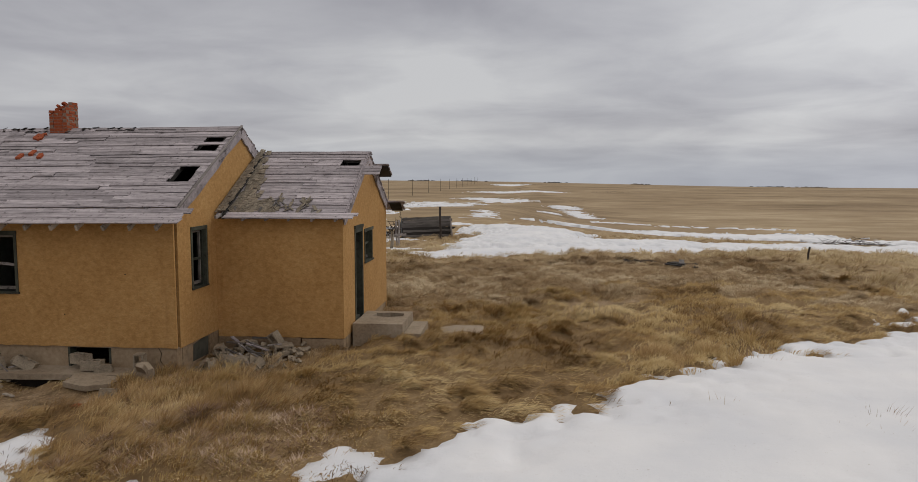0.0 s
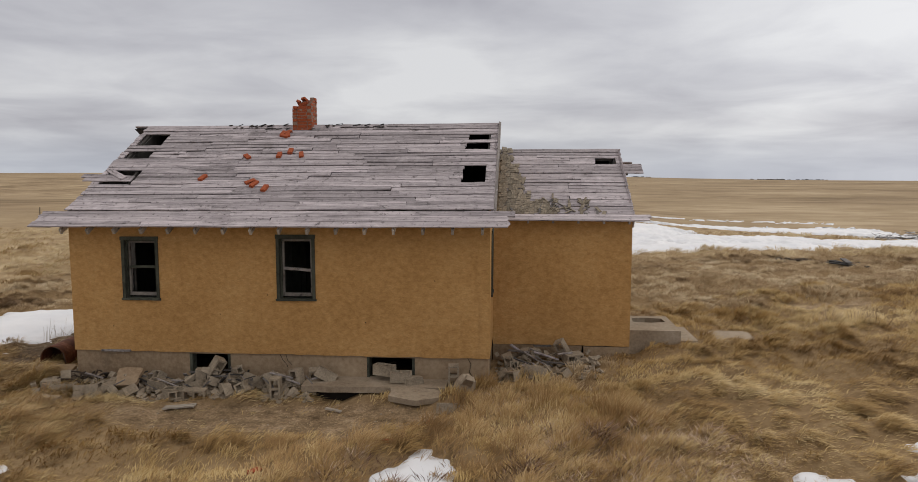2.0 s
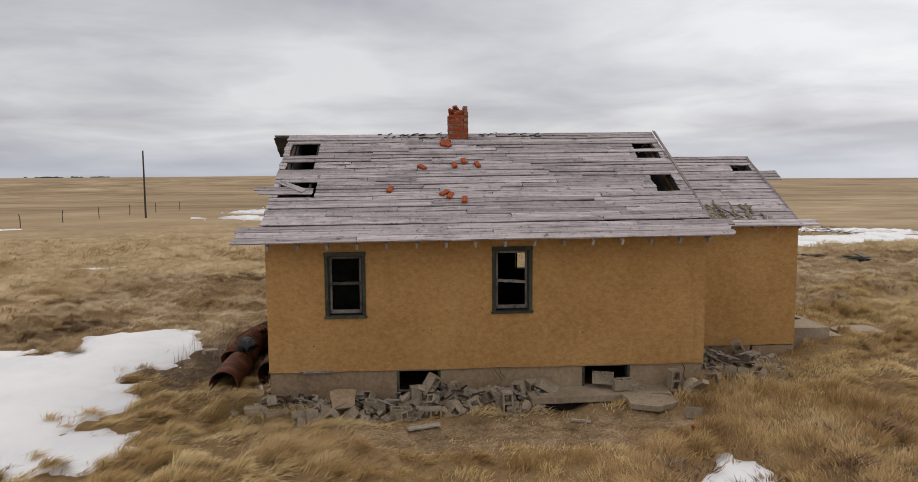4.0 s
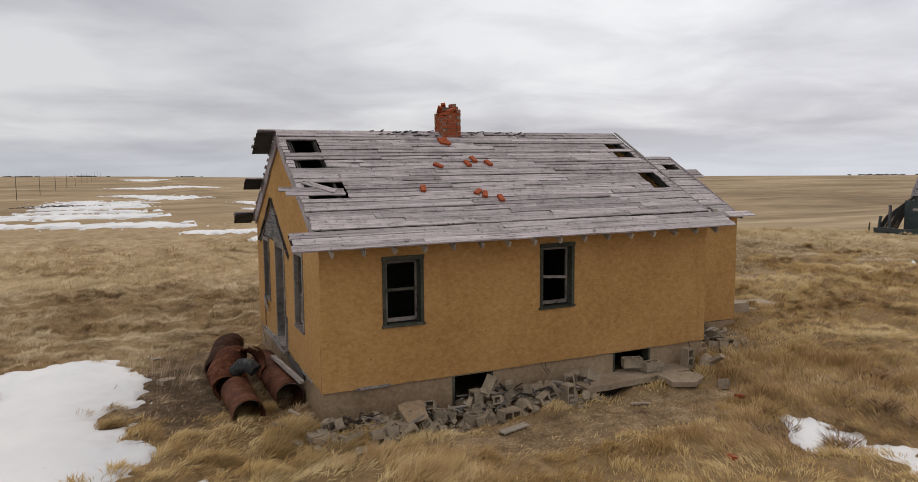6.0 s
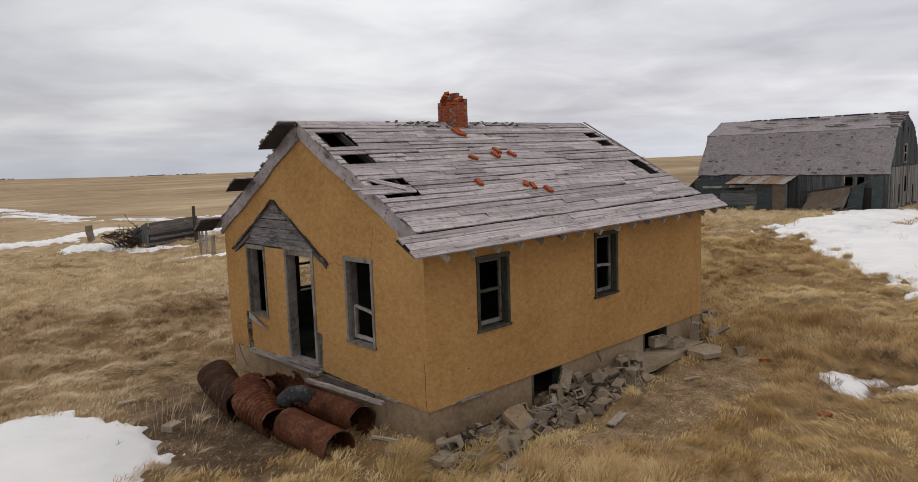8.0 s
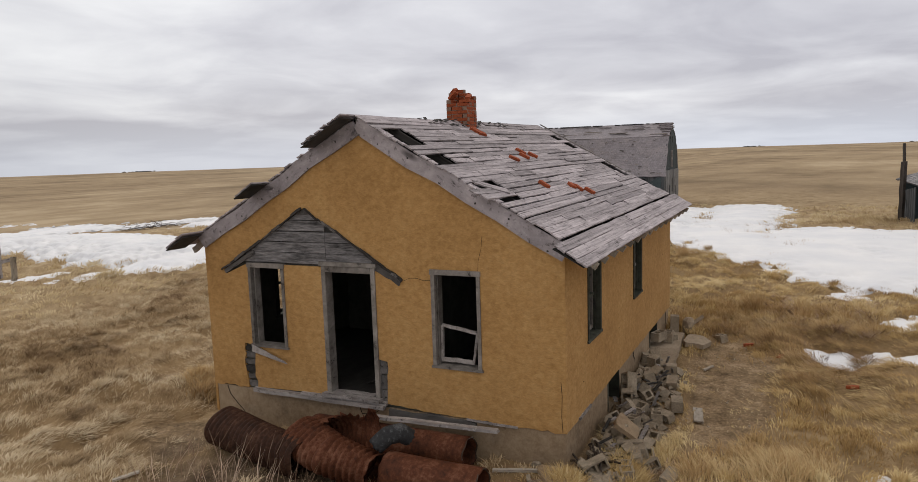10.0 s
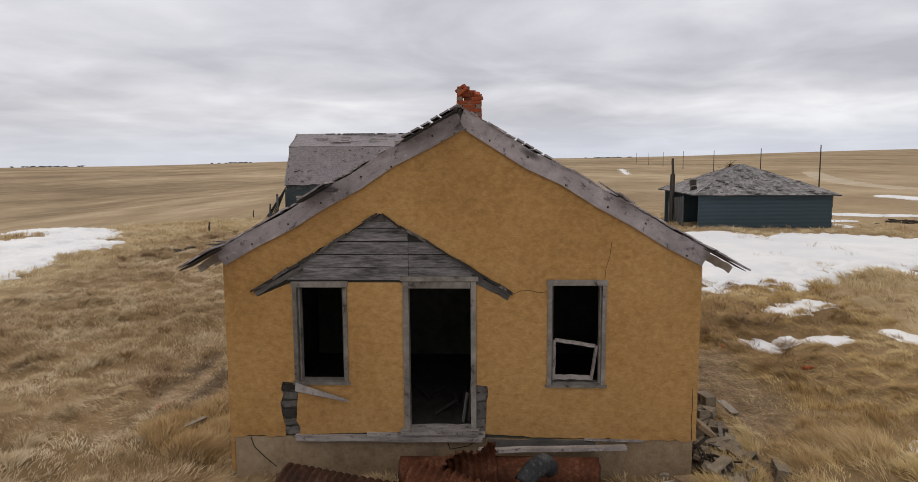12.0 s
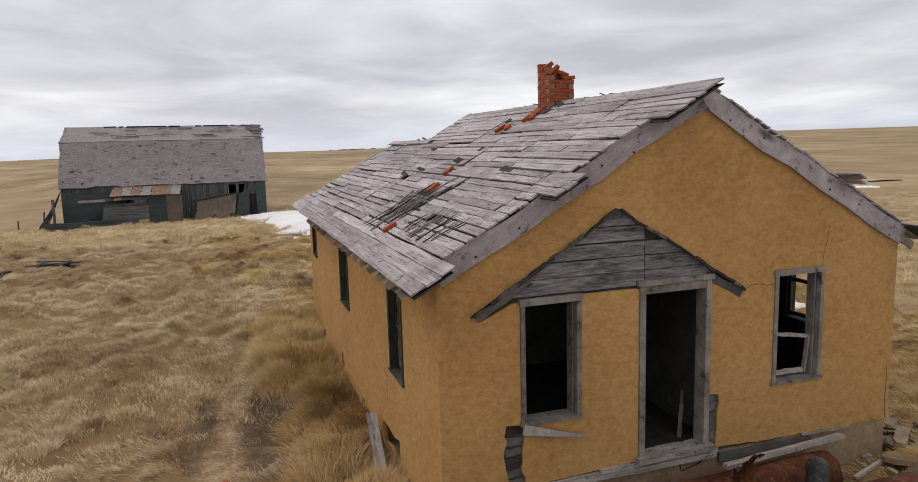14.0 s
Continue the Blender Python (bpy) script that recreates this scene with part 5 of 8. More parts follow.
    for i in range(74):
        if i < 46:
            u = rnd.random()
            x0, y0 = -10.8 - 1.5 * u + rnd.uniform(-0.1, 0.1), 18.35 - 0.4 * u + rnd.uniform(-0.12, 0.35)
            x1, y1 = -11.0 - 0.75 * u + rnd.uniform(-0.3, 0.3), 19.28 - rnd.uniform(0, 0.6)
        else:
            u = rnd.random()
            x0, y0 = -12.7 - 1.5 * u + rnd.uniform(-0.1, 0.1), 18.6 + rnd.uniform(-0.1, 0.2)
            x1, y1 = x0 + rnd.uniform(-0.05, 0.3), 19.15 - rnd.uniform(0, 0.2)
        board("lath_strip", on_north(x0, y0), on_north(x1, y1, 0.02 + 0.02 * rnd.random()), 0.014, 0.01, DARK_WOOD if i % 2 else TRIM_WOOD, roof, rnd=rnd)
    for x, y, dx, w in ((-13.3, 17.75, 0.4, 0.1), (-9.2, 18.1, 0.35, 0.08), (-8.4, 17.3, 0.25, 0.07), (-10.9, 17.62, 0.16, 0.12), (-11.2, 17.85, 0.12, 0.1), (-10.2, 16.5, 0.14, 0.12), (-9.7, 17.9, 0.3, 0.06), (-11.35, 16.3, 0.2, 0.14), (-11.5, 16.15, 0.18, 0.1)):
        board("felt_scrap", on_north(x, y, 0.02), on_north(x + dx, y + rnd.uniform(-0.06, 0.06), 0.03 + 0.05 * rnd.random()), w, 0.012, DARK_WOOD, roof, -TILT_UP, rnd=rnd)
    # nail heads and knots along the rake boards
    for y in (13.0, 13.55, 14.05, 14.6, 15.1, 15.6, 16.35, 16.9, 17.3, 17.85, 18.3, 18.8):
        z = 5.24 - abs(y - YM) * PITCH + rnd.uniform(-0.07, 0.05)
        bm = bmesh.new()
        box(bm, (XW - 0.049, y - 0.012, z - 0.012), (XW - 0.04, y + 0.012, z + 0.012), None, 0.004, rnd)
        part("nail_head", bm, DARK_WOOD, roof)
    # curled scraps along the ridge
    for i in range(34):
        x = rnd.choice((rnd.uniform(-12.9, -11.3), rnd.uniform(-14.2, -6.8), rnd.uniform(-10.6, -9.2)))
        y = YM - rnd.uniform(0.0, 0.22)
        z = TOP - (YM - y) * PITCH + 0.02
        board("felt_scrap", (x, y, z), (x + rnd.uniform(0.05, 0.18), y + rnd.uniform(-0.06, 0.06), z + rnd.uniform(0, 0.04)), 0.05, 0.012, DARK_WOOD if i % 2 else PLANK_WOOD, roof, rnd=rnd)
    # remaining shingles on the wing, thick at the valley and along the eave
    for row in range(33):
        d = 0.06 + row * 0.086
        y, z = YR - d * c, 4.863 - d * s + 0.022
        reach = 0.16 + 0.022 * row + (0.35 if row > 26 else 0.0) + rnd.uniform(-0.08, 0.12)
        x = XE + 0.02
        while x < XE + reach:
            w = rnd.uniform(0.05, 0.12)
            if rnd.random() < 0.94:
                board("shingle", (x + w / 2, y - 0.05, z - 0.022 + rnd.uniform(0, 0.012)), (x + w / 2 + rnd.uniform(-0.01, 0.01), y + 0.085, z + 0.052 + rnd.uniform(-0.006, 0.012)), w - 0.007, 0.011, SHINGLE_WOOD, roof, rnd=rnd)
            x += w
    for i in range(56):
        x, d = rnd.choice((rnd.gauss(-5.55, 0.3), rnd.gauss(-4.75, 0.3), rnd.uniform(-6.2, -4.2))), rnd.triangular(2.1, 2.95, 2.7)
        if not XE + 0.1 < x < XA - 0.1:
            continue
        y, z = YR - d * c, 4.863 - d * s + 0.026
        a = rnd.uniform(0.5, math.pi - 0.5)
        dx, dy = 0.075 * math.cos(a), 0.075 * math.sin(a)
        board("shingle", (x - dx, y - dy, z - dy * PITCH + rnd.uniform(0, 0.01)), (x + dx, y + dy, z + dy * PITCH + rnd.uniform(0, 0.03)), rnd.uniform(0.03, 0.085), 0.01, SHINGLE_WOOD if i % 4 else PLANK_WOOD, roof, rnd=rnd)
    # cover strips down both ends of the main south slope
    for x in (XE + 0.085,):
        board("rake_trim", (x, YM - 0.02, TOP + 0.012), (x, YM - 3.2, TOP + 0.012 - 3.18 * PITCH), 0.05, 0.024, TRIM_WOOD, roof, rnd=rnd)


def brick_mesh(seed):
    r = random.Random(seed)
    bm = bmesh.new()
    vs = box(bm, (-0.5, -0.5, -0.5), (0.5, 0.5, 0.5), None, 0.03, r)
    bmesh.ops.bevel(bm, geom=list(bm.edges), offset=0.05, segments=1, affect="EDGES")
    if seed % 3 == 0:
        k = r.choice(list(bm.verts))
        for v in bm.verts:
            if (v.co - k.co).length < 0.35:
                v.co *= 0.86
    me = bpy.data.meshes.new("brick")
    bmesh.ops.recalc_face_normals(bm, faces=bm.faces)
    bm.to_mesh(me)
    bm.free()
    me.materials.append(BRICK)
    return me


BRICKS = [brick_mesh(s) for s in range(6)]
BW, BD, BH = 0.205, 0.098, 0.060


def chimney():
    """A square flue of stretchers, one brick thick; the south-west corner has fallen lowest."""
    rnd = random.Random(8)
    x0, x1, y0, y1 = -11.215, -10.775, 15.775, 16.215
    low = {"s": (5.65, 5.93), "e": (5.93, 6.01), "n": (6.01, 5.85), "w": (5.81, 5.67)}
    core = bmesh.new()
    spots = []
    row_h = 0.071
    for row in range(17):
        z = 5.03 + row_h * (row + 0.5)
        for side in "senw":
            along = side in "sn"
            a, b = (x0, x1) if along else (y0, y1)
            cuts = ((a, a + 0.215), (a + 0.225, b)) if row % 2 else ((a, a + 0.105), (a + 0.115, a + 0.325), (a + 0.335, b))
            fixed = {"s": y0 + BD / 2, "n": y1 - BD / 2, "e": x1 - BD / 2, "w": x0 + BD / 2}[side]
            first = (side in "sn") == (row % 2 == 0)
            for p, q in cuts:
                p2, q2 = (p, q) if first else (max(p, a + BD + 0.008), min(q, b - BD - 0.008))
                if q2 - p2 < 0.03:
                    continue
                u = ((p2 + q2) / 2 - a) / (b - a)
                top = low[side][0] + (low[side][1] - low[side][0]) * (u if side in "s" else 1 - u if side in "nw" else u)
                if z > top + 0.012 * math.sin(9 * u):
                    continue
                m, half = (p2 + q2) / 2, (q2 - p2) / 2
                x, y = (m, fixed) if along else (fixed, m)
                spots.append((x, y, z, 0 if along else 1, 2 * half))
                hx, hy = (half + 0.004, BD / 2 - 0.005) if along else (BD / 2 - 0.005, half + 0.004)
                box(core, (x - hx, y - hy, z - row_h / 2 - 0.004), (x + hx, y + hy, z + row_h / 2 - 0.004))
    stack = part("chimney", core, MORTAR, house, "broken red brick chimney, its top fallen")
    for x, y, z, across, size in spots:
        b = link("brick", rnd.choice(BRICKS), BRICK, stack)
        b.matrix_basis = pose(x + rnd.uniform(-0.005, 0.005), y + rnd.uniform(-0.005, 0.005), z, rnd.uniform(-1.5, 1.5), rnd.uniform(-1.5, 1.5), (90 if across else 0) + rnd.uniform(-2, 2)) @ Matrix.Diagonal((size, BD, BH, 1))
    # loose bricks left on the broken edge
    for x, y, z, rx, ry, a in ((-11.16, 15.85, 5.77, 3, 4, 96), (-11.14, 16.10, 5.89, 24, 38, 80), (-10.98, 15.85, 5.86, 10, -20, 10), (-11.02, 16.15, 5.97, -12, 30, 60)):
        b = link("brick", BRICKS[1], BRICK, stack)
        b.matrix_basis = pose(x, y, z, rx, ry, a) @ Matrix.Diagonal((BW, BD, BH, 1))


walls()
foundation()
openings()
cracks()
roofs()
chimney()
settle(house)

# ---------------------------------------------------------------- loose things round the house


def gz(x, y):
    return float(land(x, y) + relief(np.array(float(x)), np.array(float(y))))


def roof_z(y):
    return TOP - PITCH * abs(y - YM)


def fallen_bricks():
    rnd = random.Random(4)
    spots = [(-12.47, 13.83), (-11.83, 14.6), (-11.15, 14.66), (-10.95, 14.81), (-10.67, 14.67), (-11.41, 13.68), (-11.30, 13.60), (-11.03, 13.46),
             (-11.36, 15.56), (-11.30, 15.45), (-11.24, 15.50), (-11.28, 15.60)]
    north_spots = [(-11.05, 16.36), (-10.88, 16.30), (-11.12, 16.46), (-10.95, 16.48), (-11.0, 16.24), (-10.42, 16.75), (-10.72, 16.74), (-11.1, 17.9), (-11.55, 18.28), (-12.22, 19.12)]
    for x, y in spots + north_spots:
        side = -1 if y < YM else 1
        b = link("fallen_brick", rnd.choice(BRICKS), BRICK)
        tilt = math.degrees(TILT_UP) * -side
        m = Matrix.Translation((x, y, roof_z(y) + 0.04)) @ Matrix.Rotation(radians(tilt), 4, "X") @ Matrix.Rotation(radians(rnd.gauss(90, 28)), 4, "Z")
        b.matrix_basis = Matrix.Translation(settled(x, y) @ m.translation - m.translation - Vector((0, 0, SAG))) @ m @ Matrix.Diagonal((BW, BD, BH, 1))
        tagged(b, "loose red brick fallen from the chimney onto the roof", "brick", "fallen chimney bricks")
    for x, y in ((-8.0, 10.1), (-12.1, 21.5), (-7.45, 10.75), (-9.6, 8.9)):
        b = link("fallen_brick", BRICKS[2], BRICK)
        b.matrix_basis = pose(x, y, gz(x, y) + 0.04, 5, 8, rnd.uniform(0, 180)) @ Matrix.Diagonal((BW, BD, BH, 1))
        tagged(b, "loose red brick lying in the grass", "brick", "fallen chimney bricks")


def block_mesh(kind, seed):
    """A hollow concrete block, whole, halved or chipped; 0.39 x 0.19 x 0.19 m, lying on its face."""
    r = random.Random(seed)
    flat = lambda u, w, d: (u, d - 0.095, w)
    j = lambda a: a + r.uniform(-0.004, 0.004)
    if kind == "whole":
        out = [(-0.195, -0.095), (0.195, -0.095), (0.195, 0.095), (-0.195, 0.095)]
        cores = [rect(-0.162, -0.064, -0.018, 0.064), rect(0.018, -0.064, 0.162, 0.064)]
    elif kind == "chipped":
        out = [(-0.195, -0.095), (0.195, -0.095), (0.195, 0.02), (0.15, 0.05), (0.10, 0.095), (-0.195, 0.095)]
        cores = [rect(-0.162, -0.064, -0.018, 0.064)]
    elif kind == "half":
        out = [(-0.11, -0.095), (0.10, -0.095), (0.08, 0.0), (0.11, 0.095), (-0.11, 0.095)]
        cores = [rect(-0.075, -0.06, 0.055, 0.06)]
    elif kind == "notched":
        out = [(-0.195, -0.095), (0.195, -0.095), (0.195, 0.095), (0.02, 0.095), (0.02, 0.03), (-0.195, 0.03)]
        cores = []
    else:
        out = [(-0.13, -0.07), (0.02, -0.095), (0.14, -0.05), (0.11, 0.06), (0.0, 0.09), (-0.12, 0.05)]
        cores = []
    bm = plate([(j(a), j(b)) for a, b in out], cores, flat, 0.19 if kind != "chunk" else 0.11)
    bmesh.ops.recalc_face_normals(bm, faces=bm.faces)
    me = bpy.data.meshes.new("concrete_block")
    bm.to_mesh(me)
    bm.free()
    me.materials.append(BLOCK)
    return me


def rubble():
    rnd = random.Random(17)
    stock = {k: [block_mesh(k, s) for s in range(3)] for k in ("whole", "chipped", "half", "notched", "chunk")}
    words = {"whole": "hollow grey concrete block tumbled beside the foundation", "chipped": "chipped hollow concrete block in the rubble heap", "half": "broken half of a concrete block in the rubble",
             "notched": "notched grey concrete block lying in dry grass", "chunk": "broken chunk of grey concrete in the rubble"}

    def put(kind, x, y, up, rx=0, ry=0, rz=0, size=1.0):
        b = link("concrete_block" if kind != "chunk" else "concrete_chunk", rnd.choice(stock[kind]), BLOCK)
        b.matrix_basis = pose(x, y, gz(x, y) + up, rx, ry, rz) @ Matrix.Diagonal((size * (1.0 if kind != "chunk" else rnd.uniform(0.8, 1.5)), size, size * (1.0 if kind != "chunk" else rnd.uniform(0.6, 1.2)), 1))
        tagged(b, words[kind], "concrete block" if kind != "chunk" else "concrete chunk", "tumbled concrete blocks")
    # the ones that stand out
    put("notched", -13.95, 11.92, 0.12, 72, 0, 12, 1.15)
    put("whole", -13.62, 12.12, 0.10, 10, 5, 100)
    put("whole", -14.45, 12.02, 0.10, 84, 0, 20)
    put("whole", -12.75, 12.28, 0.14, 90, 8, -8)
    put("half", -13.2, 12.42, 0.16, 20, 30, 40)
    put("whole", -12.28, 11.95, 0.09, 92, 5, 6)
    put("whole", -11.78, 11.70, 0.09, 0, 3, 10)
    put("chipped", -12.05, 12.32, 0.13, 70, 0, 60)
    put("whole", -11.75, 12.52, 0.34, 35, -58, 12)
    put("whole", -12.02, 12.5, 0.20, 84, 90, 5)
    put("half", -11.35, 12.35, 0.18, 40, 20, 30)
    put("chipped", -10.95, 12.3, 0.15, 75, 25, 15)
    put("whole", -10.60, 12.18, 0.14, 10, 60, -30)
    put("whole", -10.40, 11.98, 0.20, 0, 88, 8)
    put("whole", -10.12, 12.35, 0.22, 12, 80, -14)
    put("half", -9.85, 12.55, 0.30, 10, 0, 20)
    put("whole", -9.6, 12.42, 0.30, 80, 30, 10)
    put("whole", -8.52, 12.52, 0.375, 90, 0, -18)
    put("whole", -8.18, 12.36, 0.355, 90, 0, 4)
    put("chunk", -7.95, 12.34, 0.32, 0, 0, 30)
    put("whole", -7.22, 12.36, 0.43, 0, 90, 6)
    put("whole", -7.22, 11.36, 0.06, 80, 10, 35, 0.9)
    put("whole", -6.22, 13.75, 0.18, 20, 70, 30)
    put("notched", -5.72, 13.05, 0.10, 70, 8, -12, 1.1)
    put("half", -6.3, 13.2, 0.1, 30, 50, 40)
    put("whole", -4.95, 13.95, 0.08, 10, 0, 30)
    put("chipped", -5.15, 14.1, 0.2, 30, 60, 10)
    put("whole", -14.9, 12.35, 0.08, 5, 0, 15)
    put("whole", -14.35, 11.45, 0.05, 8, 0, -10)
    # the heap below the first vent and along the wall
    for i in range(14):
        x = rnd.triangular(-14.6, -9.9, -11.6)
        y = rnd.uniform(11.75, 12.68)
        heap = max(0.0, 0.26 - 0.12 * abs(x + 11.5)) * smooth(11.6, 12.5, y)
        kind = rnd.choices(("whole", "chipped", "half", "chunk"), (3, 3, 4, 6))[0]
        put(kind, x, y, 0.03 + float(heap) + rnd.uniform(0, 0.06), rnd.uniform(-50, 90), rnd.uniform(-40, 40), rnd.uniform(0, 180), rnd.uniform(0.7, 1.0))
    for i in range(26):
        x, y = rnd.triangular(-6.5, -4.6, -5.9), rnd.uniform(13.1, 14.3)
        put(rnd.choice(("chunk", "half", "chunk", "chipped", "whole")), x, y, 0.05 + rnd.uniform(0, 0.12) * (y - 12.9), rnd.uniform(-30, 60), rnd.uniform(-30, 30), rnd.uniform(0, 180), rnd.uniform(0.6, 1.0))
    for i in range(7):
        x, y = rnd.uniform(-14.9, -12.7), rnd.uniform(11.75, 12.6)
        put(rnd.choice(("whole", "half", "chipped", "chunk")), x, y, 0.05 + 0.16 * float(smooth(11.7, 12.6, y)) + rnd.uniform(0, 0.05), rnd.uniform(-60, 90), rnd.uniform(-40, 40), rnd.uniform(0, 180), rnd.uniform(0.75, 1.0))
    for i in range(10):
        put("chunk", rnd.uniform(-15.4, -14.8), rnd.uniform(12.3, 13.6), 0.04, rnd.uniform(-20, 20), rnd.uniform(-20, 20), rnd.uniform(0, 180), rnd.uniform(0.5, 0.9))


def slab(name, x, y, up, sx, sy, th, rz, tilt, seed, label, mat=CONCRETE, cat="concrete slab", corners=9, square=0.35):
    """A broken slab with an uneven outline."""
    r = random.Random(seed)
    pts = [(sx * math.copysign(abs(math.cos(a)) ** square, math.cos(a)) * r.uniform(0.72, 1.1), sy * math.copysign(abs(math.sin(a)) ** square, math.sin(a)) * r.uniform(0.72, 1.1))
           for a in [2 * math.pi * k / corners + 0.2 for k in range(corners)]]
    bm = plate(ragged_loop(pts, 0.12, 0.02, r), [], lambda u, w, d: (u, w, -d), th)
    ob = part(name, bm, mat)
    ob.matrix_basis = pose(x, y, gz(x, y) + up, tilt[0], tilt[1], rz)
    return tagged(ob, label, cat)


def concrete_work():
    # pad under the second vent, with a hollow below its edge
    bm = bmesh.new()
    pts = ragged_loop([(-9.95, 12.02), (-7.35, 12.12), (-7.32, 12.76), (-9.98, 12.76)], 0.25, 0.015, random.Random(2), (2,))
    bm = plate(pts, [], lambda u, w, d: (u, w, 0.50 - d), 0.11)
    tagged(part("concrete_pad", bm, PALE_CONCRETE), "worn concrete pad below the cellar vent, undermined at the edge", "concrete pad")
    # Near-black block set back under the pad: the hollow's shade as colour.
    bm = bmesh.new()
    box(bm, (-9.9, 12.22, 0.0), (-7.4, 12.76, 0.388))
    tagged(part("pad_footing", bm, DARKNESS), "near-black block standing for the dark hollow under the concrete pad", "footing")
    slab("broken_slab", -7.87, 11.80, 0.10, 0.48, 0.30, 0.10, 6, (6, 2), 15, "broken flat slab of pale concrete in the grass", mat=PALE_CONCRETE, corners=11, square=0.75)
    slab("broken_slab", -13.32, 12.22, 0.30, 0.26, 0.22, 0.07, 8, (38, -6), 6, "broken concrete slab leaning on the rubble")
    slab("broken_slab", -6.95, 11.98, 0.26, 0.36, 0.10, 0.08, 115, (25, 34), 7, "long splinter of concrete leaning beside the pad", corners=8, mat=PALE_CONCRETE)
    slab("broken_slab", -15.15, 12.85, 0.14, 0.40, 0.20, 0.07, 25, (4, 6), 8, "flat broken slab beside the foundation corner")
    slab("broken_slab", -14.75, 12.25, 0.10, 0.30, 0.17, 0.07, -20, (-8, 4), 18, "flat broken slab in the dry grass")
    slab("flat_stone", -17.0, 16.9, 0.08, 0.20, 0.12, 0.12, 30, (4, 4), 9, "grey stone in bare soil", BLOCK, "stone")
    slab("garden_slab", -1.32, 15.95, 0.10, 0.56, 0.44, 0.2, 6, (1, -2), 10, "pale concrete slab sunk in the grass beside the steps", PALE_CONCRETE)
    r = random.Random(15)
    bm = bmesh.new()
    bmesh.ops.create_icosphere(bm, subdivisions=2, radius=1.0)
    for v in bm.verts:
        v.co = Vector((0.20 * v.co.x, 0.14 * v.co.y, 0.24 * v.co.z)) * r.uniform(0.85, 1.1)
    ob = part("pale_boulder", bm, PALE_CONCRETE)
    ob.matrix_basis = pose(-6.98, 12.08, gz(-6.98, 12.08) + 0.18, 6, 8, 20)
    tagged(ob, "pale rounded lump of concrete beside the pad", "concrete chunk")
    # back steps
    steps = empty("concrete_steps", (-3.0, 15.7, 0.4), "worn concrete doorsteps with a broken top", "steps")
    top = plate(ragged_loop([(-3.72, 15.02), (-2.58, 15.02), (-2.58, 16.55), (-3.72, 16.55)], 0.3, 0.01, random.Random(6)), [[(-3.45, 15.9), (-3.05, 15.82), (-2.72, 15.95), (-2.75, 16.28), (-3.1, 16.36), (-3.42, 16.28)]], lambda u, w, d: (u, w, 0.96 - d), 0.7)
    part("landing", top, PALE_CONCRETE, steps)
    # Near-black box in the broken hole, its shade put into the colour.
    bm = bmesh.new()
    box(bm, (-3.5, 15.75, 0.3), (-2.66, 16.42, 0.80))
    part("fill", bm, DARKNESS, steps)
    bm = bmesh.new()
    box(bm, (-2.57, 15.12, 0.2), (-2.2, 16.45, 0.74), None, 0.012)
    part("step", bm, PALE_CONCRETE, steps)


def rounded(path, n):
    """Extra points on a polyline."""
    out = []
    for a, b in zip(path, path[1:]):
        for k in range(n):
            out.append(Vector(a).lerp(Vector(b), k / n))
    out.append(Vector(path[-1]))
    return out


def pipe(name, path, radius, mat, label, ribs=0.0, wall=0.012, dents=0.03, seed=1, squash=1.0):
    """An open steel pipe with a real wall; ribs: height of its corrugation."""
    r = random.Random(seed)
    total = sum((Vector(b) - Vector(a)).length for a, b in zip(path, path[1:]))
    n = max(8, int(total / (0.0175 if ribs else 0.08)) // (len(path) - 1))
    pts = rounded(path, n)
    sides = 28
    bm = bmesh.new()
    skins = []
    ph = [r.uniform(0, 6.28) for _ in range(4)]
    for inner in (0, 1):
        rings = []
        for i, p in enumerate(pts):
            d = (pts[min(i + 1, len(pts) - 1)] - pts[max(i - 1, 0)]).normalized()
            a = Vector((0, 0, 1)).cross(d).normalized()
            b = d.cross(a)
            s = i / (len(pts) - 1)
            ring = []
            for k in range(sides):
                t = 2 * math.pi * k / sides
                rad = radius - inner * wall + (ribs * math.sin(2 * math.pi * s * total / 0.105) if ribs else 0)
                rad *= 1 + dents * math.sin(2 * t + ph[0] + 3 * s) + dents * 0.7 * math.sin(3 * t + ph[1] - 5 * s)
                end = 0.0
                if i in (0, len(pts) - 1):
                    end = r.uniform(-0.02, 0.02)
                ring.append(bm.verts.new(p + a * math.cos(t) * rad + b * math.sin(t) * rad * squash + d * end))
            rings.append(ring)
        for u, v in zip(rings, rings[1:]):
            for k in range(sides):
                j = (k + 1) % sides
                bm.faces.new((u[k], u[j], v[j], v[k]))
        skins.append(rings)
    for e in (0, -1):
        for k in range(sides):
            j = (k + 1) % sides
            bm.faces.new((skins[0][e][k], skins[0][e][j], skins[1][e][j], skins[1][e][k]))
    return tagged(part(name, bm, mat, smooth=True), label, "pipe", "old culvert pipes")


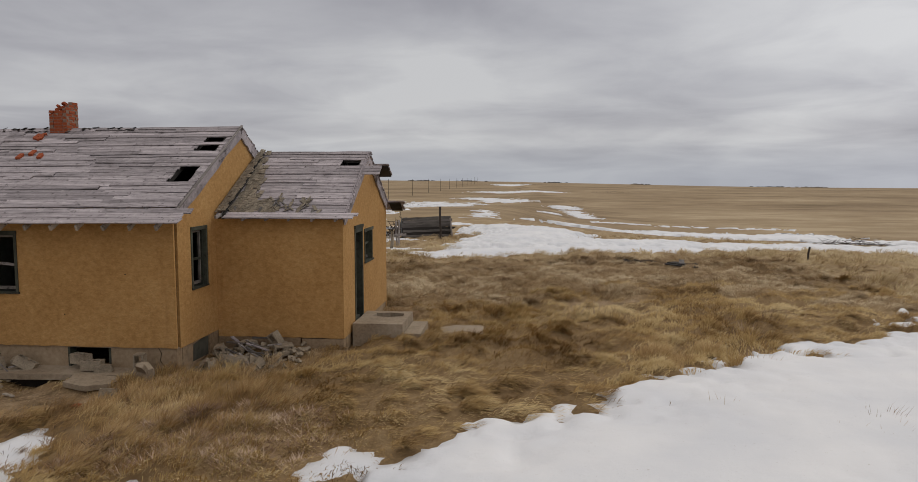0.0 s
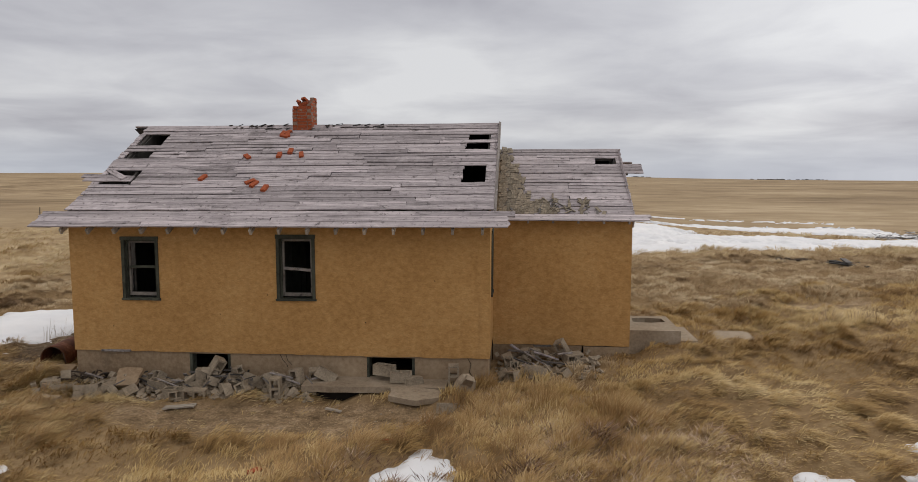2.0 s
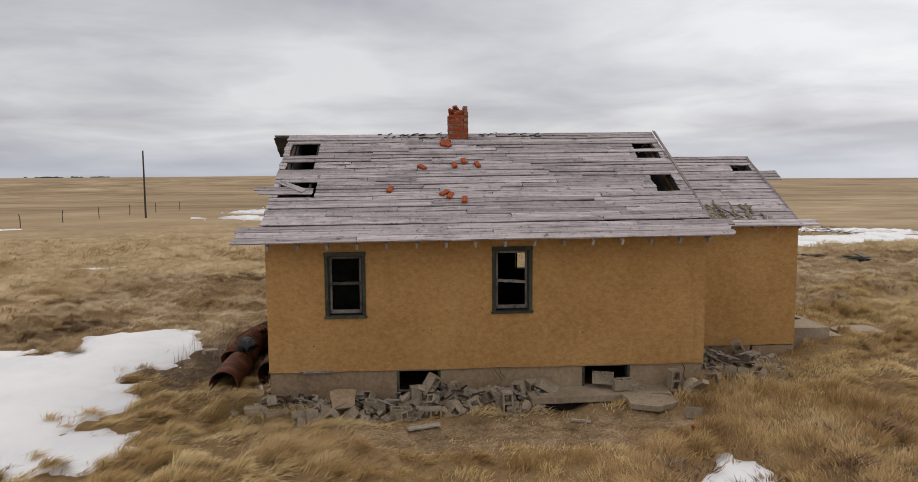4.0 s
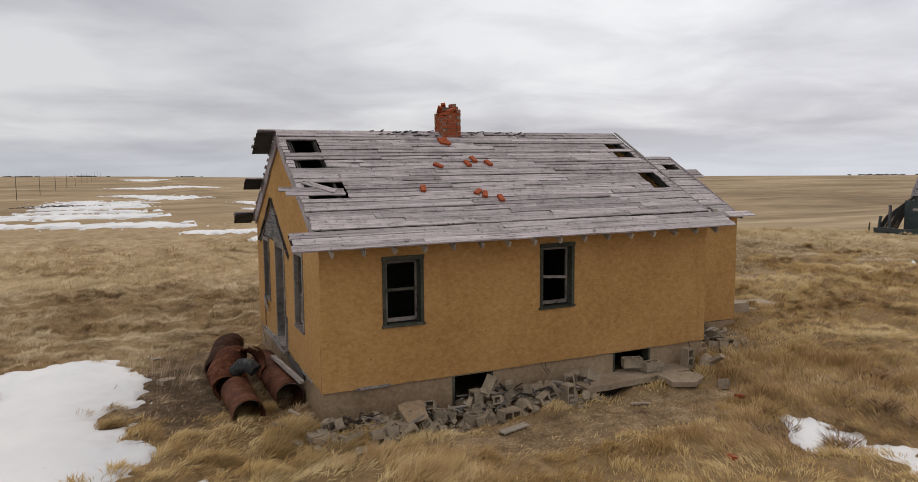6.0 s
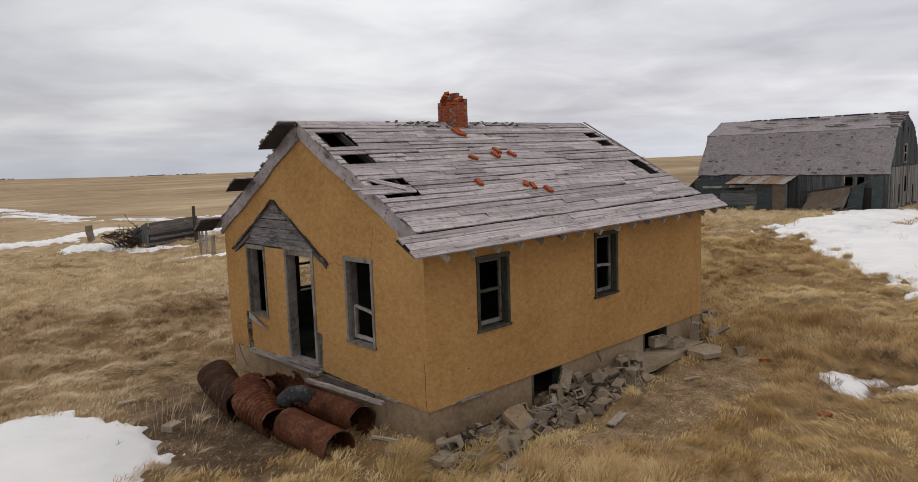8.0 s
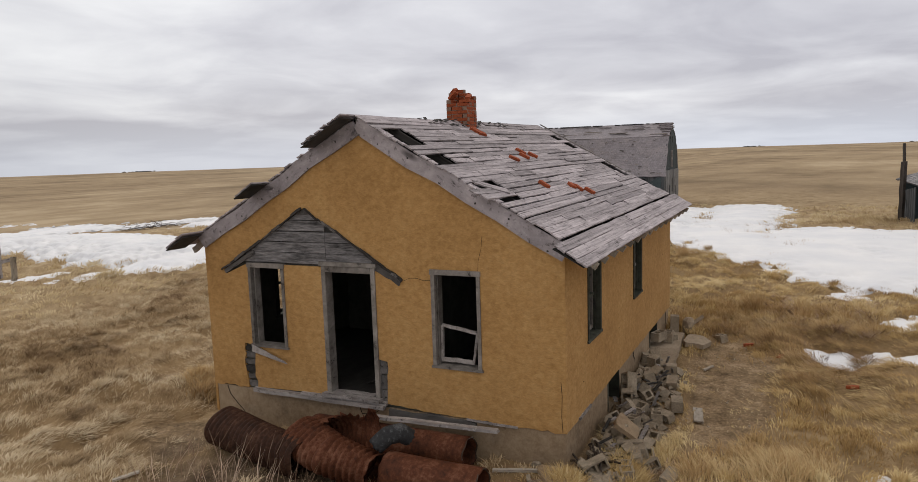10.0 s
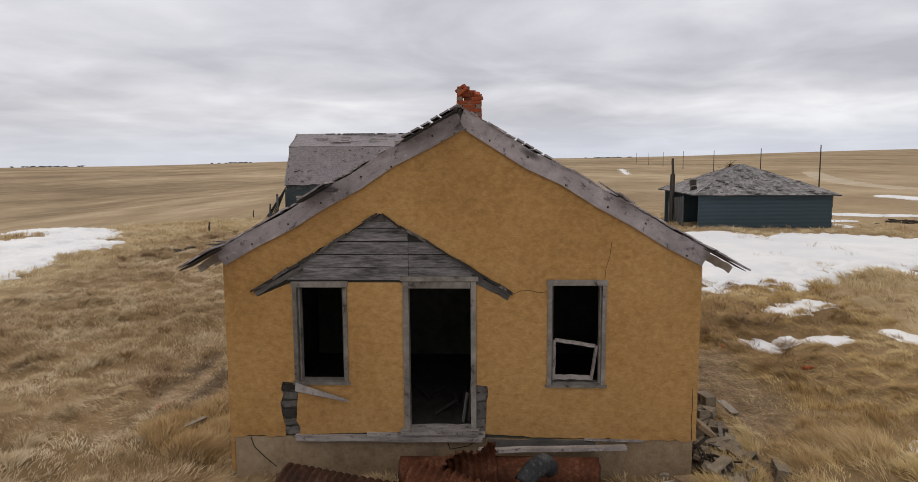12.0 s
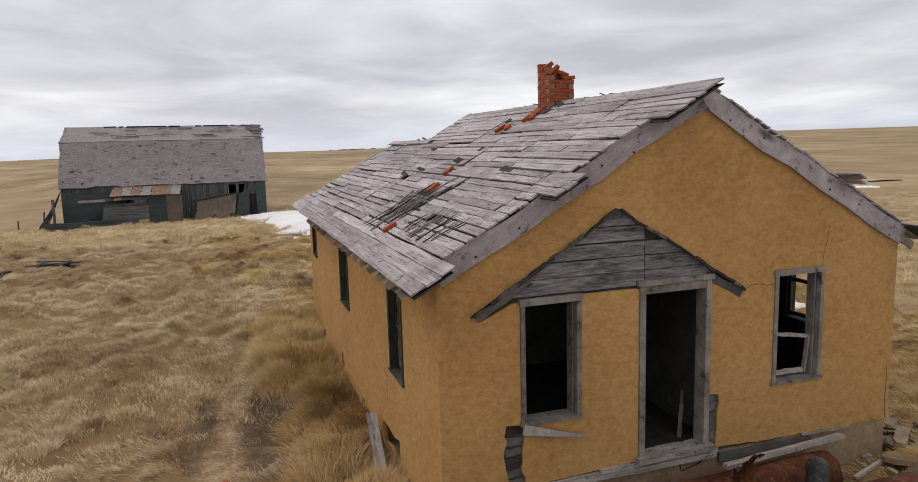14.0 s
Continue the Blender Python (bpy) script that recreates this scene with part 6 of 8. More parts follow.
def pipes():
    pipe("culvert_pipe", [(-15.60, 18.25, 0.53), (-15.80, 17.3, 0.50), (-16.0, 16.3, 0.46)], 0.30, RUST_DARK, "dark rusty corrugated culvert pipe lying on bare soil", 0.026, dents=0.06, seed=1)
    pipe("culvert_pipe", [(-15.74, 16.62, 0.66), (-15.93, 15.9, 0.58), (-15.93, 15.15, 0.44)], 0.30, RUST, "crumpled rusty corrugated pipe resting across the others", 0.032, dents=0.08, seed=2, squash=0.88)
    short = pipe("steel_pipe", [(-15.84, 15.02, 0.44), (-15.80, 13.62, 0.40)], 0.28, RUST, "short rusty steel pipe with a ragged open end", 0.0, dents=0.02, seed=3)
    lengthy = pipe("steel_pipe", [(-15.06, 16.8, 0.47), (-15.00, 14.15, 0.45)], 0.265, RUST, "long rusty steel pipe against the foundation", 0.0, dents=0.02, seed=4)
    # worn bright rims of the open ends
    for thing, y, x, z, r in ((short, 13.62, -15.80, 0.40, 0.272), (lengthy, 14.15, -15.0, 0.45, 0.257)):
        bm = bmesh.new()
        tube(bm, [(x + r * math.cos(k * 0.2), y + 0.012 * math.sin(5 * k), z + r * math.sin(k * 0.2)) for k in range(-3, 16)], 0.011, 6)
        part("rim", bm, GALV_RIM, thing, "pale worn rim of the pipe")
    pipe("stove_pipe", [(-15.82, 15.2, 0.76), (-15.72, 15.06, 0.90), (-15.60, 14.93, 0.92), (-15.50, 14.84, 0.82)], 0.125, GALV, "dented grey sheet-metal elbow on the rusty pipes", 0.0, dents=0.05, seed=5)


def torn_sheet():
    """A flap of corrugated culvert torn open and bent upwards."""
    r = random.Random(12)
    a, b = Vector((-15.52, 16.45, 0.55)), Vector((-15.55, 15.52, 0.62))
    d = (b - a).normalized()
    side = Vector((0, 0, 1)).cross(d).normalized()
    up = d.cross(side)
    bm = bmesh.new()
    skins = []
    for inner in (0, 1):
        grid = []
        for i in range(49):
            u = i / 48
            row = []
            for j in range(13):
                t = radians(-35 + 165 * j / 12 * (0.75 + 0.25 * math.sin(5 * u + 1)))
                rad = 0.27 + 0.27 * u * max(0.0, math.sin(t)) + 0.022 * math.sin(2 * math.pi * u * 11) - 0.012 * inner
                p = a.lerp(b, u) + side * math.cos(t) * rad + up * math.sin(t) * rad
                if j in (0, 12) or i in (0, 48):
                    p += d * r.uniform(-0.03, 0.03) + up * r.uniform(-0.03, 0.03) * (inner == 0)
                row.append(bm.verts.new(p))
            grid.append(row)
        for i in range(48):
            for j in range(12):
                bm.faces.new((grid[i][j], grid[i + 1][j], grid[i + 1][j + 1], grid[i][j + 1]))
        skins.append(grid)
    rim = [(i, 0) for i in range(49)] + [(48, j) for j in range(1, 13)] + [(i, 12) for i in range(47, -1, -1)] + [(0, j) for j in range(11, 0, -1)]
    for p, q in zip(rim, rim[1:] + rim[:1]):
        bm.faces.new((skins[0][p[0]][p[1]], skins[0][q[0]][q[1]], skins[1][q[0]][q[1]], skins[1][p[0]][p[1]]))
    tagged(part("torn_sheet", bm, RUST, smooth=True), "torn flap of rusty corrugated steel bent over the pipes", "sheet metal")


def loose_boards():
    rnd = random.Random(31)
    def lay(a, b, w, th, mat, label, turn=0.0, name="loose_board"):
        a = (a[0], a[1], gz(a[0], a[1]) + a[2])
        b = (b[0], b[1], gz(b[0], b[1]) + b[2])
        tagged(board(name, a, b, w, th, mat, None, turn, rnd=rnd), label, "board", "loose boards")
    lay((-15.02, 15.75, 0.62), (-14.86, 13.75, 0.48), 0.09, 0.05, TRIM_WOOD, "grey board along the foundation above a pipe")
    lay((-15.1, 13.75, 0.05), (-14.9, 13.0, 0.06), 0.05, 0.04, PALE_BOARD, "weathered batten on the ground by the corner")
    lay((-12.7, 20.45, 0.05), (-13.45, 20.62, 0.04), 0.11, 0.03, PALE_BOARD, "pale weathered board lying in grass")
    lay((-11.5, 19.36, 0.42), (-13.8, 19.62, 0.07), 0.15, 0.035, TRIM_WOOD, "grey plank leaning along the wall")
    lay((-12.15, 11.30, 0.06), (-11.62, 11.38, 0.06), 0.15, 0.022, PALE_BOARD, "short pale board on trampled soil")
    lay((-9.35, 11.5, 0.05), (-9.05, 11.35, 0.04), 0.05, 0.03, PALE_BOARD, "splinter of wood on soil")
    lay((-17.3, 18.7, 0.06), (-17.05, 18.45, 0.06), 0.06, 0.03, PALE_BOARD, "pale splinter of board on soil")
    for i in range(14):
        x, y = rnd.uniform(-6.4, -5.2), rnd.uniform(13.4, 14.25)
        a = rnd.uniform(-0.5, 0.4)
        l = rnd.uniform(0.25, 0.6)
        z = 0.12 + 0.16 * (y - 13.2)
        lay((x, y, z + rnd.uniform(0, 0.08)), (x + l * math.cos(a), y + l * math.sin(a), max(0.04, z - rnd.uniform(0, 0.2))), rnd.uniform(0.04, 0.1), 0.022, rnd.choice((TRIM_WOOD, PLANK_WOOD, ROOF_WOOD)), "splintered grey board in the heap below the wing")
    for i in range(38):
        x, y = rnd.uniform(-14.2, -9.8), rnd.uniform(11.9, 12.65)
        a = rnd.uniform(0, 3.1)
        l = rnd.uniform(0.2, 0.55)
        lay((x, y, 0.2 + rnd.uniform(0, 0.15)), (x + l * math.cos(a), y + l * math.sin(a) * 0.5, 0.08 + rnd.uniform(0, 0.2)), rnd.uniform(0.03, 0.07), 0.018, rnd.choice((TRIM_WOOD, PLANK_WOOD, DARK_WOOD)), "splintered lath among the concrete rubble")


def crumbs():
    """Small broken bits that nobody would count, strewn round the foundation and on the soil."""
    rnd = random.Random(91)
    def strew(name, n, area, size, mat, label, category, keep=None, up=None):
        bm = bmesh.new()
        for _ in range(n):
            x, y = rnd.uniform(area[0], area[2]), rnd.uniform(area[1], area[3])
            if keep and not keep(x, y):
                continue
            k = size * rnd.uniform(0.4, 1.0) ** 1.5
            z = gz(x, y) + 0.15 * k + (up(x, y) if up else 0.0)
            box(bm, (-k, -0.75 * k, -0.5 * k), (k, 0.75 * k, 0.5 * k), pose(x, y, z, rnd.uniform(-40, 40), rnd.uniform(-40, 40), rnd.uniform(0, 180)), 0.28 * k, rnd)
        tagged(part(name, bm, mat), label, category, kind="stuff")
    strew("concrete_crumbs", 420, (-15.0, 11.75, -9.7, 12.6), 0.075, BLOCK, "broken crumbs of concrete among the tumbled blocks", "rubble", up=lambda x, y: 0.14 * float(smooth(11.8, 12.5, y)))
    strew("concrete_crumbs", 160, (-6.5, 13.0, -4.4, 14.3), 0.075, BLOCK, "broken crumbs of concrete below the wing", "rubble", up=lambda x, y: 0.1 * float(smooth(13.1, 14.2, y)))
    strew("pebbles", 900, (-18.4, 9.4, -6.0, 22.6), 0.022, PALE_CONCRETE, "pale pebbles and chips on the trampled soil", "pebbles", keep=lambda x, y: float(bare(np.array(x), np.array(y))) > 0.5)


fallen_bricks()
rubble()
crumbs()
concrete_work()
pipes()
torn_sheet()
loose_boards()

# ---------------------------------------------------------------- barn, garage and the ruined shed


def slope_sheet(name, corners, mat, parent, thick=0.08, cuts=14, sag=0.08, seed=0, label=""):
    """A roof slope from four corners (eave left, eave right, ridge right, ridge left), sagging and uneven."""
    r = random.Random(seed)
    a, b, c, d = [Vector(p) for p in corners]
    bm = bmesh.new()
    lay = bm.loops.layers.uv.verify()
    rows = 8
    n = (b - a).cross(d - a).normalized()
    grid = []
    for j in range(rows + 1):
        v = j / rows
        line = []
        for i in range(cuts + 1):
            u = i / cuts
            p = a.lerp(b, u).lerp(d.lerp(c, u), v)
            p += n * (-sag * math.sin(math.pi * u) * math.sin(math.pi * v) + r.uniform(-0.02, 0.02))
            if j == 0 or i in (0, cuts):
                p += (a - d).normalized() * r.uniform(-0.06, 0.06) * (j == 0) + (b - a).normalized() * r.uniform(-0.05, 0.05) * (i in (0, cuts))
            line.append((p, u * (b - a).length, v * (d - a).length))
        grid.append(line)
    for side in (0, 1):
        vs = [[bm.verts.new(p - n * thick * side) for p, _, _ in line] for line in grid]
        for j in range(rows):
            for i in range(cuts):
                f = bm.faces.new((vs[j][i], vs[j][i + 1], vs[j + 1][i + 1], vs[j + 1][i]))
                for lp, (jj, ii) in zip(f.loops, ((j, i), (j, i + 1), (j + 1, i + 1), (j + 1, i))):
                    lp[lay].uv = grid[jj][ii][1:]
        if side == 0:
            front = vs
    rim = [(0, i) for i in range(cuts + 1)] + [(j, cuts) for j in range(1, rows + 1)] + [(rows, i) for i in range(cuts - 1, -1, -1)] + [(j, 0) for j in range(rows - 1, 0, -1)]
    for p, q in zip(rim, rim[1:] + rim[:1]):
        bm.faces.new((front[p[0]][p[1]], front[q[0]][q[1]], vs[q[0]][q[1]], vs[p[0]][p[1]]))
    return part(name, bm, mat, parent, label)


def plank_wall(parent, a, b, z0, top, width, mat, rnd, name="wall_board", skip=(), thick=0.03, drop=0.0):
    """Upright boards from a to b; top(u) gives the height at fraction u; skip: fractions left open."""
    a, b = Vector((*a, 0)), Vector((*b, 0))
    n = int((b - a).length / width)
    for i in range(n):
        u = (i + 0.5) / n
        lo = z0 + rnd.uniform(0, drop)
        hi = top(u) - rnd.uniform(0, 0.02)
        gone = False
        for u0, u1, h0, h1 in skip:
            if u0 < u < u1:
                if h0 <= lo and h1 >= hi:
                    gone = True
                elif h0 <= lo:
                    lo = h1
                else:
                    p = a.lerp(b, u)
                    board(name, (p.x, p.y, h1), (p.x + 0.001, p.y, hi), width - 0.012, thick, mat, parent, math.atan2((b - a).y, (b - a).x) + math.pi / 2, rnd=rnd)
                    hi = h0
        if gone or hi - lo < 0.05:
            continue
        p = a.lerp(b, u)
        ob = board(name, (p.x, p.y, lo), (p.x + rnd.uniform(-0.01, 0.01), p.y, hi), width - rnd.uniform(0.004, 0.03), thick, mat, parent, rnd=rnd)
        d = (b - a).normalized()
        up = Vector((0, 0, 1))
        ob.matrix_basis = Matrix.Translation((p.x, p.y, (lo + hi) / 2)) @ Matrix((up, d, up.cross(d))).transposed().to_4x4() @ Matrix.Diagonal((hi - lo, width - rnd.uniform(0.004, 0.03), thick, 1))


BARN_TEAL = wood("grey_green_barn_board", (0.032, 0.042, 0.045), (0.105, 0.125, 0.13), 3.0, 3.0)
BARN_PANEL = mottled("dull_teal_panel", [(0.35, (0.035, 0.046, 0.05)), (0.65, (0.075, 0.095, 0.10))], 0.8, 6.0, 0.3, 0.01, stretch=(1, 1, 3))
BRIGHT_METAL = rust_material("weathered_sheet_metal", (0.16, 0.13, 0.115), (0.31, 0.30, 0.295), (0.44, 0.44, 0.44))
FADED_SHEET = rust_material("faded_brown_sheet", (0.10, 0.078, 0.06), (0.17, 0.135, 0.105), (0.24, 0.205, 0.17))
SILVER_BOARD = wood("bleached_barn_board", (0.10, 0.10, 0.10), (0.34, 0.335, 0.33), 3.0, 3.0)
BARN_BOARD = wood("silvered_barn_board", (0.06, 0.066, 0.072), (0.17, 0.178, 0.186), 3.0, 3.0)


def barn():
    rnd = random.Random(77)
    y0, y1 = 18.35, 31.5
    xw, xm, xe = 30.85, 34.75, 38.65
    ze, zk, zr = 2.72, 5.65, 6.75
    kw = xw + 1.55
    top = empty("barn", (xm, 25.0, 0.1), "derelict grey gambrel barn with a sagging shingle roof", "barn")
    slope_sheet("roof_slope", [(xw - 0.15, y1 + 0.15, ze - 0.12), (xw - 0.15, y0 - 0.15, ze - 0.12), (kw, y0 - 0.12, zk), (kw, y1 + 0.12, zk)], BARN_SHINGLE, top, 0.1, 24, 0.12, 1, "weathered purple-grey shingle roof")
    slope_sheet("roof_slope", [(kw, y1 + 0.12, zk + 0.02), (kw, y0 - 0.12, zk + 0.02), (xm, y0 - 0.1, zr), (xm, y1 + 0.1, zr)], BARN_SHINGLE, top, 0.1, 24, 0.05, 2, "patchy upper slope with boards showing")
    kx = 2 * xm - kw
    slope_sheet("roof_slope", [(kx, y0, zk), (kx, y1, zk), (xm, y1, zr), (xm, y0, zr)], BARN_SHINGLE, top, 0.1, 10, 0.05, 3)
    slope_sheet("roof_slope", [(xe, y0, ze), (xe, y1, ze), (kx, y1, zk), (kx, y0, zk)], BARN_SHINGLE, top, 0.1, 10, 0.05, 4)
    # stripped boards near the ridge
    for i in range(34):
        y = rnd.uniform(y0, y1 - 2.5)
        u = rnd.uniform(0.12, 0.95)
        x, z = kw + (xm - kw) * u, zk + (zr - zk) * u + 0.05
        board("roof_board", (x, y, z), (x, min(y + rnd.uniform(0.4, 1.6), y1), z + rnd.uniform(-0.02, 0.03)), rnd.uniform(0.03, 0.08), 0.02, rnd.choice((ROOF_WOOD, TRIM_WOOD, SHINGLE_WOOD, PLANK_WOOD)), top, 0.4, rnd=rnd)
    for i in range(16):
        y = y0 - 0.25 + rnd.uniform(-0.1, 0.3)
        u = rnd.uniform(0.0, 1.0)
        board("roof_board", (kw + (xm - kw) * u, y, zk + (zr - zk) * u + 0.04), (kw + (xm - kw) * u, y + rnd.uniform(0.4, 1.2), zk + (zr - zk) * u + 0.06), 0.14, 0.03, ROOF_WOOD, top, 0.4, rnd=rnd)
    for i in range(120):
        y, u = rnd.uniform(y0 + 0.1, y1 - 0.1), rnd.random()
        x, z = xw - 0.15 + (kw - xw + 0.15) * u - 0.03, ze - 0.12 + (zk - ze + 0.12) * u + 0.03
        a = rnd.gauss(0, 0.5)
        l = rnd.uniform(0.12, 0.4)
        c, e = math.cos(a) * l, math.sin(a) * l * 0.5
        board("shingle", (x, y, z), (x + 0.58 * e - 0.03 * rnd.random(), y + c, z + e), rnd.uniform(0.012, 0.025), rnd.uniform(0.03, 0.09), rnd.choice((ROOF_WOOD, TRIM_WOOD, PLANK_WOOD, ROOF_WOOD)), top, rnd=rnd)

    def gable(u):
        x = xw + (xe - xw) * u
        d = min(x - xw, xe - x)
        return ze + (zk - ze) * d / 1.55 if d < 1.55 else zk + (zr - zk) * (d - 1.55) / (xm - kw)
    plank_wall(top, (xw, y0), (xe, y0), 2.75, gable, 0.22, BARN_TEAL, rnd, skip=((0.44, 0.53, 3.3, 4.5), (0.40, 0.43, 5.4, 6.0), (0.55, 0.57, 5.2, 5.7)), drop=0.35)
    plank_wall(top, (xw, y0 - 0.03), (xe, y0 - 0.03), 0.0, lambda u: min(gable(u), 3.0), 0.17, SILVER_BOARD, rnd, skip=((0.05, 0.07, 0.0, 9.0), (0.10, 0.14, 0.6, 1.5), (0.17, 0.19, 0.0, 9.0), (0.235, 0.255, 0.0, 9.0), (0.30, 0.36, 0.5, 1.8), (0.42, 0.44, 0.0, 9.0), (0.48, 0.55, 1.2, 2.3), (0.58, 0.60, 0.0, 9.0), (0.62, 0.645, 0.0, 9.0), (0.70, 0.72, 0.0, 9.0), (0.75, 0.8, 0.3, 1.6), (0.88, 0.90, 0.0, 9.0)), drop=0.4)
    # Dark sheet added behind the gappy boards so the gaps read black.
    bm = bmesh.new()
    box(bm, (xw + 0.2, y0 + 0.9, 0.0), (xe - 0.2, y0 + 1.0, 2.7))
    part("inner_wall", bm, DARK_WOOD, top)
    plank_wall(top, (xw, y1), (xe, y1), 0.0, gable, 0.3, BARN_BOARD, rnd)
    plank_wall(top, (xw, y0), (xw, y1), 0.0, lambda u: ze, 0.2, BARN_BOARD, rnd, skip=((0.10, 0.14, 1.75, 2.4), (0.16, 0.20, 1.75, 2.4)))
    plank_wall(top, (xe, y0), (xe, y1), 0.0, lambda u: ze, 0.6, BARN_BOARD, rnd)
    # lean-to shed along the west wall
    xs, zs = 28.55, 2.05
    for k in range(7):
        ya, yb = 28.3 - 0.615 * k, 28.3 - 0.615 * (k + 1) + 0.01
        dz = 0.006 * (k % 2)
        slope_sheet("lean_to_roof", [(xs - 0.25, ya, zs + dz), (xs - 0.25, yb, zs + dz), (xw - 0.02, yb, 2.55 + dz), (xw - 0.02, ya, 2.55 + dz)], BRIGHT_METAL if k in (1, 3, 6) else METAL_ROOF, top, 0.02, 4, 0.02, 50 + k, "rusting sheet-metal lean-to roof panel" if k == 0 else "")
    for i in range(9):
        z = 0.15 + 0.2 * i
        hi = 28.9 - 0.04 * i
        board("wall_board", (xs, hi if i != 7 else 26.9, z + 0.1), (xs, 26.0 if i != 7 else 26.1, z + 0.1), 0.03, 0.19, BARN_BOARD, top, rnd=rnd)
    bm = bmesh.new()
    box(bm, (xs - 0.02, 24.9, 0.1), (xs + 0.04, 26.0, zs - 0.02))
    part("shed_door", bm, BARN_PANEL, top, "dull teal boarded door")
    bm = bmesh.new()
    box(bm, (xs - 0.03, 24.05, 0.1), (xs + 0.1, 24.9, zs - 0.02), None, 0.02)
    part("wall_patch", bm, FADED_SHEET, top)
    # Dark sheet added inside the lean-to to stand for its unlit depth.
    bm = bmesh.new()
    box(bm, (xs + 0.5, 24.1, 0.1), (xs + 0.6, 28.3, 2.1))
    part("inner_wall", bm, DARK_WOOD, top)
    # collapsed end of the lean-to
    bm = bmesh.new()
    box(bm, (29.6, 28.3, 0.0), (29.7, 31.3, 2.3))
    part("inner_wall", bm, BARN_PANEL, top)
    board("fallen_beam", (xs + 0.2, 30.2, 1.75), (xs, 27.6, 1.85), 0.1, 0.16, TRIM_WOOD, top, rnd=rnd)
    for i in range(13):
        x = xs - 0.1 + 0.19 * i
        board("wall_board", (x, 32.5 + rnd.uniform(-0.1, 0.1), 0.1), (x + 0.05, 31.7 - 0.02 * i, 1.35 + 0.1 * i), 0.22, 0.03, BARN_BOARD, top, rnd=rnd)
    board("wall_board", (xs - 0.2, 32.2, 0.1), (xs - 0.2, 32.1, 1.25), 0.3, 0.04, BARN_BOARD, top, rnd=rnd)
    for i in range(14):
        y = rnd.uniform(28.2, 30.2)
        board("fallen_board", (xs + rnd.uniform(0, 0.6), y, rnd.uniform(0.1, 0.6)), (xs + rnd.uniform(0, 0.6), y - rnd.uniform(0.5, 1.4), rnd.uniform(0.3, 1.2)), 0.14, 0.03, rnd.choice((BARN_BOARD, DARK_WOOD)), top, rnd=rnd)
    board("trough", (xs - 0.5, 32.2, 0.32), (xs - 0.45, 27.4, 0.30), 0.5, 0.35, BARN_TEAL, top, rnd=rnd)
    # fallen roof sheet and a leaning wall piece with its doorway at the south end of the west wall
    slope_sheet("slumped_metal", [(29.2, 23.2, 0.1), (29.3, 20.6, 0.15), (30.4, 20.3, 1.75), (30.5, 23.0, 1.35)], FADED_SHEET, top, 0.03, 16, 0.12, 9, "faded brown roof sheet slumped on the barn wall")
    board("fallen_beam", (29.9, 23.4, 1.35), (29.75, 20.2, 1.85), 0.1, 0.12, DARK_WOOD, top, rnd=rnd)
    panel = [(20.55, 0.1), (20.2, 1.75), (18.45, 2.62), (18.35, 0.1)]
    part("annex_wall", plate(panel, [[(19.55, 0.2), (19.5, 1.95), (19.05, 2.12), (19.0, 0.2)]], lambda u, w, d: (29.75 + 0.12 * w + d, u, w), 0.05), BARN_PANEL, top, "leaning dull teal wall piece with an empty doorway")
    # Dark sheet added behind the empty doorway so it looks unlit.
    bm = bmesh.new()
    box(bm, (30.2, 18.6, 0.0), (30.25, 20.4, 1.7))
    part("inner_wall", bm, DARK_WOOD, top)
    for i in range(9):
        y = rnd.uniform(20.4, 22.6)
        board("fallen_board", (29.0 + rnd.uniform(-0.3, 0.3), y, 0.15), (29.5 + rnd.uniform(-0.3, 0.3), y - rnd.uniform(0.3, 1.2), rnd.uniform(0.15, 0.6)), 0.12, 0.03, rnd.choice((BARN_BOARD, DARK_WOOD)), top, rnd=rnd)
    # window in the south gable
    for a, b in (((34.3, 3.25), (34.3, 4.5)), ((35.02, 3.25), (35.02, 4.5)), ((34.3, 4.5), (35.02, 4.5)), ((34.3, 3.25), (35.02, 3.25)), ((34.3, 3.9), (35.02, 3.9))):
        board("window_frame", (a[0], y0 - 0.03, a[1]), (b[0] + 0.001, y0 - 0.03, b[1]), 0.06, 0.1, TRIM_WOOD, top, rnd=rnd)
    # sawtooth remains along the ridge
    for i in range(22):
        y = y0 + 0.3 + (y1 - y0 - 3) * i / 21
        if rnd.random() < 0.75:
            board("ridge_cap", (xm - 0.06, y, zr - 0.005), (xm - 0.06, y + rnd.uniform(0.2, 0.7), zr), 0.2, 0.05, DARK_WOOD, top, rnd=rnd)
    for y in (24.0, 31.6):
        board("corner_post", (xs, y, 0.0), (xs, y, 2.0), 0.14, 0.14, BARN_BOARD, top, rnd=rnd)


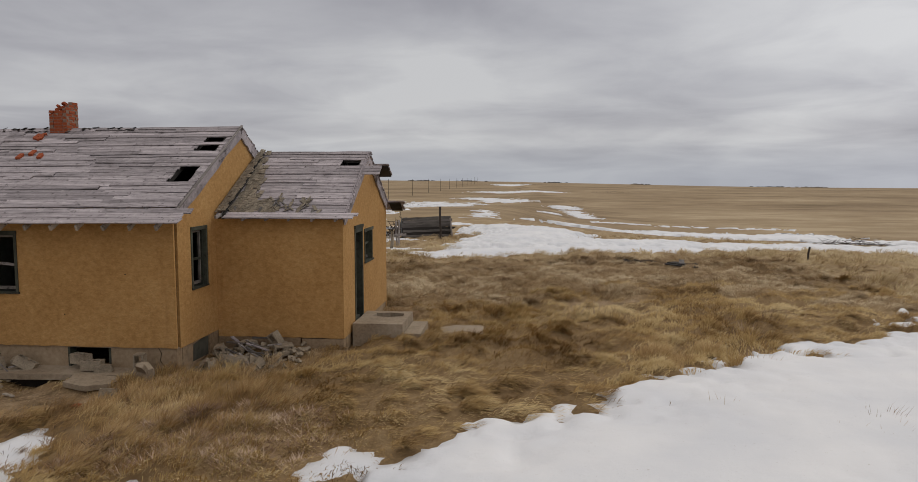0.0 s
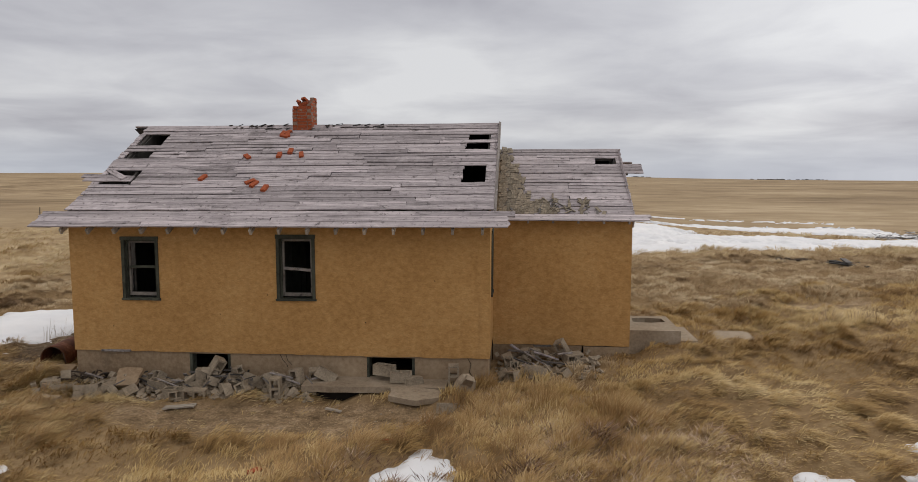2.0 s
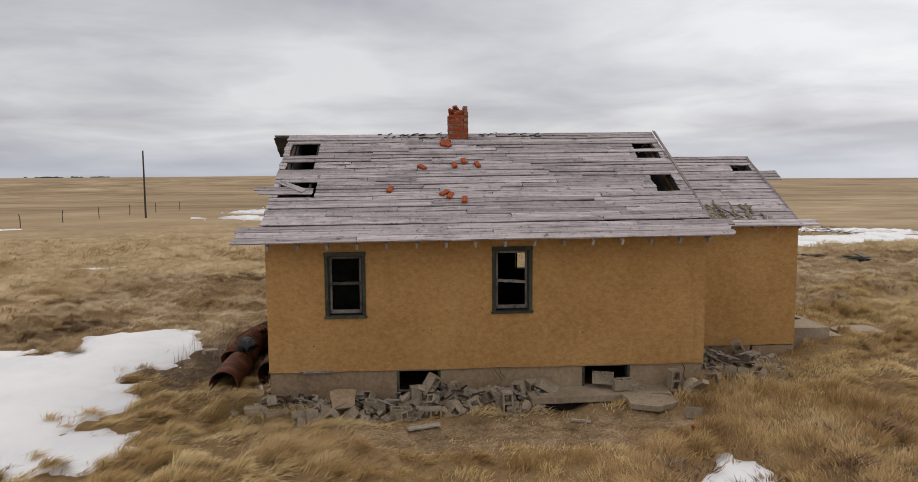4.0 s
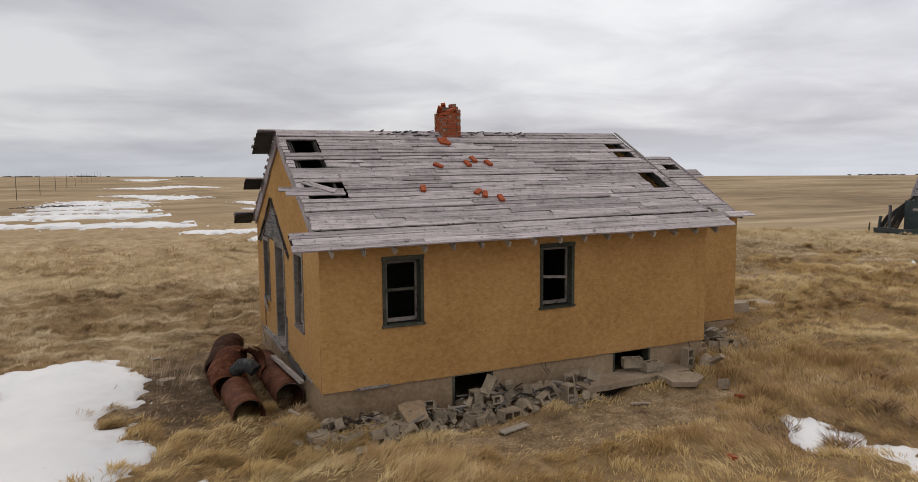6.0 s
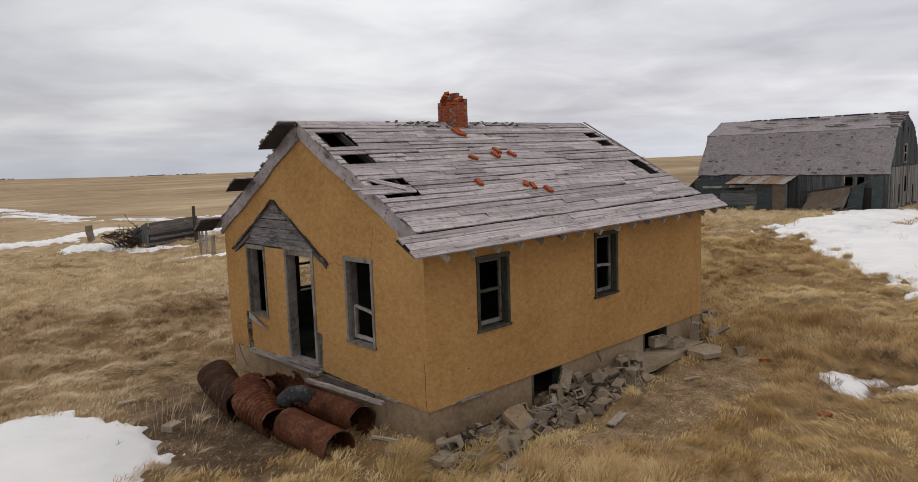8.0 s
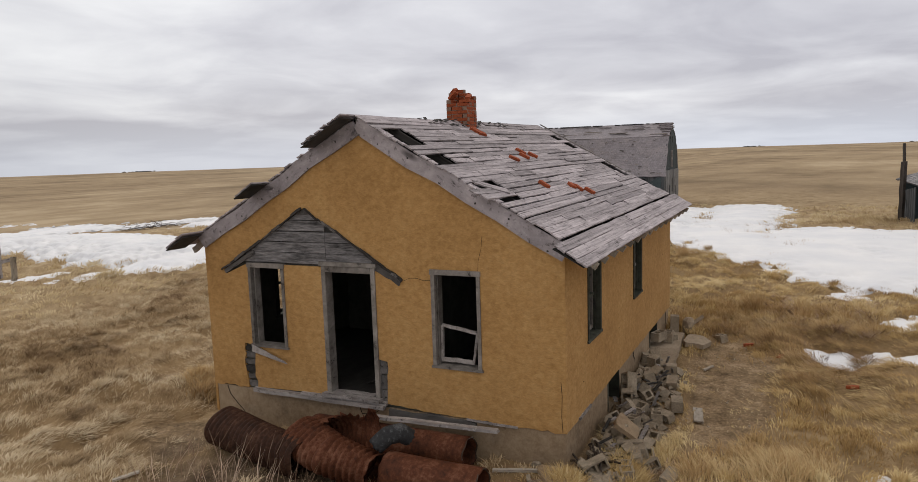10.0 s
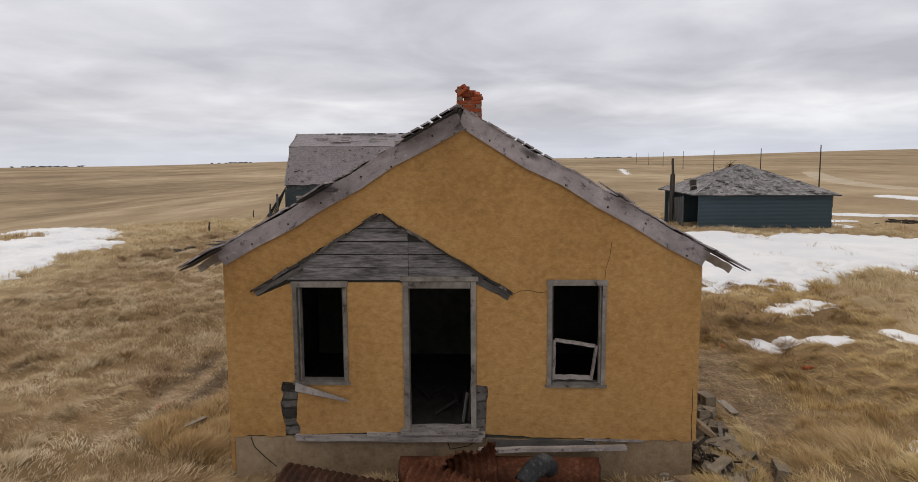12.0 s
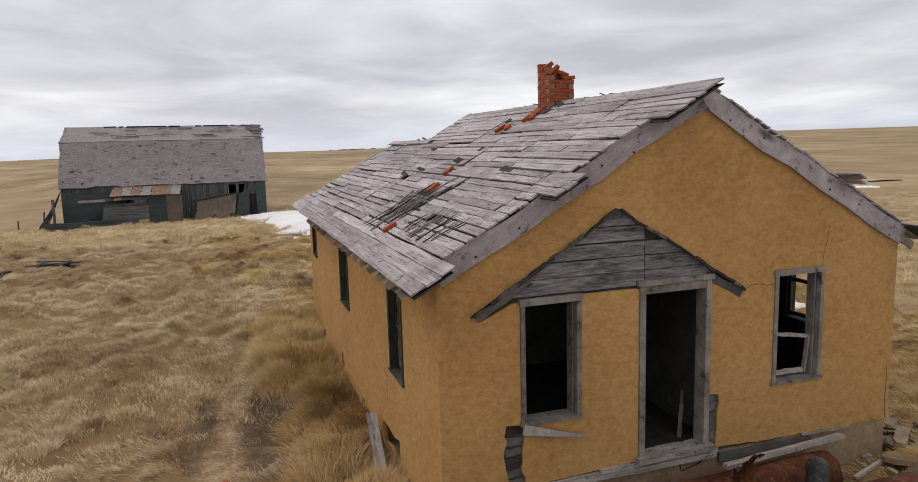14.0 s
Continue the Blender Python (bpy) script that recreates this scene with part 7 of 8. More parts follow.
def garage():
    rnd = random.Random(13)
    x0, x1, y0, y1, zb, zt = 13.6, 20.6, -2.9, 4.15, 0.3, 2.66
    top = empty("garage", (17, 0.6, 0.5), "slate-blue boarded garage with a worn hip roof", "garage")
    pk = (17.05, 0.75, 4.30)
    o = 0.35
    cs = [(x0 - o, y1 + o, zt), (x0 - o, y0 - o, zt), (x1 + o, y0 - o, zt), (x1 + o, y1 + o, zt)]
    for i in range(4):
        a, b = cs[i], cs[(i + 1) % 4]
        slope_sheet("roof_slope", [a, b, tuple(p + 0.04 * (q - p) for p, q in zip(pk, b)), tuple(p + 0.04 * (q - p) for p, q in zip(pk, a))], GARAGE_SHINGLE, top, 0.07, 14, 0.04 if i != 3 else 0.35, 30 + i, "curled grey shingles with bare patches" if i == 0 else "")
    bm = bmesh.new()
    box(bm, (x0, y0, zb), (x0 + 0.12, y1 - 0.0, zt - 0.02))
    part("wall", bm, SLATE_PAINT, top)
    bm = bmesh.new()
    box(bm, (x0 + 0.13, y0, zb), (x1, y0 + 0.12, zt - 0.02))
    part("wall", bm, SLATE_PAINT, top)
    bm = bmesh.new()
    box(bm, (x1 - 0.12, y0 + 0.13, zb), (x1, y1, zt - 0.02))
    part("wall", bm, SLATE_PAINT, top)
    for i in range(11):
        z = zb + 0.21 * (i + 0.5)
        board("siding", (x0 - 0.012, y1, z), (x0 - 0.012, y0, z), 0.02, 0.2, SLATE_PAINT, top, rnd=rnd)
    plank_wall(top, (x0 + 2.2, y1 + 0.15), (x0 + 4.2, y1 + 0.5), zb, lambda u: 2.5 - 0.3 * u, 0.26, BARN_BOARD, rnd)
    for i in range(40):
        u, v = rnd.random(), rnd.random() * 0.8
        side = rnd.choice((0, 0, 3))
        a, b = Vector(cs[side]), Vector(cs[(side + 1) % 4])
        p = a.lerp(b, u).lerp(Vector(pk), v)
        board("shingle", (p.x, p.y, p.z + 0.06), (p.x + 0.05, p.y + 0.3, p.z + 0.10), 0.16, 0.02, rnd.choice((TRIM_WOOD, ROOF_WOOD, DARK_WOOD)), top, rnd=rnd)
    board("bent_post", (x0 + 3.2, y1 + 0.6, 0.4), (x0 + 3.25, y1 + 0.55, 3.7), 0.2, 0.2, POLE_WOOD, top, rnd=rnd)
    board("bent_post", (x0 + 3.25, y1 + 0.55, 3.7), (x0 + 3.3, y1 + 0.58, 4.6), 0.1, 0.1, POLE_WOOD, top, rnd=rnd)
    board("bent_post", (x0 + 2.4, y1 - 0.4, 2.6), (x0 + 2.4, y1 - 0.38, 3.4), 0.3, 0.3, POLE_WOOD, top, rnd=rnd)


def ruined_shed():
    rnd = random.Random(41)
    top = empty("ruined_shed", (-6.0, 43.0, 0.3), "collapsed grey board shed half buried in snow", "shed")
    a, b = Vector((-7.55, 43.95, 0.0)), Vector((-4.45, 44.7, 0.0))
    along = (b - a).normalized()
    back = Vector((-along.y, along.x, 0.0)) * 1.5
    # Solid dark box stands for the unlit inside of the shed.
    bm = bmesh.new()
    lo = [a + along * 0.12 + back * 0.1, b - along * 0.12 + back * 0.1, b - along * 0.12 + back * 0.92, a + along * 0.12 + back * 0.92]
    ring = [[bm.verts.new(p + Vector((0, 0, z))) for p in lo] for z in (0.0, 0.9)]
    bm.faces.new(ring[0][::-1])
    bm.faces.new(ring[1])
    for i in range(4):
        j = (i + 1) % 4
        bm.faces.new((ring[0][i], ring[0][j], ring[1][j], ring[1][i]))
    part("dark_interior", bm, DARK_WOOD, top)
    for i in range(10):
        z = 0.22 + 0.155 * i
        p, q = a + along * rnd.uniform(-0.05, 0.1), b + along * rnd.uniform(-0.1, 0.12)
        board("wall_board", (p.x, p.y, z), (q.x, q.y, z + 0.012 * i + rnd.uniform(-0.01, 0.02)), 0.035, 0.168, rnd.choice((DARK_WOOD, PLANK_WOOD, BARN_BOARD, PLANK_WOOD)), top, rnd=rnd)
    for p in (a, b):
        plank_wall(top, p[:2], (p + back)[:2], 0.0, lambda u: 1.75 - 0.5 * u, 0.2, rnd.choice((BARN_BOARD, PLANK_WOOD)), rnd)
    e = back * 0.05
    slope_sheet("roof", [tuple(a + e + Vector((0, 0, 1.5))), tuple(b + e + Vector((0, 0, 1.6))), tuple(b + back + Vector((0, 0, 1.15))), tuple(a + back + Vector((0, 0, 0.95)))], DARK_WOOD, top, 0.06, 12, 0.16, 3, "dark roof boards fallen in behind the wall")
    board("post", (-5.0, 43.75, 0.0), (-5.05, 43.75, 2.45), 0.13, 0.13, POLE_WOOD, top, rnd=rnd)
    board("post", (-4.3, 44.4, 0.0), (-4.45, 44.4, 1.7), 0.1, 0.1, TRIM_WOOD, top, rnd=rnd)
    for x, y, w, h, mat in ((-7.0, 37.25, 0.15, 1.05, SHINGLE_WOOD), (-6.78, 38.4, 0.09, 1.6, TRIM_WOOD), (-6.95, 38.7, 0.09, 1.5, TRIM_WOOD)):
        tagged(board("fence_post", (x, y, 0.2), (x + rnd.uniform(-0.1, 0.1), y, 0.3 + h), w, w, mat, rnd=rnd), "leaning weathered post before the ruined shed", "fence post", "fence posts")
    tagged(board("fence_rail", (-7.3, 38.3, 1.02), (-6.35, 38.35, 1.12), 0.05, 0.14, TRIM_WOOD, rnd=rnd), "bleached board nailed across leaning posts", "board", "loose boards")
    tagged(board("thick_post", (-8.45, 51.0, 0.1), (-8.55, 51.0, 1.35), 0.34, 0.34, SHINGLE_WOOD, rnd=rnd), "thick weathered stump of a gatepost", "fence post", "fence posts")
    for k in range(9):
        f = k / 8
        p = a + along * (0.2 + 2.6 * f) + back * 1.3
        tagged(board("stacked_plank", (p.x + 2.0, p.y + 6.5, 0.45 + 0.05 * (k % 3)), (p.x + 3.6 + rnd.uniform(0, 1.0), p.y + 6.9 + rnd.uniform(-0.6, 0.6), 0.45 + 0.07 * rnd.random()), 0.2, 0.06, rnd.choice((DARK_WOOD, PLANK_WOOD, DARK_WOOD)), rnd=rnd), "dark broken plank lying on the snow bank", "board", "loose boards")
    heap(-7.75, 45.5, 1.1, 1.5, 280, 6, "tangle of bare branches and broken wood beside the shed", True)
    heap(-7.5, 45.3, 0.9, 1.0, 50, 8, "dark rotten boards heaped against the shed")
    heap(-6.9, 52.0, 0.7, 0.5, 24, 9, "low pile of dark timber in the snow")


def heap(x, y, r, h, n, seed, label, thin=False):
    """A low pile of broken poles and boards."""
    rnd = random.Random(seed)
    bm = bmesh.new()
    g = float(land(x, y))
    for i in range(n):
        a, d = rnd.uniform(0, 6.28), r * math.sqrt(rnd.random())
        px, py = x + d * math.cos(a), y + 0.6 * d * math.sin(a)
        l, b = rnd.uniform(0.3, 1.0) * min(r, 2.4), rnd.uniform(0, 6.28)
        z = g + 0.05 + h * (1 - d / r) * rnd.random()
        e = (px + l * math.cos(b), py + l * math.sin(b), max(g + 0.05, z + rnd.uniform(-0.4, 0.5) * h))
        tube(bm, [(px, py, z), ((px + e[0]) / 2, (py + e[1]) / 2, (z + e[2]) / 2 + rnd.uniform(-0.05, 0.1)), e], 0.02 if thin else rnd.uniform(0.03, 0.08), 5, 0.015 if thin else 0.04)
    tagged(part("timber_heap", bm, TWIG), label, "timber heap", kind="stuff")


def poles():
    rnd = random.Random(3)
    def pole(x, y, height, r=0.10):
        g = float(land(x, y))
        bm = bmesh.new()
        tube(bm, [(0, 0, -0.3), (0.02, 0, height * 0.5), (0.03, 0.01, height)], r, 8, r * 0.7)
        p = part("utility_pole", bm, POLE_WOOD)
        p.matrix_basis = Matrix.Translation((x, y, g))
        tagged(p, "bare wooden utility pole standing in open prairie", "utility pole", "line of utility poles")
    pole(-39.4, 72.0, 6.8)
    for k in range(11):
        pole(-61.4 - 0.35 * k, 321.0 + 74.5 * k, 9.6, 0.14)
    for x, y, h in ((77.0, -32.3, 6.0), (118.0, -40.0, 6.0), (165.0, -46.0, 6.0), (215.0, -52.0, 6.0), (265.0, -58.0, 6.0), (320.0, -65.0, 6.0), (380.0, -72.0, 6.0), (41.2, -36.1, 6.0)):
        pole(x, y, h)
    for x, y in ((-46.6, 49.1), (-46.0, 54.8), (-45.4, 60.5), (-44.8, 66.4), (-44.0, 72.0), (-43.4, 78.0), (-42.8, 84.0), (-42.0, 90.0), (-47.2, 43.5)):
        g = float(land(x, y))
        bm = bmesh.new()
        tube(bm, [(0, 0, -0.2), (rnd.uniform(-0.05, 0.05), 0, 0.7), (rnd.uniform(-0.08, 0.08), 0, 1.15)], 0.042, 6, 0.036)
        p = part("fence_post", bm, POLE_WOOD)
        p.matrix_basis = Matrix.Translation((x, y, g))
        tagged(p, "thin weathered wooden fence post in prairie grass", "fence post", "fence posts")
    for x, y, h in ((12.3, 30.4, 0.6), (30.0, 34.0, 0.7)):
        bm = bmesh.new()
        tube(bm, [(0, 0, -0.2), (0.02, 0.02, h * 0.6), (0.06, 0.0, h)], 0.05, 6, 0.04)
        p = part("stump_post", bm, POLE_WOOD)
        p.matrix_basis = Matrix.Translation((x, y, gz(x, y)))
        tagged(p, "short broken wooden post in the grass", "fence post", "fence posts")
    heap(-14.3, 12.42, 0.4, 0.26, 60, 71, "tangle of grey brush and wire at the foundation corner", True)
    heap(41.4, -30.8, 0.7, 1.2, 220, 73, "round bare bush beside the track", True)
    for k in range(11):
        x, y = 6.3 + rnd.uniform(-0.25, 0.25), 27.1 + rnd.uniform(-0.6, 0.6)
        a, l = rnd.gauss(1.85, 0.6), rnd.uniform(0.3, 0.75)
        lift = 0.04 + 0.018 * k
        p = (x - l * math.cos(a), y - l * math.sin(a), gz(x, y) + lift)
        q = (x + l * math.cos(a), y + l * math.sin(a), gz(x, y) + lift + rnd.uniform(-0.05, 0.08))
        tagged(board("charred_board", p, q, rnd.uniform(0.1, 0.2), 0.04, rnd.choice((DARK_WOOD, DARK_WOOD, PLANK_WOOD)), rnd=rnd), "charred dark board in a low pile in the grass", "board", "pile of charred boards")
    bm = bmesh.new()
    tx, ty = 150.0, -45.0
    tz = float(land(tx, ty))
    tube(bm, [(tx, ty, tz - 0.3), (tx + 0.1, ty, tz + 1.3), (tx, ty + 0.1, tz + 2.6)], 0.22, 6, 0.1)
    for k in range(60):
        a, up = rnd.uniform(0, 6.28), rnd.uniform(0.9, 2.6)
        l = rnd.uniform(0.6, 1.5)
        m1 = (tx + 0.5 * l * math.cos(a), ty + 0.5 * l * math.sin(a), tz + up + 0.4 * l)
        tube(bm, [(tx, ty, tz + up), m1, (tx + l * math.cos(a), ty + l * math.sin(a), tz + up + rnd.uniform(0.5, 1.1) * l)], 0.05, 4, 0.012)
    tagged(part("bare_tree", bm, TWIG), "small leafless tree beside the distant road", "tree")
    heap(4.5, 28.5, 0.8, 0.2, 14, 19, "rotten boards lying in grass")
    heap(37.8, 81.5, 3.6, 1.0, 110, 29, "low heap of brush at the edge of the snow", True)
    heap(18.6, -10.3, 1.8, 0.6, 26, 39, "rusting harrow frame lying in the grass")
    heap(-34.5, 178.0, 10.0, 0.7, 120, 49, "long heap of brush beyond the snow")
    heap(64.0, 500.0, 14.0, 0.9, 60, 69, "dark brush line in far field")


def dirt_track():
    """A pale graded track in the fields, with a slightly crowned surface and uneven verges."""
    rnd = random.Random(12)
    way = [(28.0, -39.0), (47.7, -39.2), (64.0, -40.4), (84.0, -42.2), (104.0, -48.0), (123.0, -55.0), (170.0, -74.0)]
    bm = bmesh.new()
    last = None
    for (ax, ay), (bx, by) in zip(way, way[1:]):
        n = int(math.hypot(bx - ax, by - ay) / 2.5)
        nx, ny = (ay - by) / math.hypot(bx - ax, by - ay), (bx - ax) / math.hypot(bx - ax, by - ay)
        for i in range(n):
            x, y = ax + (bx - ax) * i / n, ay + (by - ay) * i / n
            row = []
            for off, up in ((-2.6, -0.1), (-2.1, 0.10), (0.0, 0.16), (2.1, 0.10), (2.6, -0.1)):
                k = off + (rnd.uniform(-0.35, 0.35) if off else 0.0)
                px, py = x + nx * k, y + ny * k
                row.append(bm.verts.new((px, py, float(land(px, py)) + up)))
            if last:
                for a, b in zip(range(4), range(1, 5)):
                    bm.faces.new((last[a], row[a], row[b], last[b]))
            last = row
    tagged(part("dirt_track", bm, TRACK, smooth=True), "pale dirt track running through the dry fields", "track", kind="structure")


def far_trees():
    rnd = random.Random(55)
    clumps = [(-8, 1500, 60), (3, 1700, 50), (20, 1600, 70), (22.5, 1500, 60), (-27, 1300, 70), (-24, 1500, 40), (57, 1200, 80), (70, 1400, 60), (88, 1700, 50), (100, 1500, 90), (132, 1400, 50), (40, 1500, 60), (-4, 1400, 40), (10, 1600, 40)]
    for az, dist, wide in clumps:
        bm = bmesh.new()
        cx, cy = -10 + dist * math.sin(radians(az)), 16 + dist * math.cos(radians(az))
        for i in range(26):
            u = rnd.gauss(0, wide / 4.0)
            x, y = cx + u * math.cos(radians(az)), cy - u * math.sin(radians(az))
            g = float(land(x, y))
            hgt = rnd.uniform(0.7, 2.1)
            tube(bm, [(x, y, g - 1), (x, y, g + hgt * 0.45)], 0.3, 4, 0.2)
            for k in range(5):
                m = Matrix.Translation((x + rnd.uniform(-2, 2), y + rnd.uniform(-2, 2), g + hgt * rnd.uniform(0.35, 0.9))) @ Matrix.Diagonal((rnd.uniform(1.2, 2.8), rnd.uniform(1.2, 2.8), rnd.uniform(0.4, 0.8), 1))
                bmesh.ops.create_icosphere(bm, subdivisions=1, radius=1.0, matrix=m)
        tagged(part("shelterbelt", bm, FAR_TREES), "far dark shelterbelt of trees on the horizon", "trees", kind="stuff")


barn()
garage()
ruined_shed()
poles()
dirt_track()
far_trees()

# ---------------------------------------------------------------- grass and weeds


def blades(name, n, area, length, width, mat, label, seed, lie=0.75, clump=0.16, per=26, skip_bare=0.94, keep=None, curl=1.0, snowed=0.03, even=False, splay=0.3):
    """Bent dry blades growing in tufts that the wind has combed over."""
    rs = np.random.RandomState(seed)
    x0, y0, x1, y1 = area
    tufts = max(1, n // per)
    tx, ty = rs.uniform(x0, x1, tufts), rs.uniform(y0, y1, tufts)
    ok = (rs.rand(tufts) > skip_bare * bare(tx, ty)) & (drifted(tx, ty, DRIFTS, 0.72) < snowed + 0.5 * rs.rand(tufts) ** 8)
    inside = (tx > XW - 0.03) & (tx < XE + 0.03) & (ty > YS - 0.03) & (ty < YN + 0.03) | (tx > XE - 0.1) & (tx < XA + 0.03) & (ty > YA - 0.03) & (ty < YN + 0.03)
    inside |= (tx > -9.98) & (tx < -7.3) & (ty > 12.0) & (ty < 12.8)
    inside |= (tx > -6.6) & (tx < -4.5) & (ty > 13.0 + 0.3 * rs.rand(tufts)) & (ty < 14.45)
    inside |= (tx > -14.9) & (tx < -9.8) & (ty > 12.0 + 0.5 * rs.rand(tufts)) & (ty < 12.8)
    inside |= (tx > -1.95) & (tx < -0.65) & (ty > 15.4) & (ty < 16.4)
    inside |= (tx > -3.75) & (tx < -2.0) & (ty > 15.0) & (ty < 16.6)
    inside |= (tx > 13.2) & (tx < 21) & (ty > -3.2) & (ty < 4.4) | (tx > 28.4) & (tx < 39) & (ty > 18) & (ty < 32)
    ok &= ~inside
    if keep is not None:
        ok &= keep(tx, ty)
    tx, ty = tx[ok], ty[ok]
    tufts = len(tx)
    thick = np.clip(0.62 + 1.9 * L2(tx / 0.95 + 9, ty / 0.95) + 1.0 * L3(tx / 3.7, ty / 3.7), 0.48, 1.5)
    hump = hummock(tx, ty)
    thick = thick * (0.3 + 1.25 * hump ** 1.5)
    head = 0.4 + 2.4 * L1(tx / 3.2, ty / 3.2) + 1.8 * L4(tx / 1.1 + 5, ty / 1.1)
    cnt = np.maximum(3, (per * (0.8 if even else thick)).astype(int)) if not even else np.full(tufts, per)
    t = np.repeat(np.arange(tufts), cnt)
    m = len(t)
    rad, ang = clump * np.sqrt(rs.rand(m)), rs.uniform(0, 2 * np.pi, m)
    px, py = tx[t] + rad * np.cos(ang), ty[t] + rad * np.sin(ang)
    pz = land(px, py) + relief(px, py) - 0.015
    ll = length * (0.55 + 0.6 * rs.rand(m)) * (0.5 + 0.25 * thick[t] + 0.4 * hump[t])
    way = head[t] + rs.normal(0, 0.36, m)
    lean = np.clip(lie * (0.55 + 0.75 * rs.rand(m)) * (0.75 + 0.9 * L3(tx[t] / 2.3, ty[t] / 2.3)), 0.1, 1.25)
    dx = np.cos(way) * lean + splay * np.cos(ang)
    dy = np.sin(way) * lean + splay * np.sin(ang)
    up = np.sqrt(np.clip(1.3 - lean ** 2, 0.12, 1.0))
    nrm = np.sqrt(dx ** 2 + dy ** 2 + up ** 2)
    dx, dy, up = dx / nrm, dy / nrm, up / nrm
    w = width * (0.7 + 0.6 * rs.rand(m))
    sx, sy = -np.sin(way + rs.normal(0, 0.6, m)) * w, np.cos(way) * w
    base = np.stack([px, py, pz], 1)
    side = np.stack([sx, sy, np.zeros(m)], 1) / 2
    mid = base + np.stack([dx, dy, up], 1) * (0.45 * ll)[:, None]
    bend = rs.normal(0, 0.32, m)
    bx, by = dx * np.cos(bend) - dy * np.sin(bend), dx * np.sin(bend) + dy * np.cos(bend)
    droop = np.stack([bx * 1.25, by * 1.25, up * (0.75 - 0.7 * curl * lean)], 1)
    tip = mid + droop * (0.55 * ll)[:, None]
    low = land(tip[:, 0], tip[:, 1]) + 0.02
    tip[:, 2] = np.maximum(tip[:, 2], low)
    co = np.stack([base, mid + side, mid - side, tip], 1).reshape(-1, 3)
    k = np.arange(m)[:, None] * 4
    faces = np.concatenate([k + [0, 1, 2], k + [2, 1, 3]], 0)
    me = raw_mesh(name, co, faces, mat)
    shade = np.clip(0.5 + 1.3 * L4(tx / 0.8, ty / 0.8) + 0.38 * rs.normal(0, 1, tufts), 0, 1)
    me.attributes.new("tuft", "FLOAT", "POINT").data.foreach_set("value", np.repeat(shade[t], 4).astype(np.float32))
    return tagged(link(name, me, mat), label, "grass", kind="stuff")


def outside_near(x, y):
    return ~((x > -24) & (x < 11) & (y > 5) & (y < 30))


def golden(x, y):
    """The sheltered side south of the house, where the grass is yellower."""
    east_side = smooth(-5.0, -1.5, x)
    edge = 13.2 + 2.2 * smooth(-14.8, -16.0, x) + east_side * (7.5 + 9.0 * L2(x / 1.6, y / 1.6))
    return (y + 1.6 * L1(x / 1.5, y / 1.5) + 1.2 * L3(x / 0.5, y / 0.5) < edge) & (x > -18.4)


def paler(x, y):
    return ~golden(x, y)


NEAR = (-24, 5, 11, 30)
for keep_zone, mat, words, tall, lie, puff in ((golden, GOLD_GRASS, "golden", 0.82, 1.25, 0.25), (paler, GRASS, "pale", 0.76, 0.9, 0.5)):
    blades("prairie_grass", 560000, NEAR, 0.25 * tall, 0.0115, mat, "dense dry " + words + " prairie grass combed flat by wind", 1, lie, 0.12, 30, keep=keep_zone, splay=puff)
    blades("thatch", 330000, NEAR, 0.21, 0.013, mat, "short matted dead " + words + " grass covering the soil", 41, 1.2, 0.14, 7, 0.96, keep_zone, even=True)
    blades("tussock_grass", 600000, NEAR, 0.34 * tall, 0.011, mat, words + " tussocks of dry bunch grass", 7, 0.9 * lie, 0.10, 80, 0.97, keep_zone, splay=puff)
blades("far_prairie_grass", 290000, (-46, -6, 32, 46), 0.36, 0.03, PALER_GRASS, "thinner dry grass farther from the house", 2, 0.9, 0.26, 26, keep=outside_near)


def ring(x, y):
    return outside_near(x, y) & (drifted(x, y, DRIFTS, 0.72) < 0)


blades("outer_prairie_grass", 420000, (-31, -4, 18, 38), 0.34, 0.016, PALER_GRASS, "clumps of dry grass farther out in the prairie", 52, 1.05, 0.22, 30, keep=ring)


def weed_spots(x, y):
    s = np.full(np.shape(x), -1.0)
    for cx, cy, r in ((-4.9, 9.4, 1.3), (-3.8, 9.6, 1.0), (-3.2, 8.6, 0.6), (-5.6, 8.6, 0.8), (-7.9, 9.0, 0.8), (-6.3, 11.5, 0.6), (-14.5, 12.0, 0.7), (-15.0, 12.4, 0.5), (-17.1, 15.0, 0.6), (-9.6, 21.5, 1.1), (-10.8, 21.3, 1.0), (-8.6, 20.9, 0.6), (-11.6, 20.6, 0.7)):
        s = np.maximum(s, r - np.hypot(x - cx, y - cy))
    return s + 0.8 * L2(x / 0.5, y / 0.5) > 0


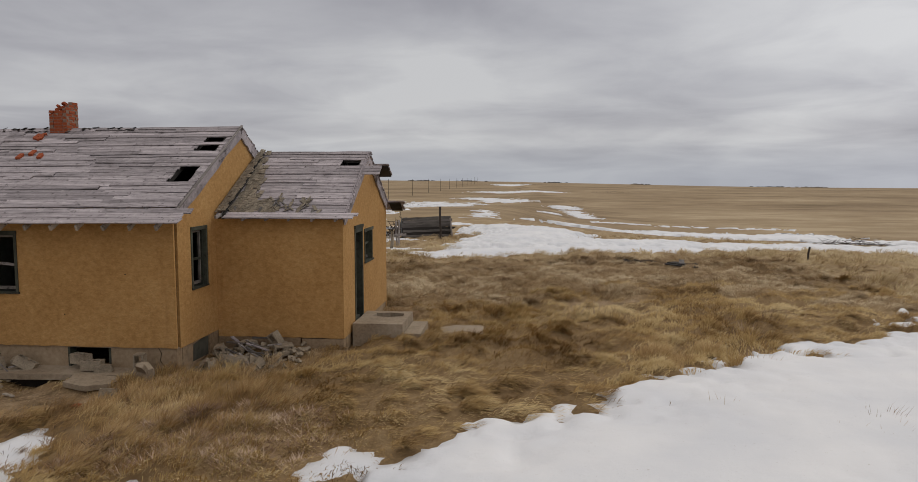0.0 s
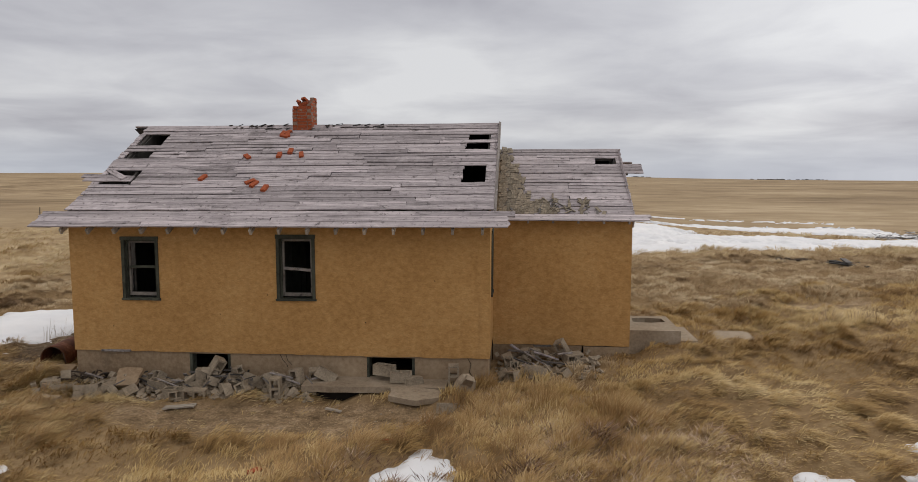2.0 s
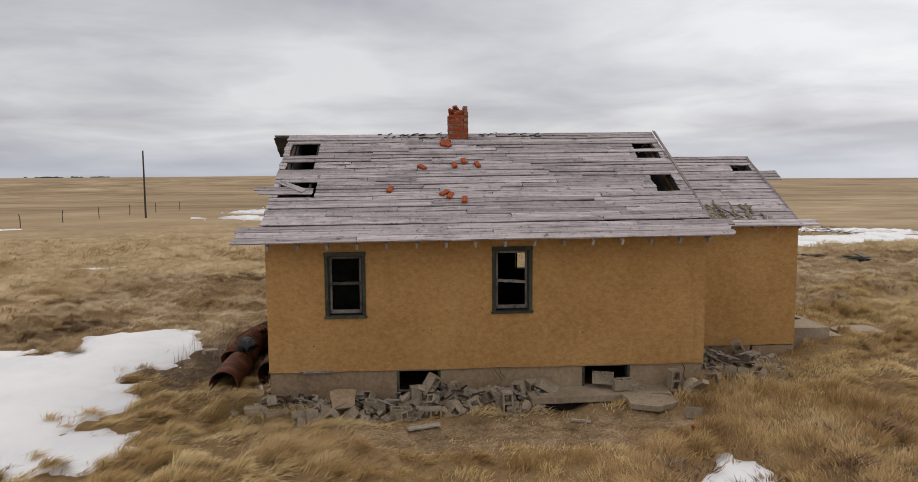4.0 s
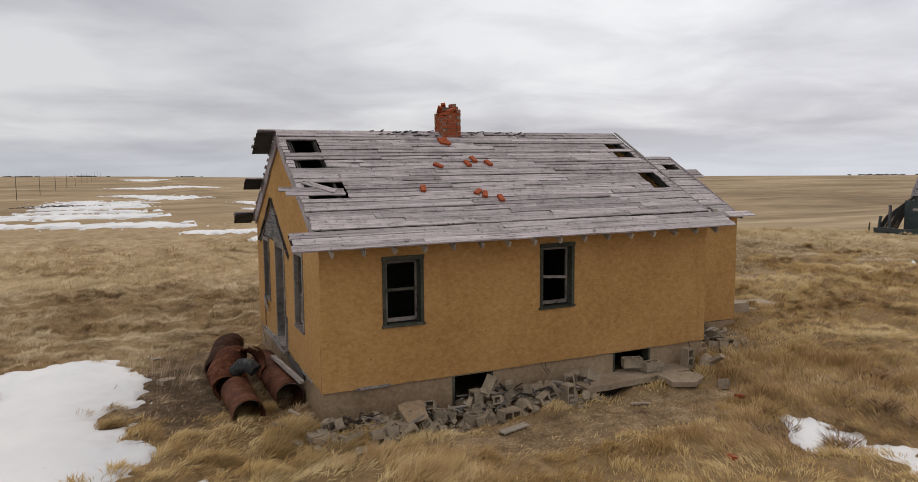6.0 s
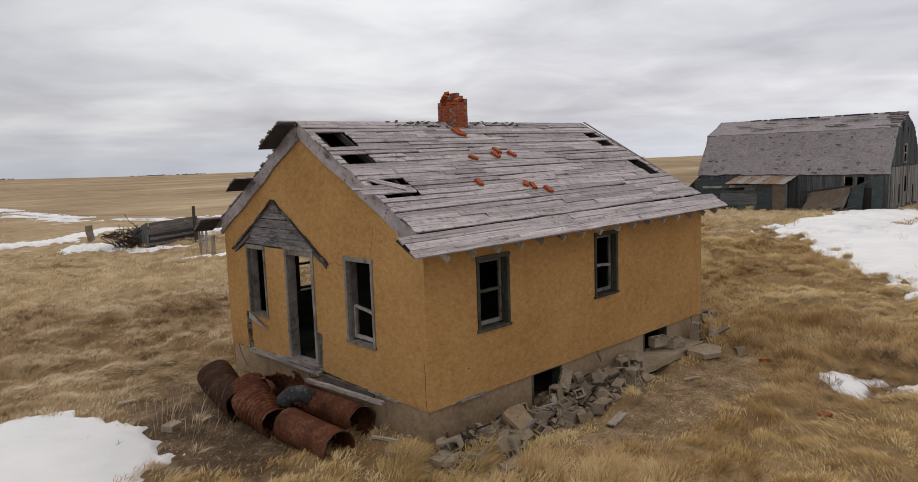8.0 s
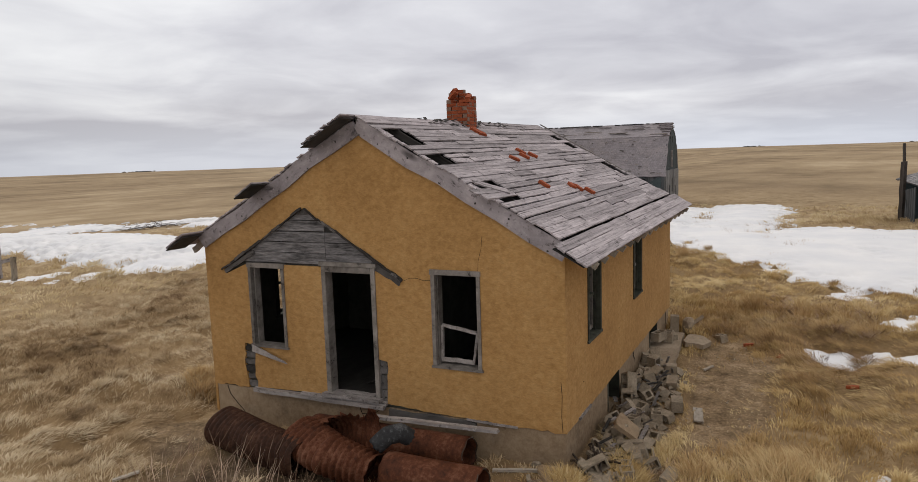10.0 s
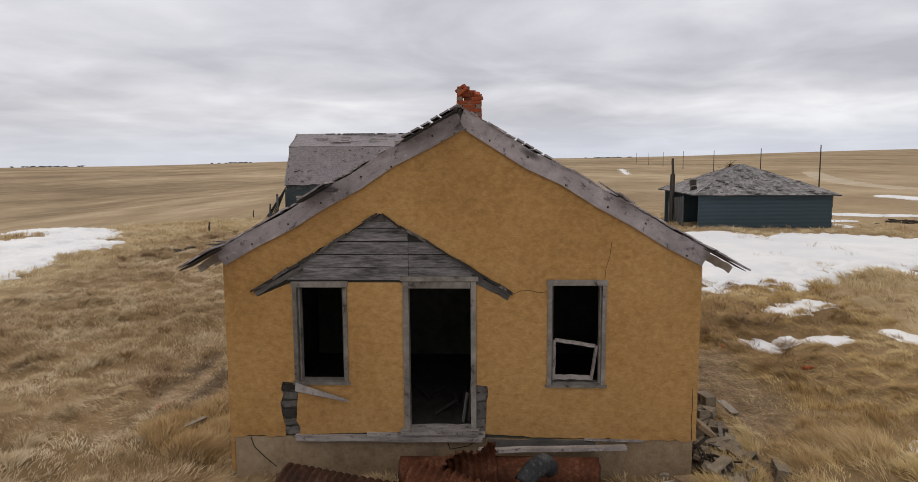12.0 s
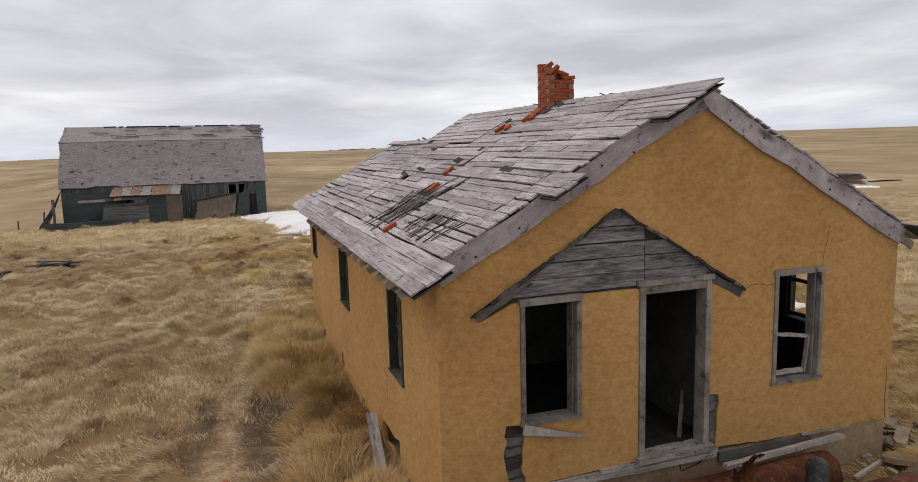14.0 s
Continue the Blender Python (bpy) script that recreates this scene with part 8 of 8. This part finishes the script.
def rusty_spots(x, y):
    s = np.where((x > -13.4) & (x < -4.2) & (y > 19.3) & (y < 20.0), 0.2, -1.0)
    for cx, cy, r in ((-8.6, 9.6, 1.1), (-6.2, 10.2, 1.4), (-4.4, 11.2, 0.8), (-5.2, 8.6, 1.2), (-6.0, 12.0, 0.8), (3.0, 13.6, 0.7), (-12.6, 20.6, 0.5), (-13.8, 10.6, 1.0)):
        s = np.maximum(s, r - np.hypot(x - cx, y - cy))
    return s + 1.0 * L2(x / 0.6, y / 0.6) > 0


blades("rusty_grass", 420000, (-15, 8, 9, 22), 0.40, 0.008, RED_GRASS, "rust-brown lodged grass in patches round the house", 23, 0.85, 0.15, 50, 0.9, rusty_spots)
for mat, words, x0, x1 in ((RED_GRASS, "rust-brown", -14.2, -10.6), (GOLD_GRASS, "golden", -10.6, -4.0)):
    blades("wall_grass", int(14000 * (x1 - x0)), (x0, 19.3, x1, 21.2), 0.42, 0.009, mat, "long " + words + " grass lodged along the north wall", 29, 1.3, 0.16, 60, 0.85, lambda x, y: y < 20.7 + 0.7 * L2(x / 0.8, y / 0.8))
blades("corner_straw", 26000, (-15.7, 11.5, -13.3, 12.75), 0.34, 0.008, GOLD_GRASS, "tangled straw growing through the rubble at the corner", 67, 0.9, 0.14, 40, 0.0, lambda x, y: L2(x / 0.4, y / 0.4) > 0.0)
blades("straw_litter", 34000, (-18.5, 9.0, -2.0, 23.0), 0.11, 0.009, GRASS, "broken straw scattered over trampled soil", 83, 1.25, 0.3, 5, 0.0, lambda x, y: bare(x, y) > 0.25, even=True, splay=0.9)
blades("tall_stalks", 300, (-17.3, 15.4, -16.3, 18.4), 0.95, 0.008, WEED, "a few tall dry stalks beside the pipes", 61, 0.3, 0.2, 6, 0.0, None, curl=0.3)
blades("dead_weeds", 1100000, (-18, 8, 9, 32), 0.20, 0.012, WEED, "reddish brown dead weeds among the grass", 3, 0.4, 0.16, 24, 0.95, weed_spots, 0.2, splay=0.9)
blades("snow_stalks", 15000, (-1, 0, 14, 18), 0.36, 0.006, WEED, "sparse stalks standing out of the snow", 4, 0.35, 0.22, 22, 0.0, lambda x, y: L2(x / 1.5, y / 1.5) > 0.17, 0.2, 9.0)
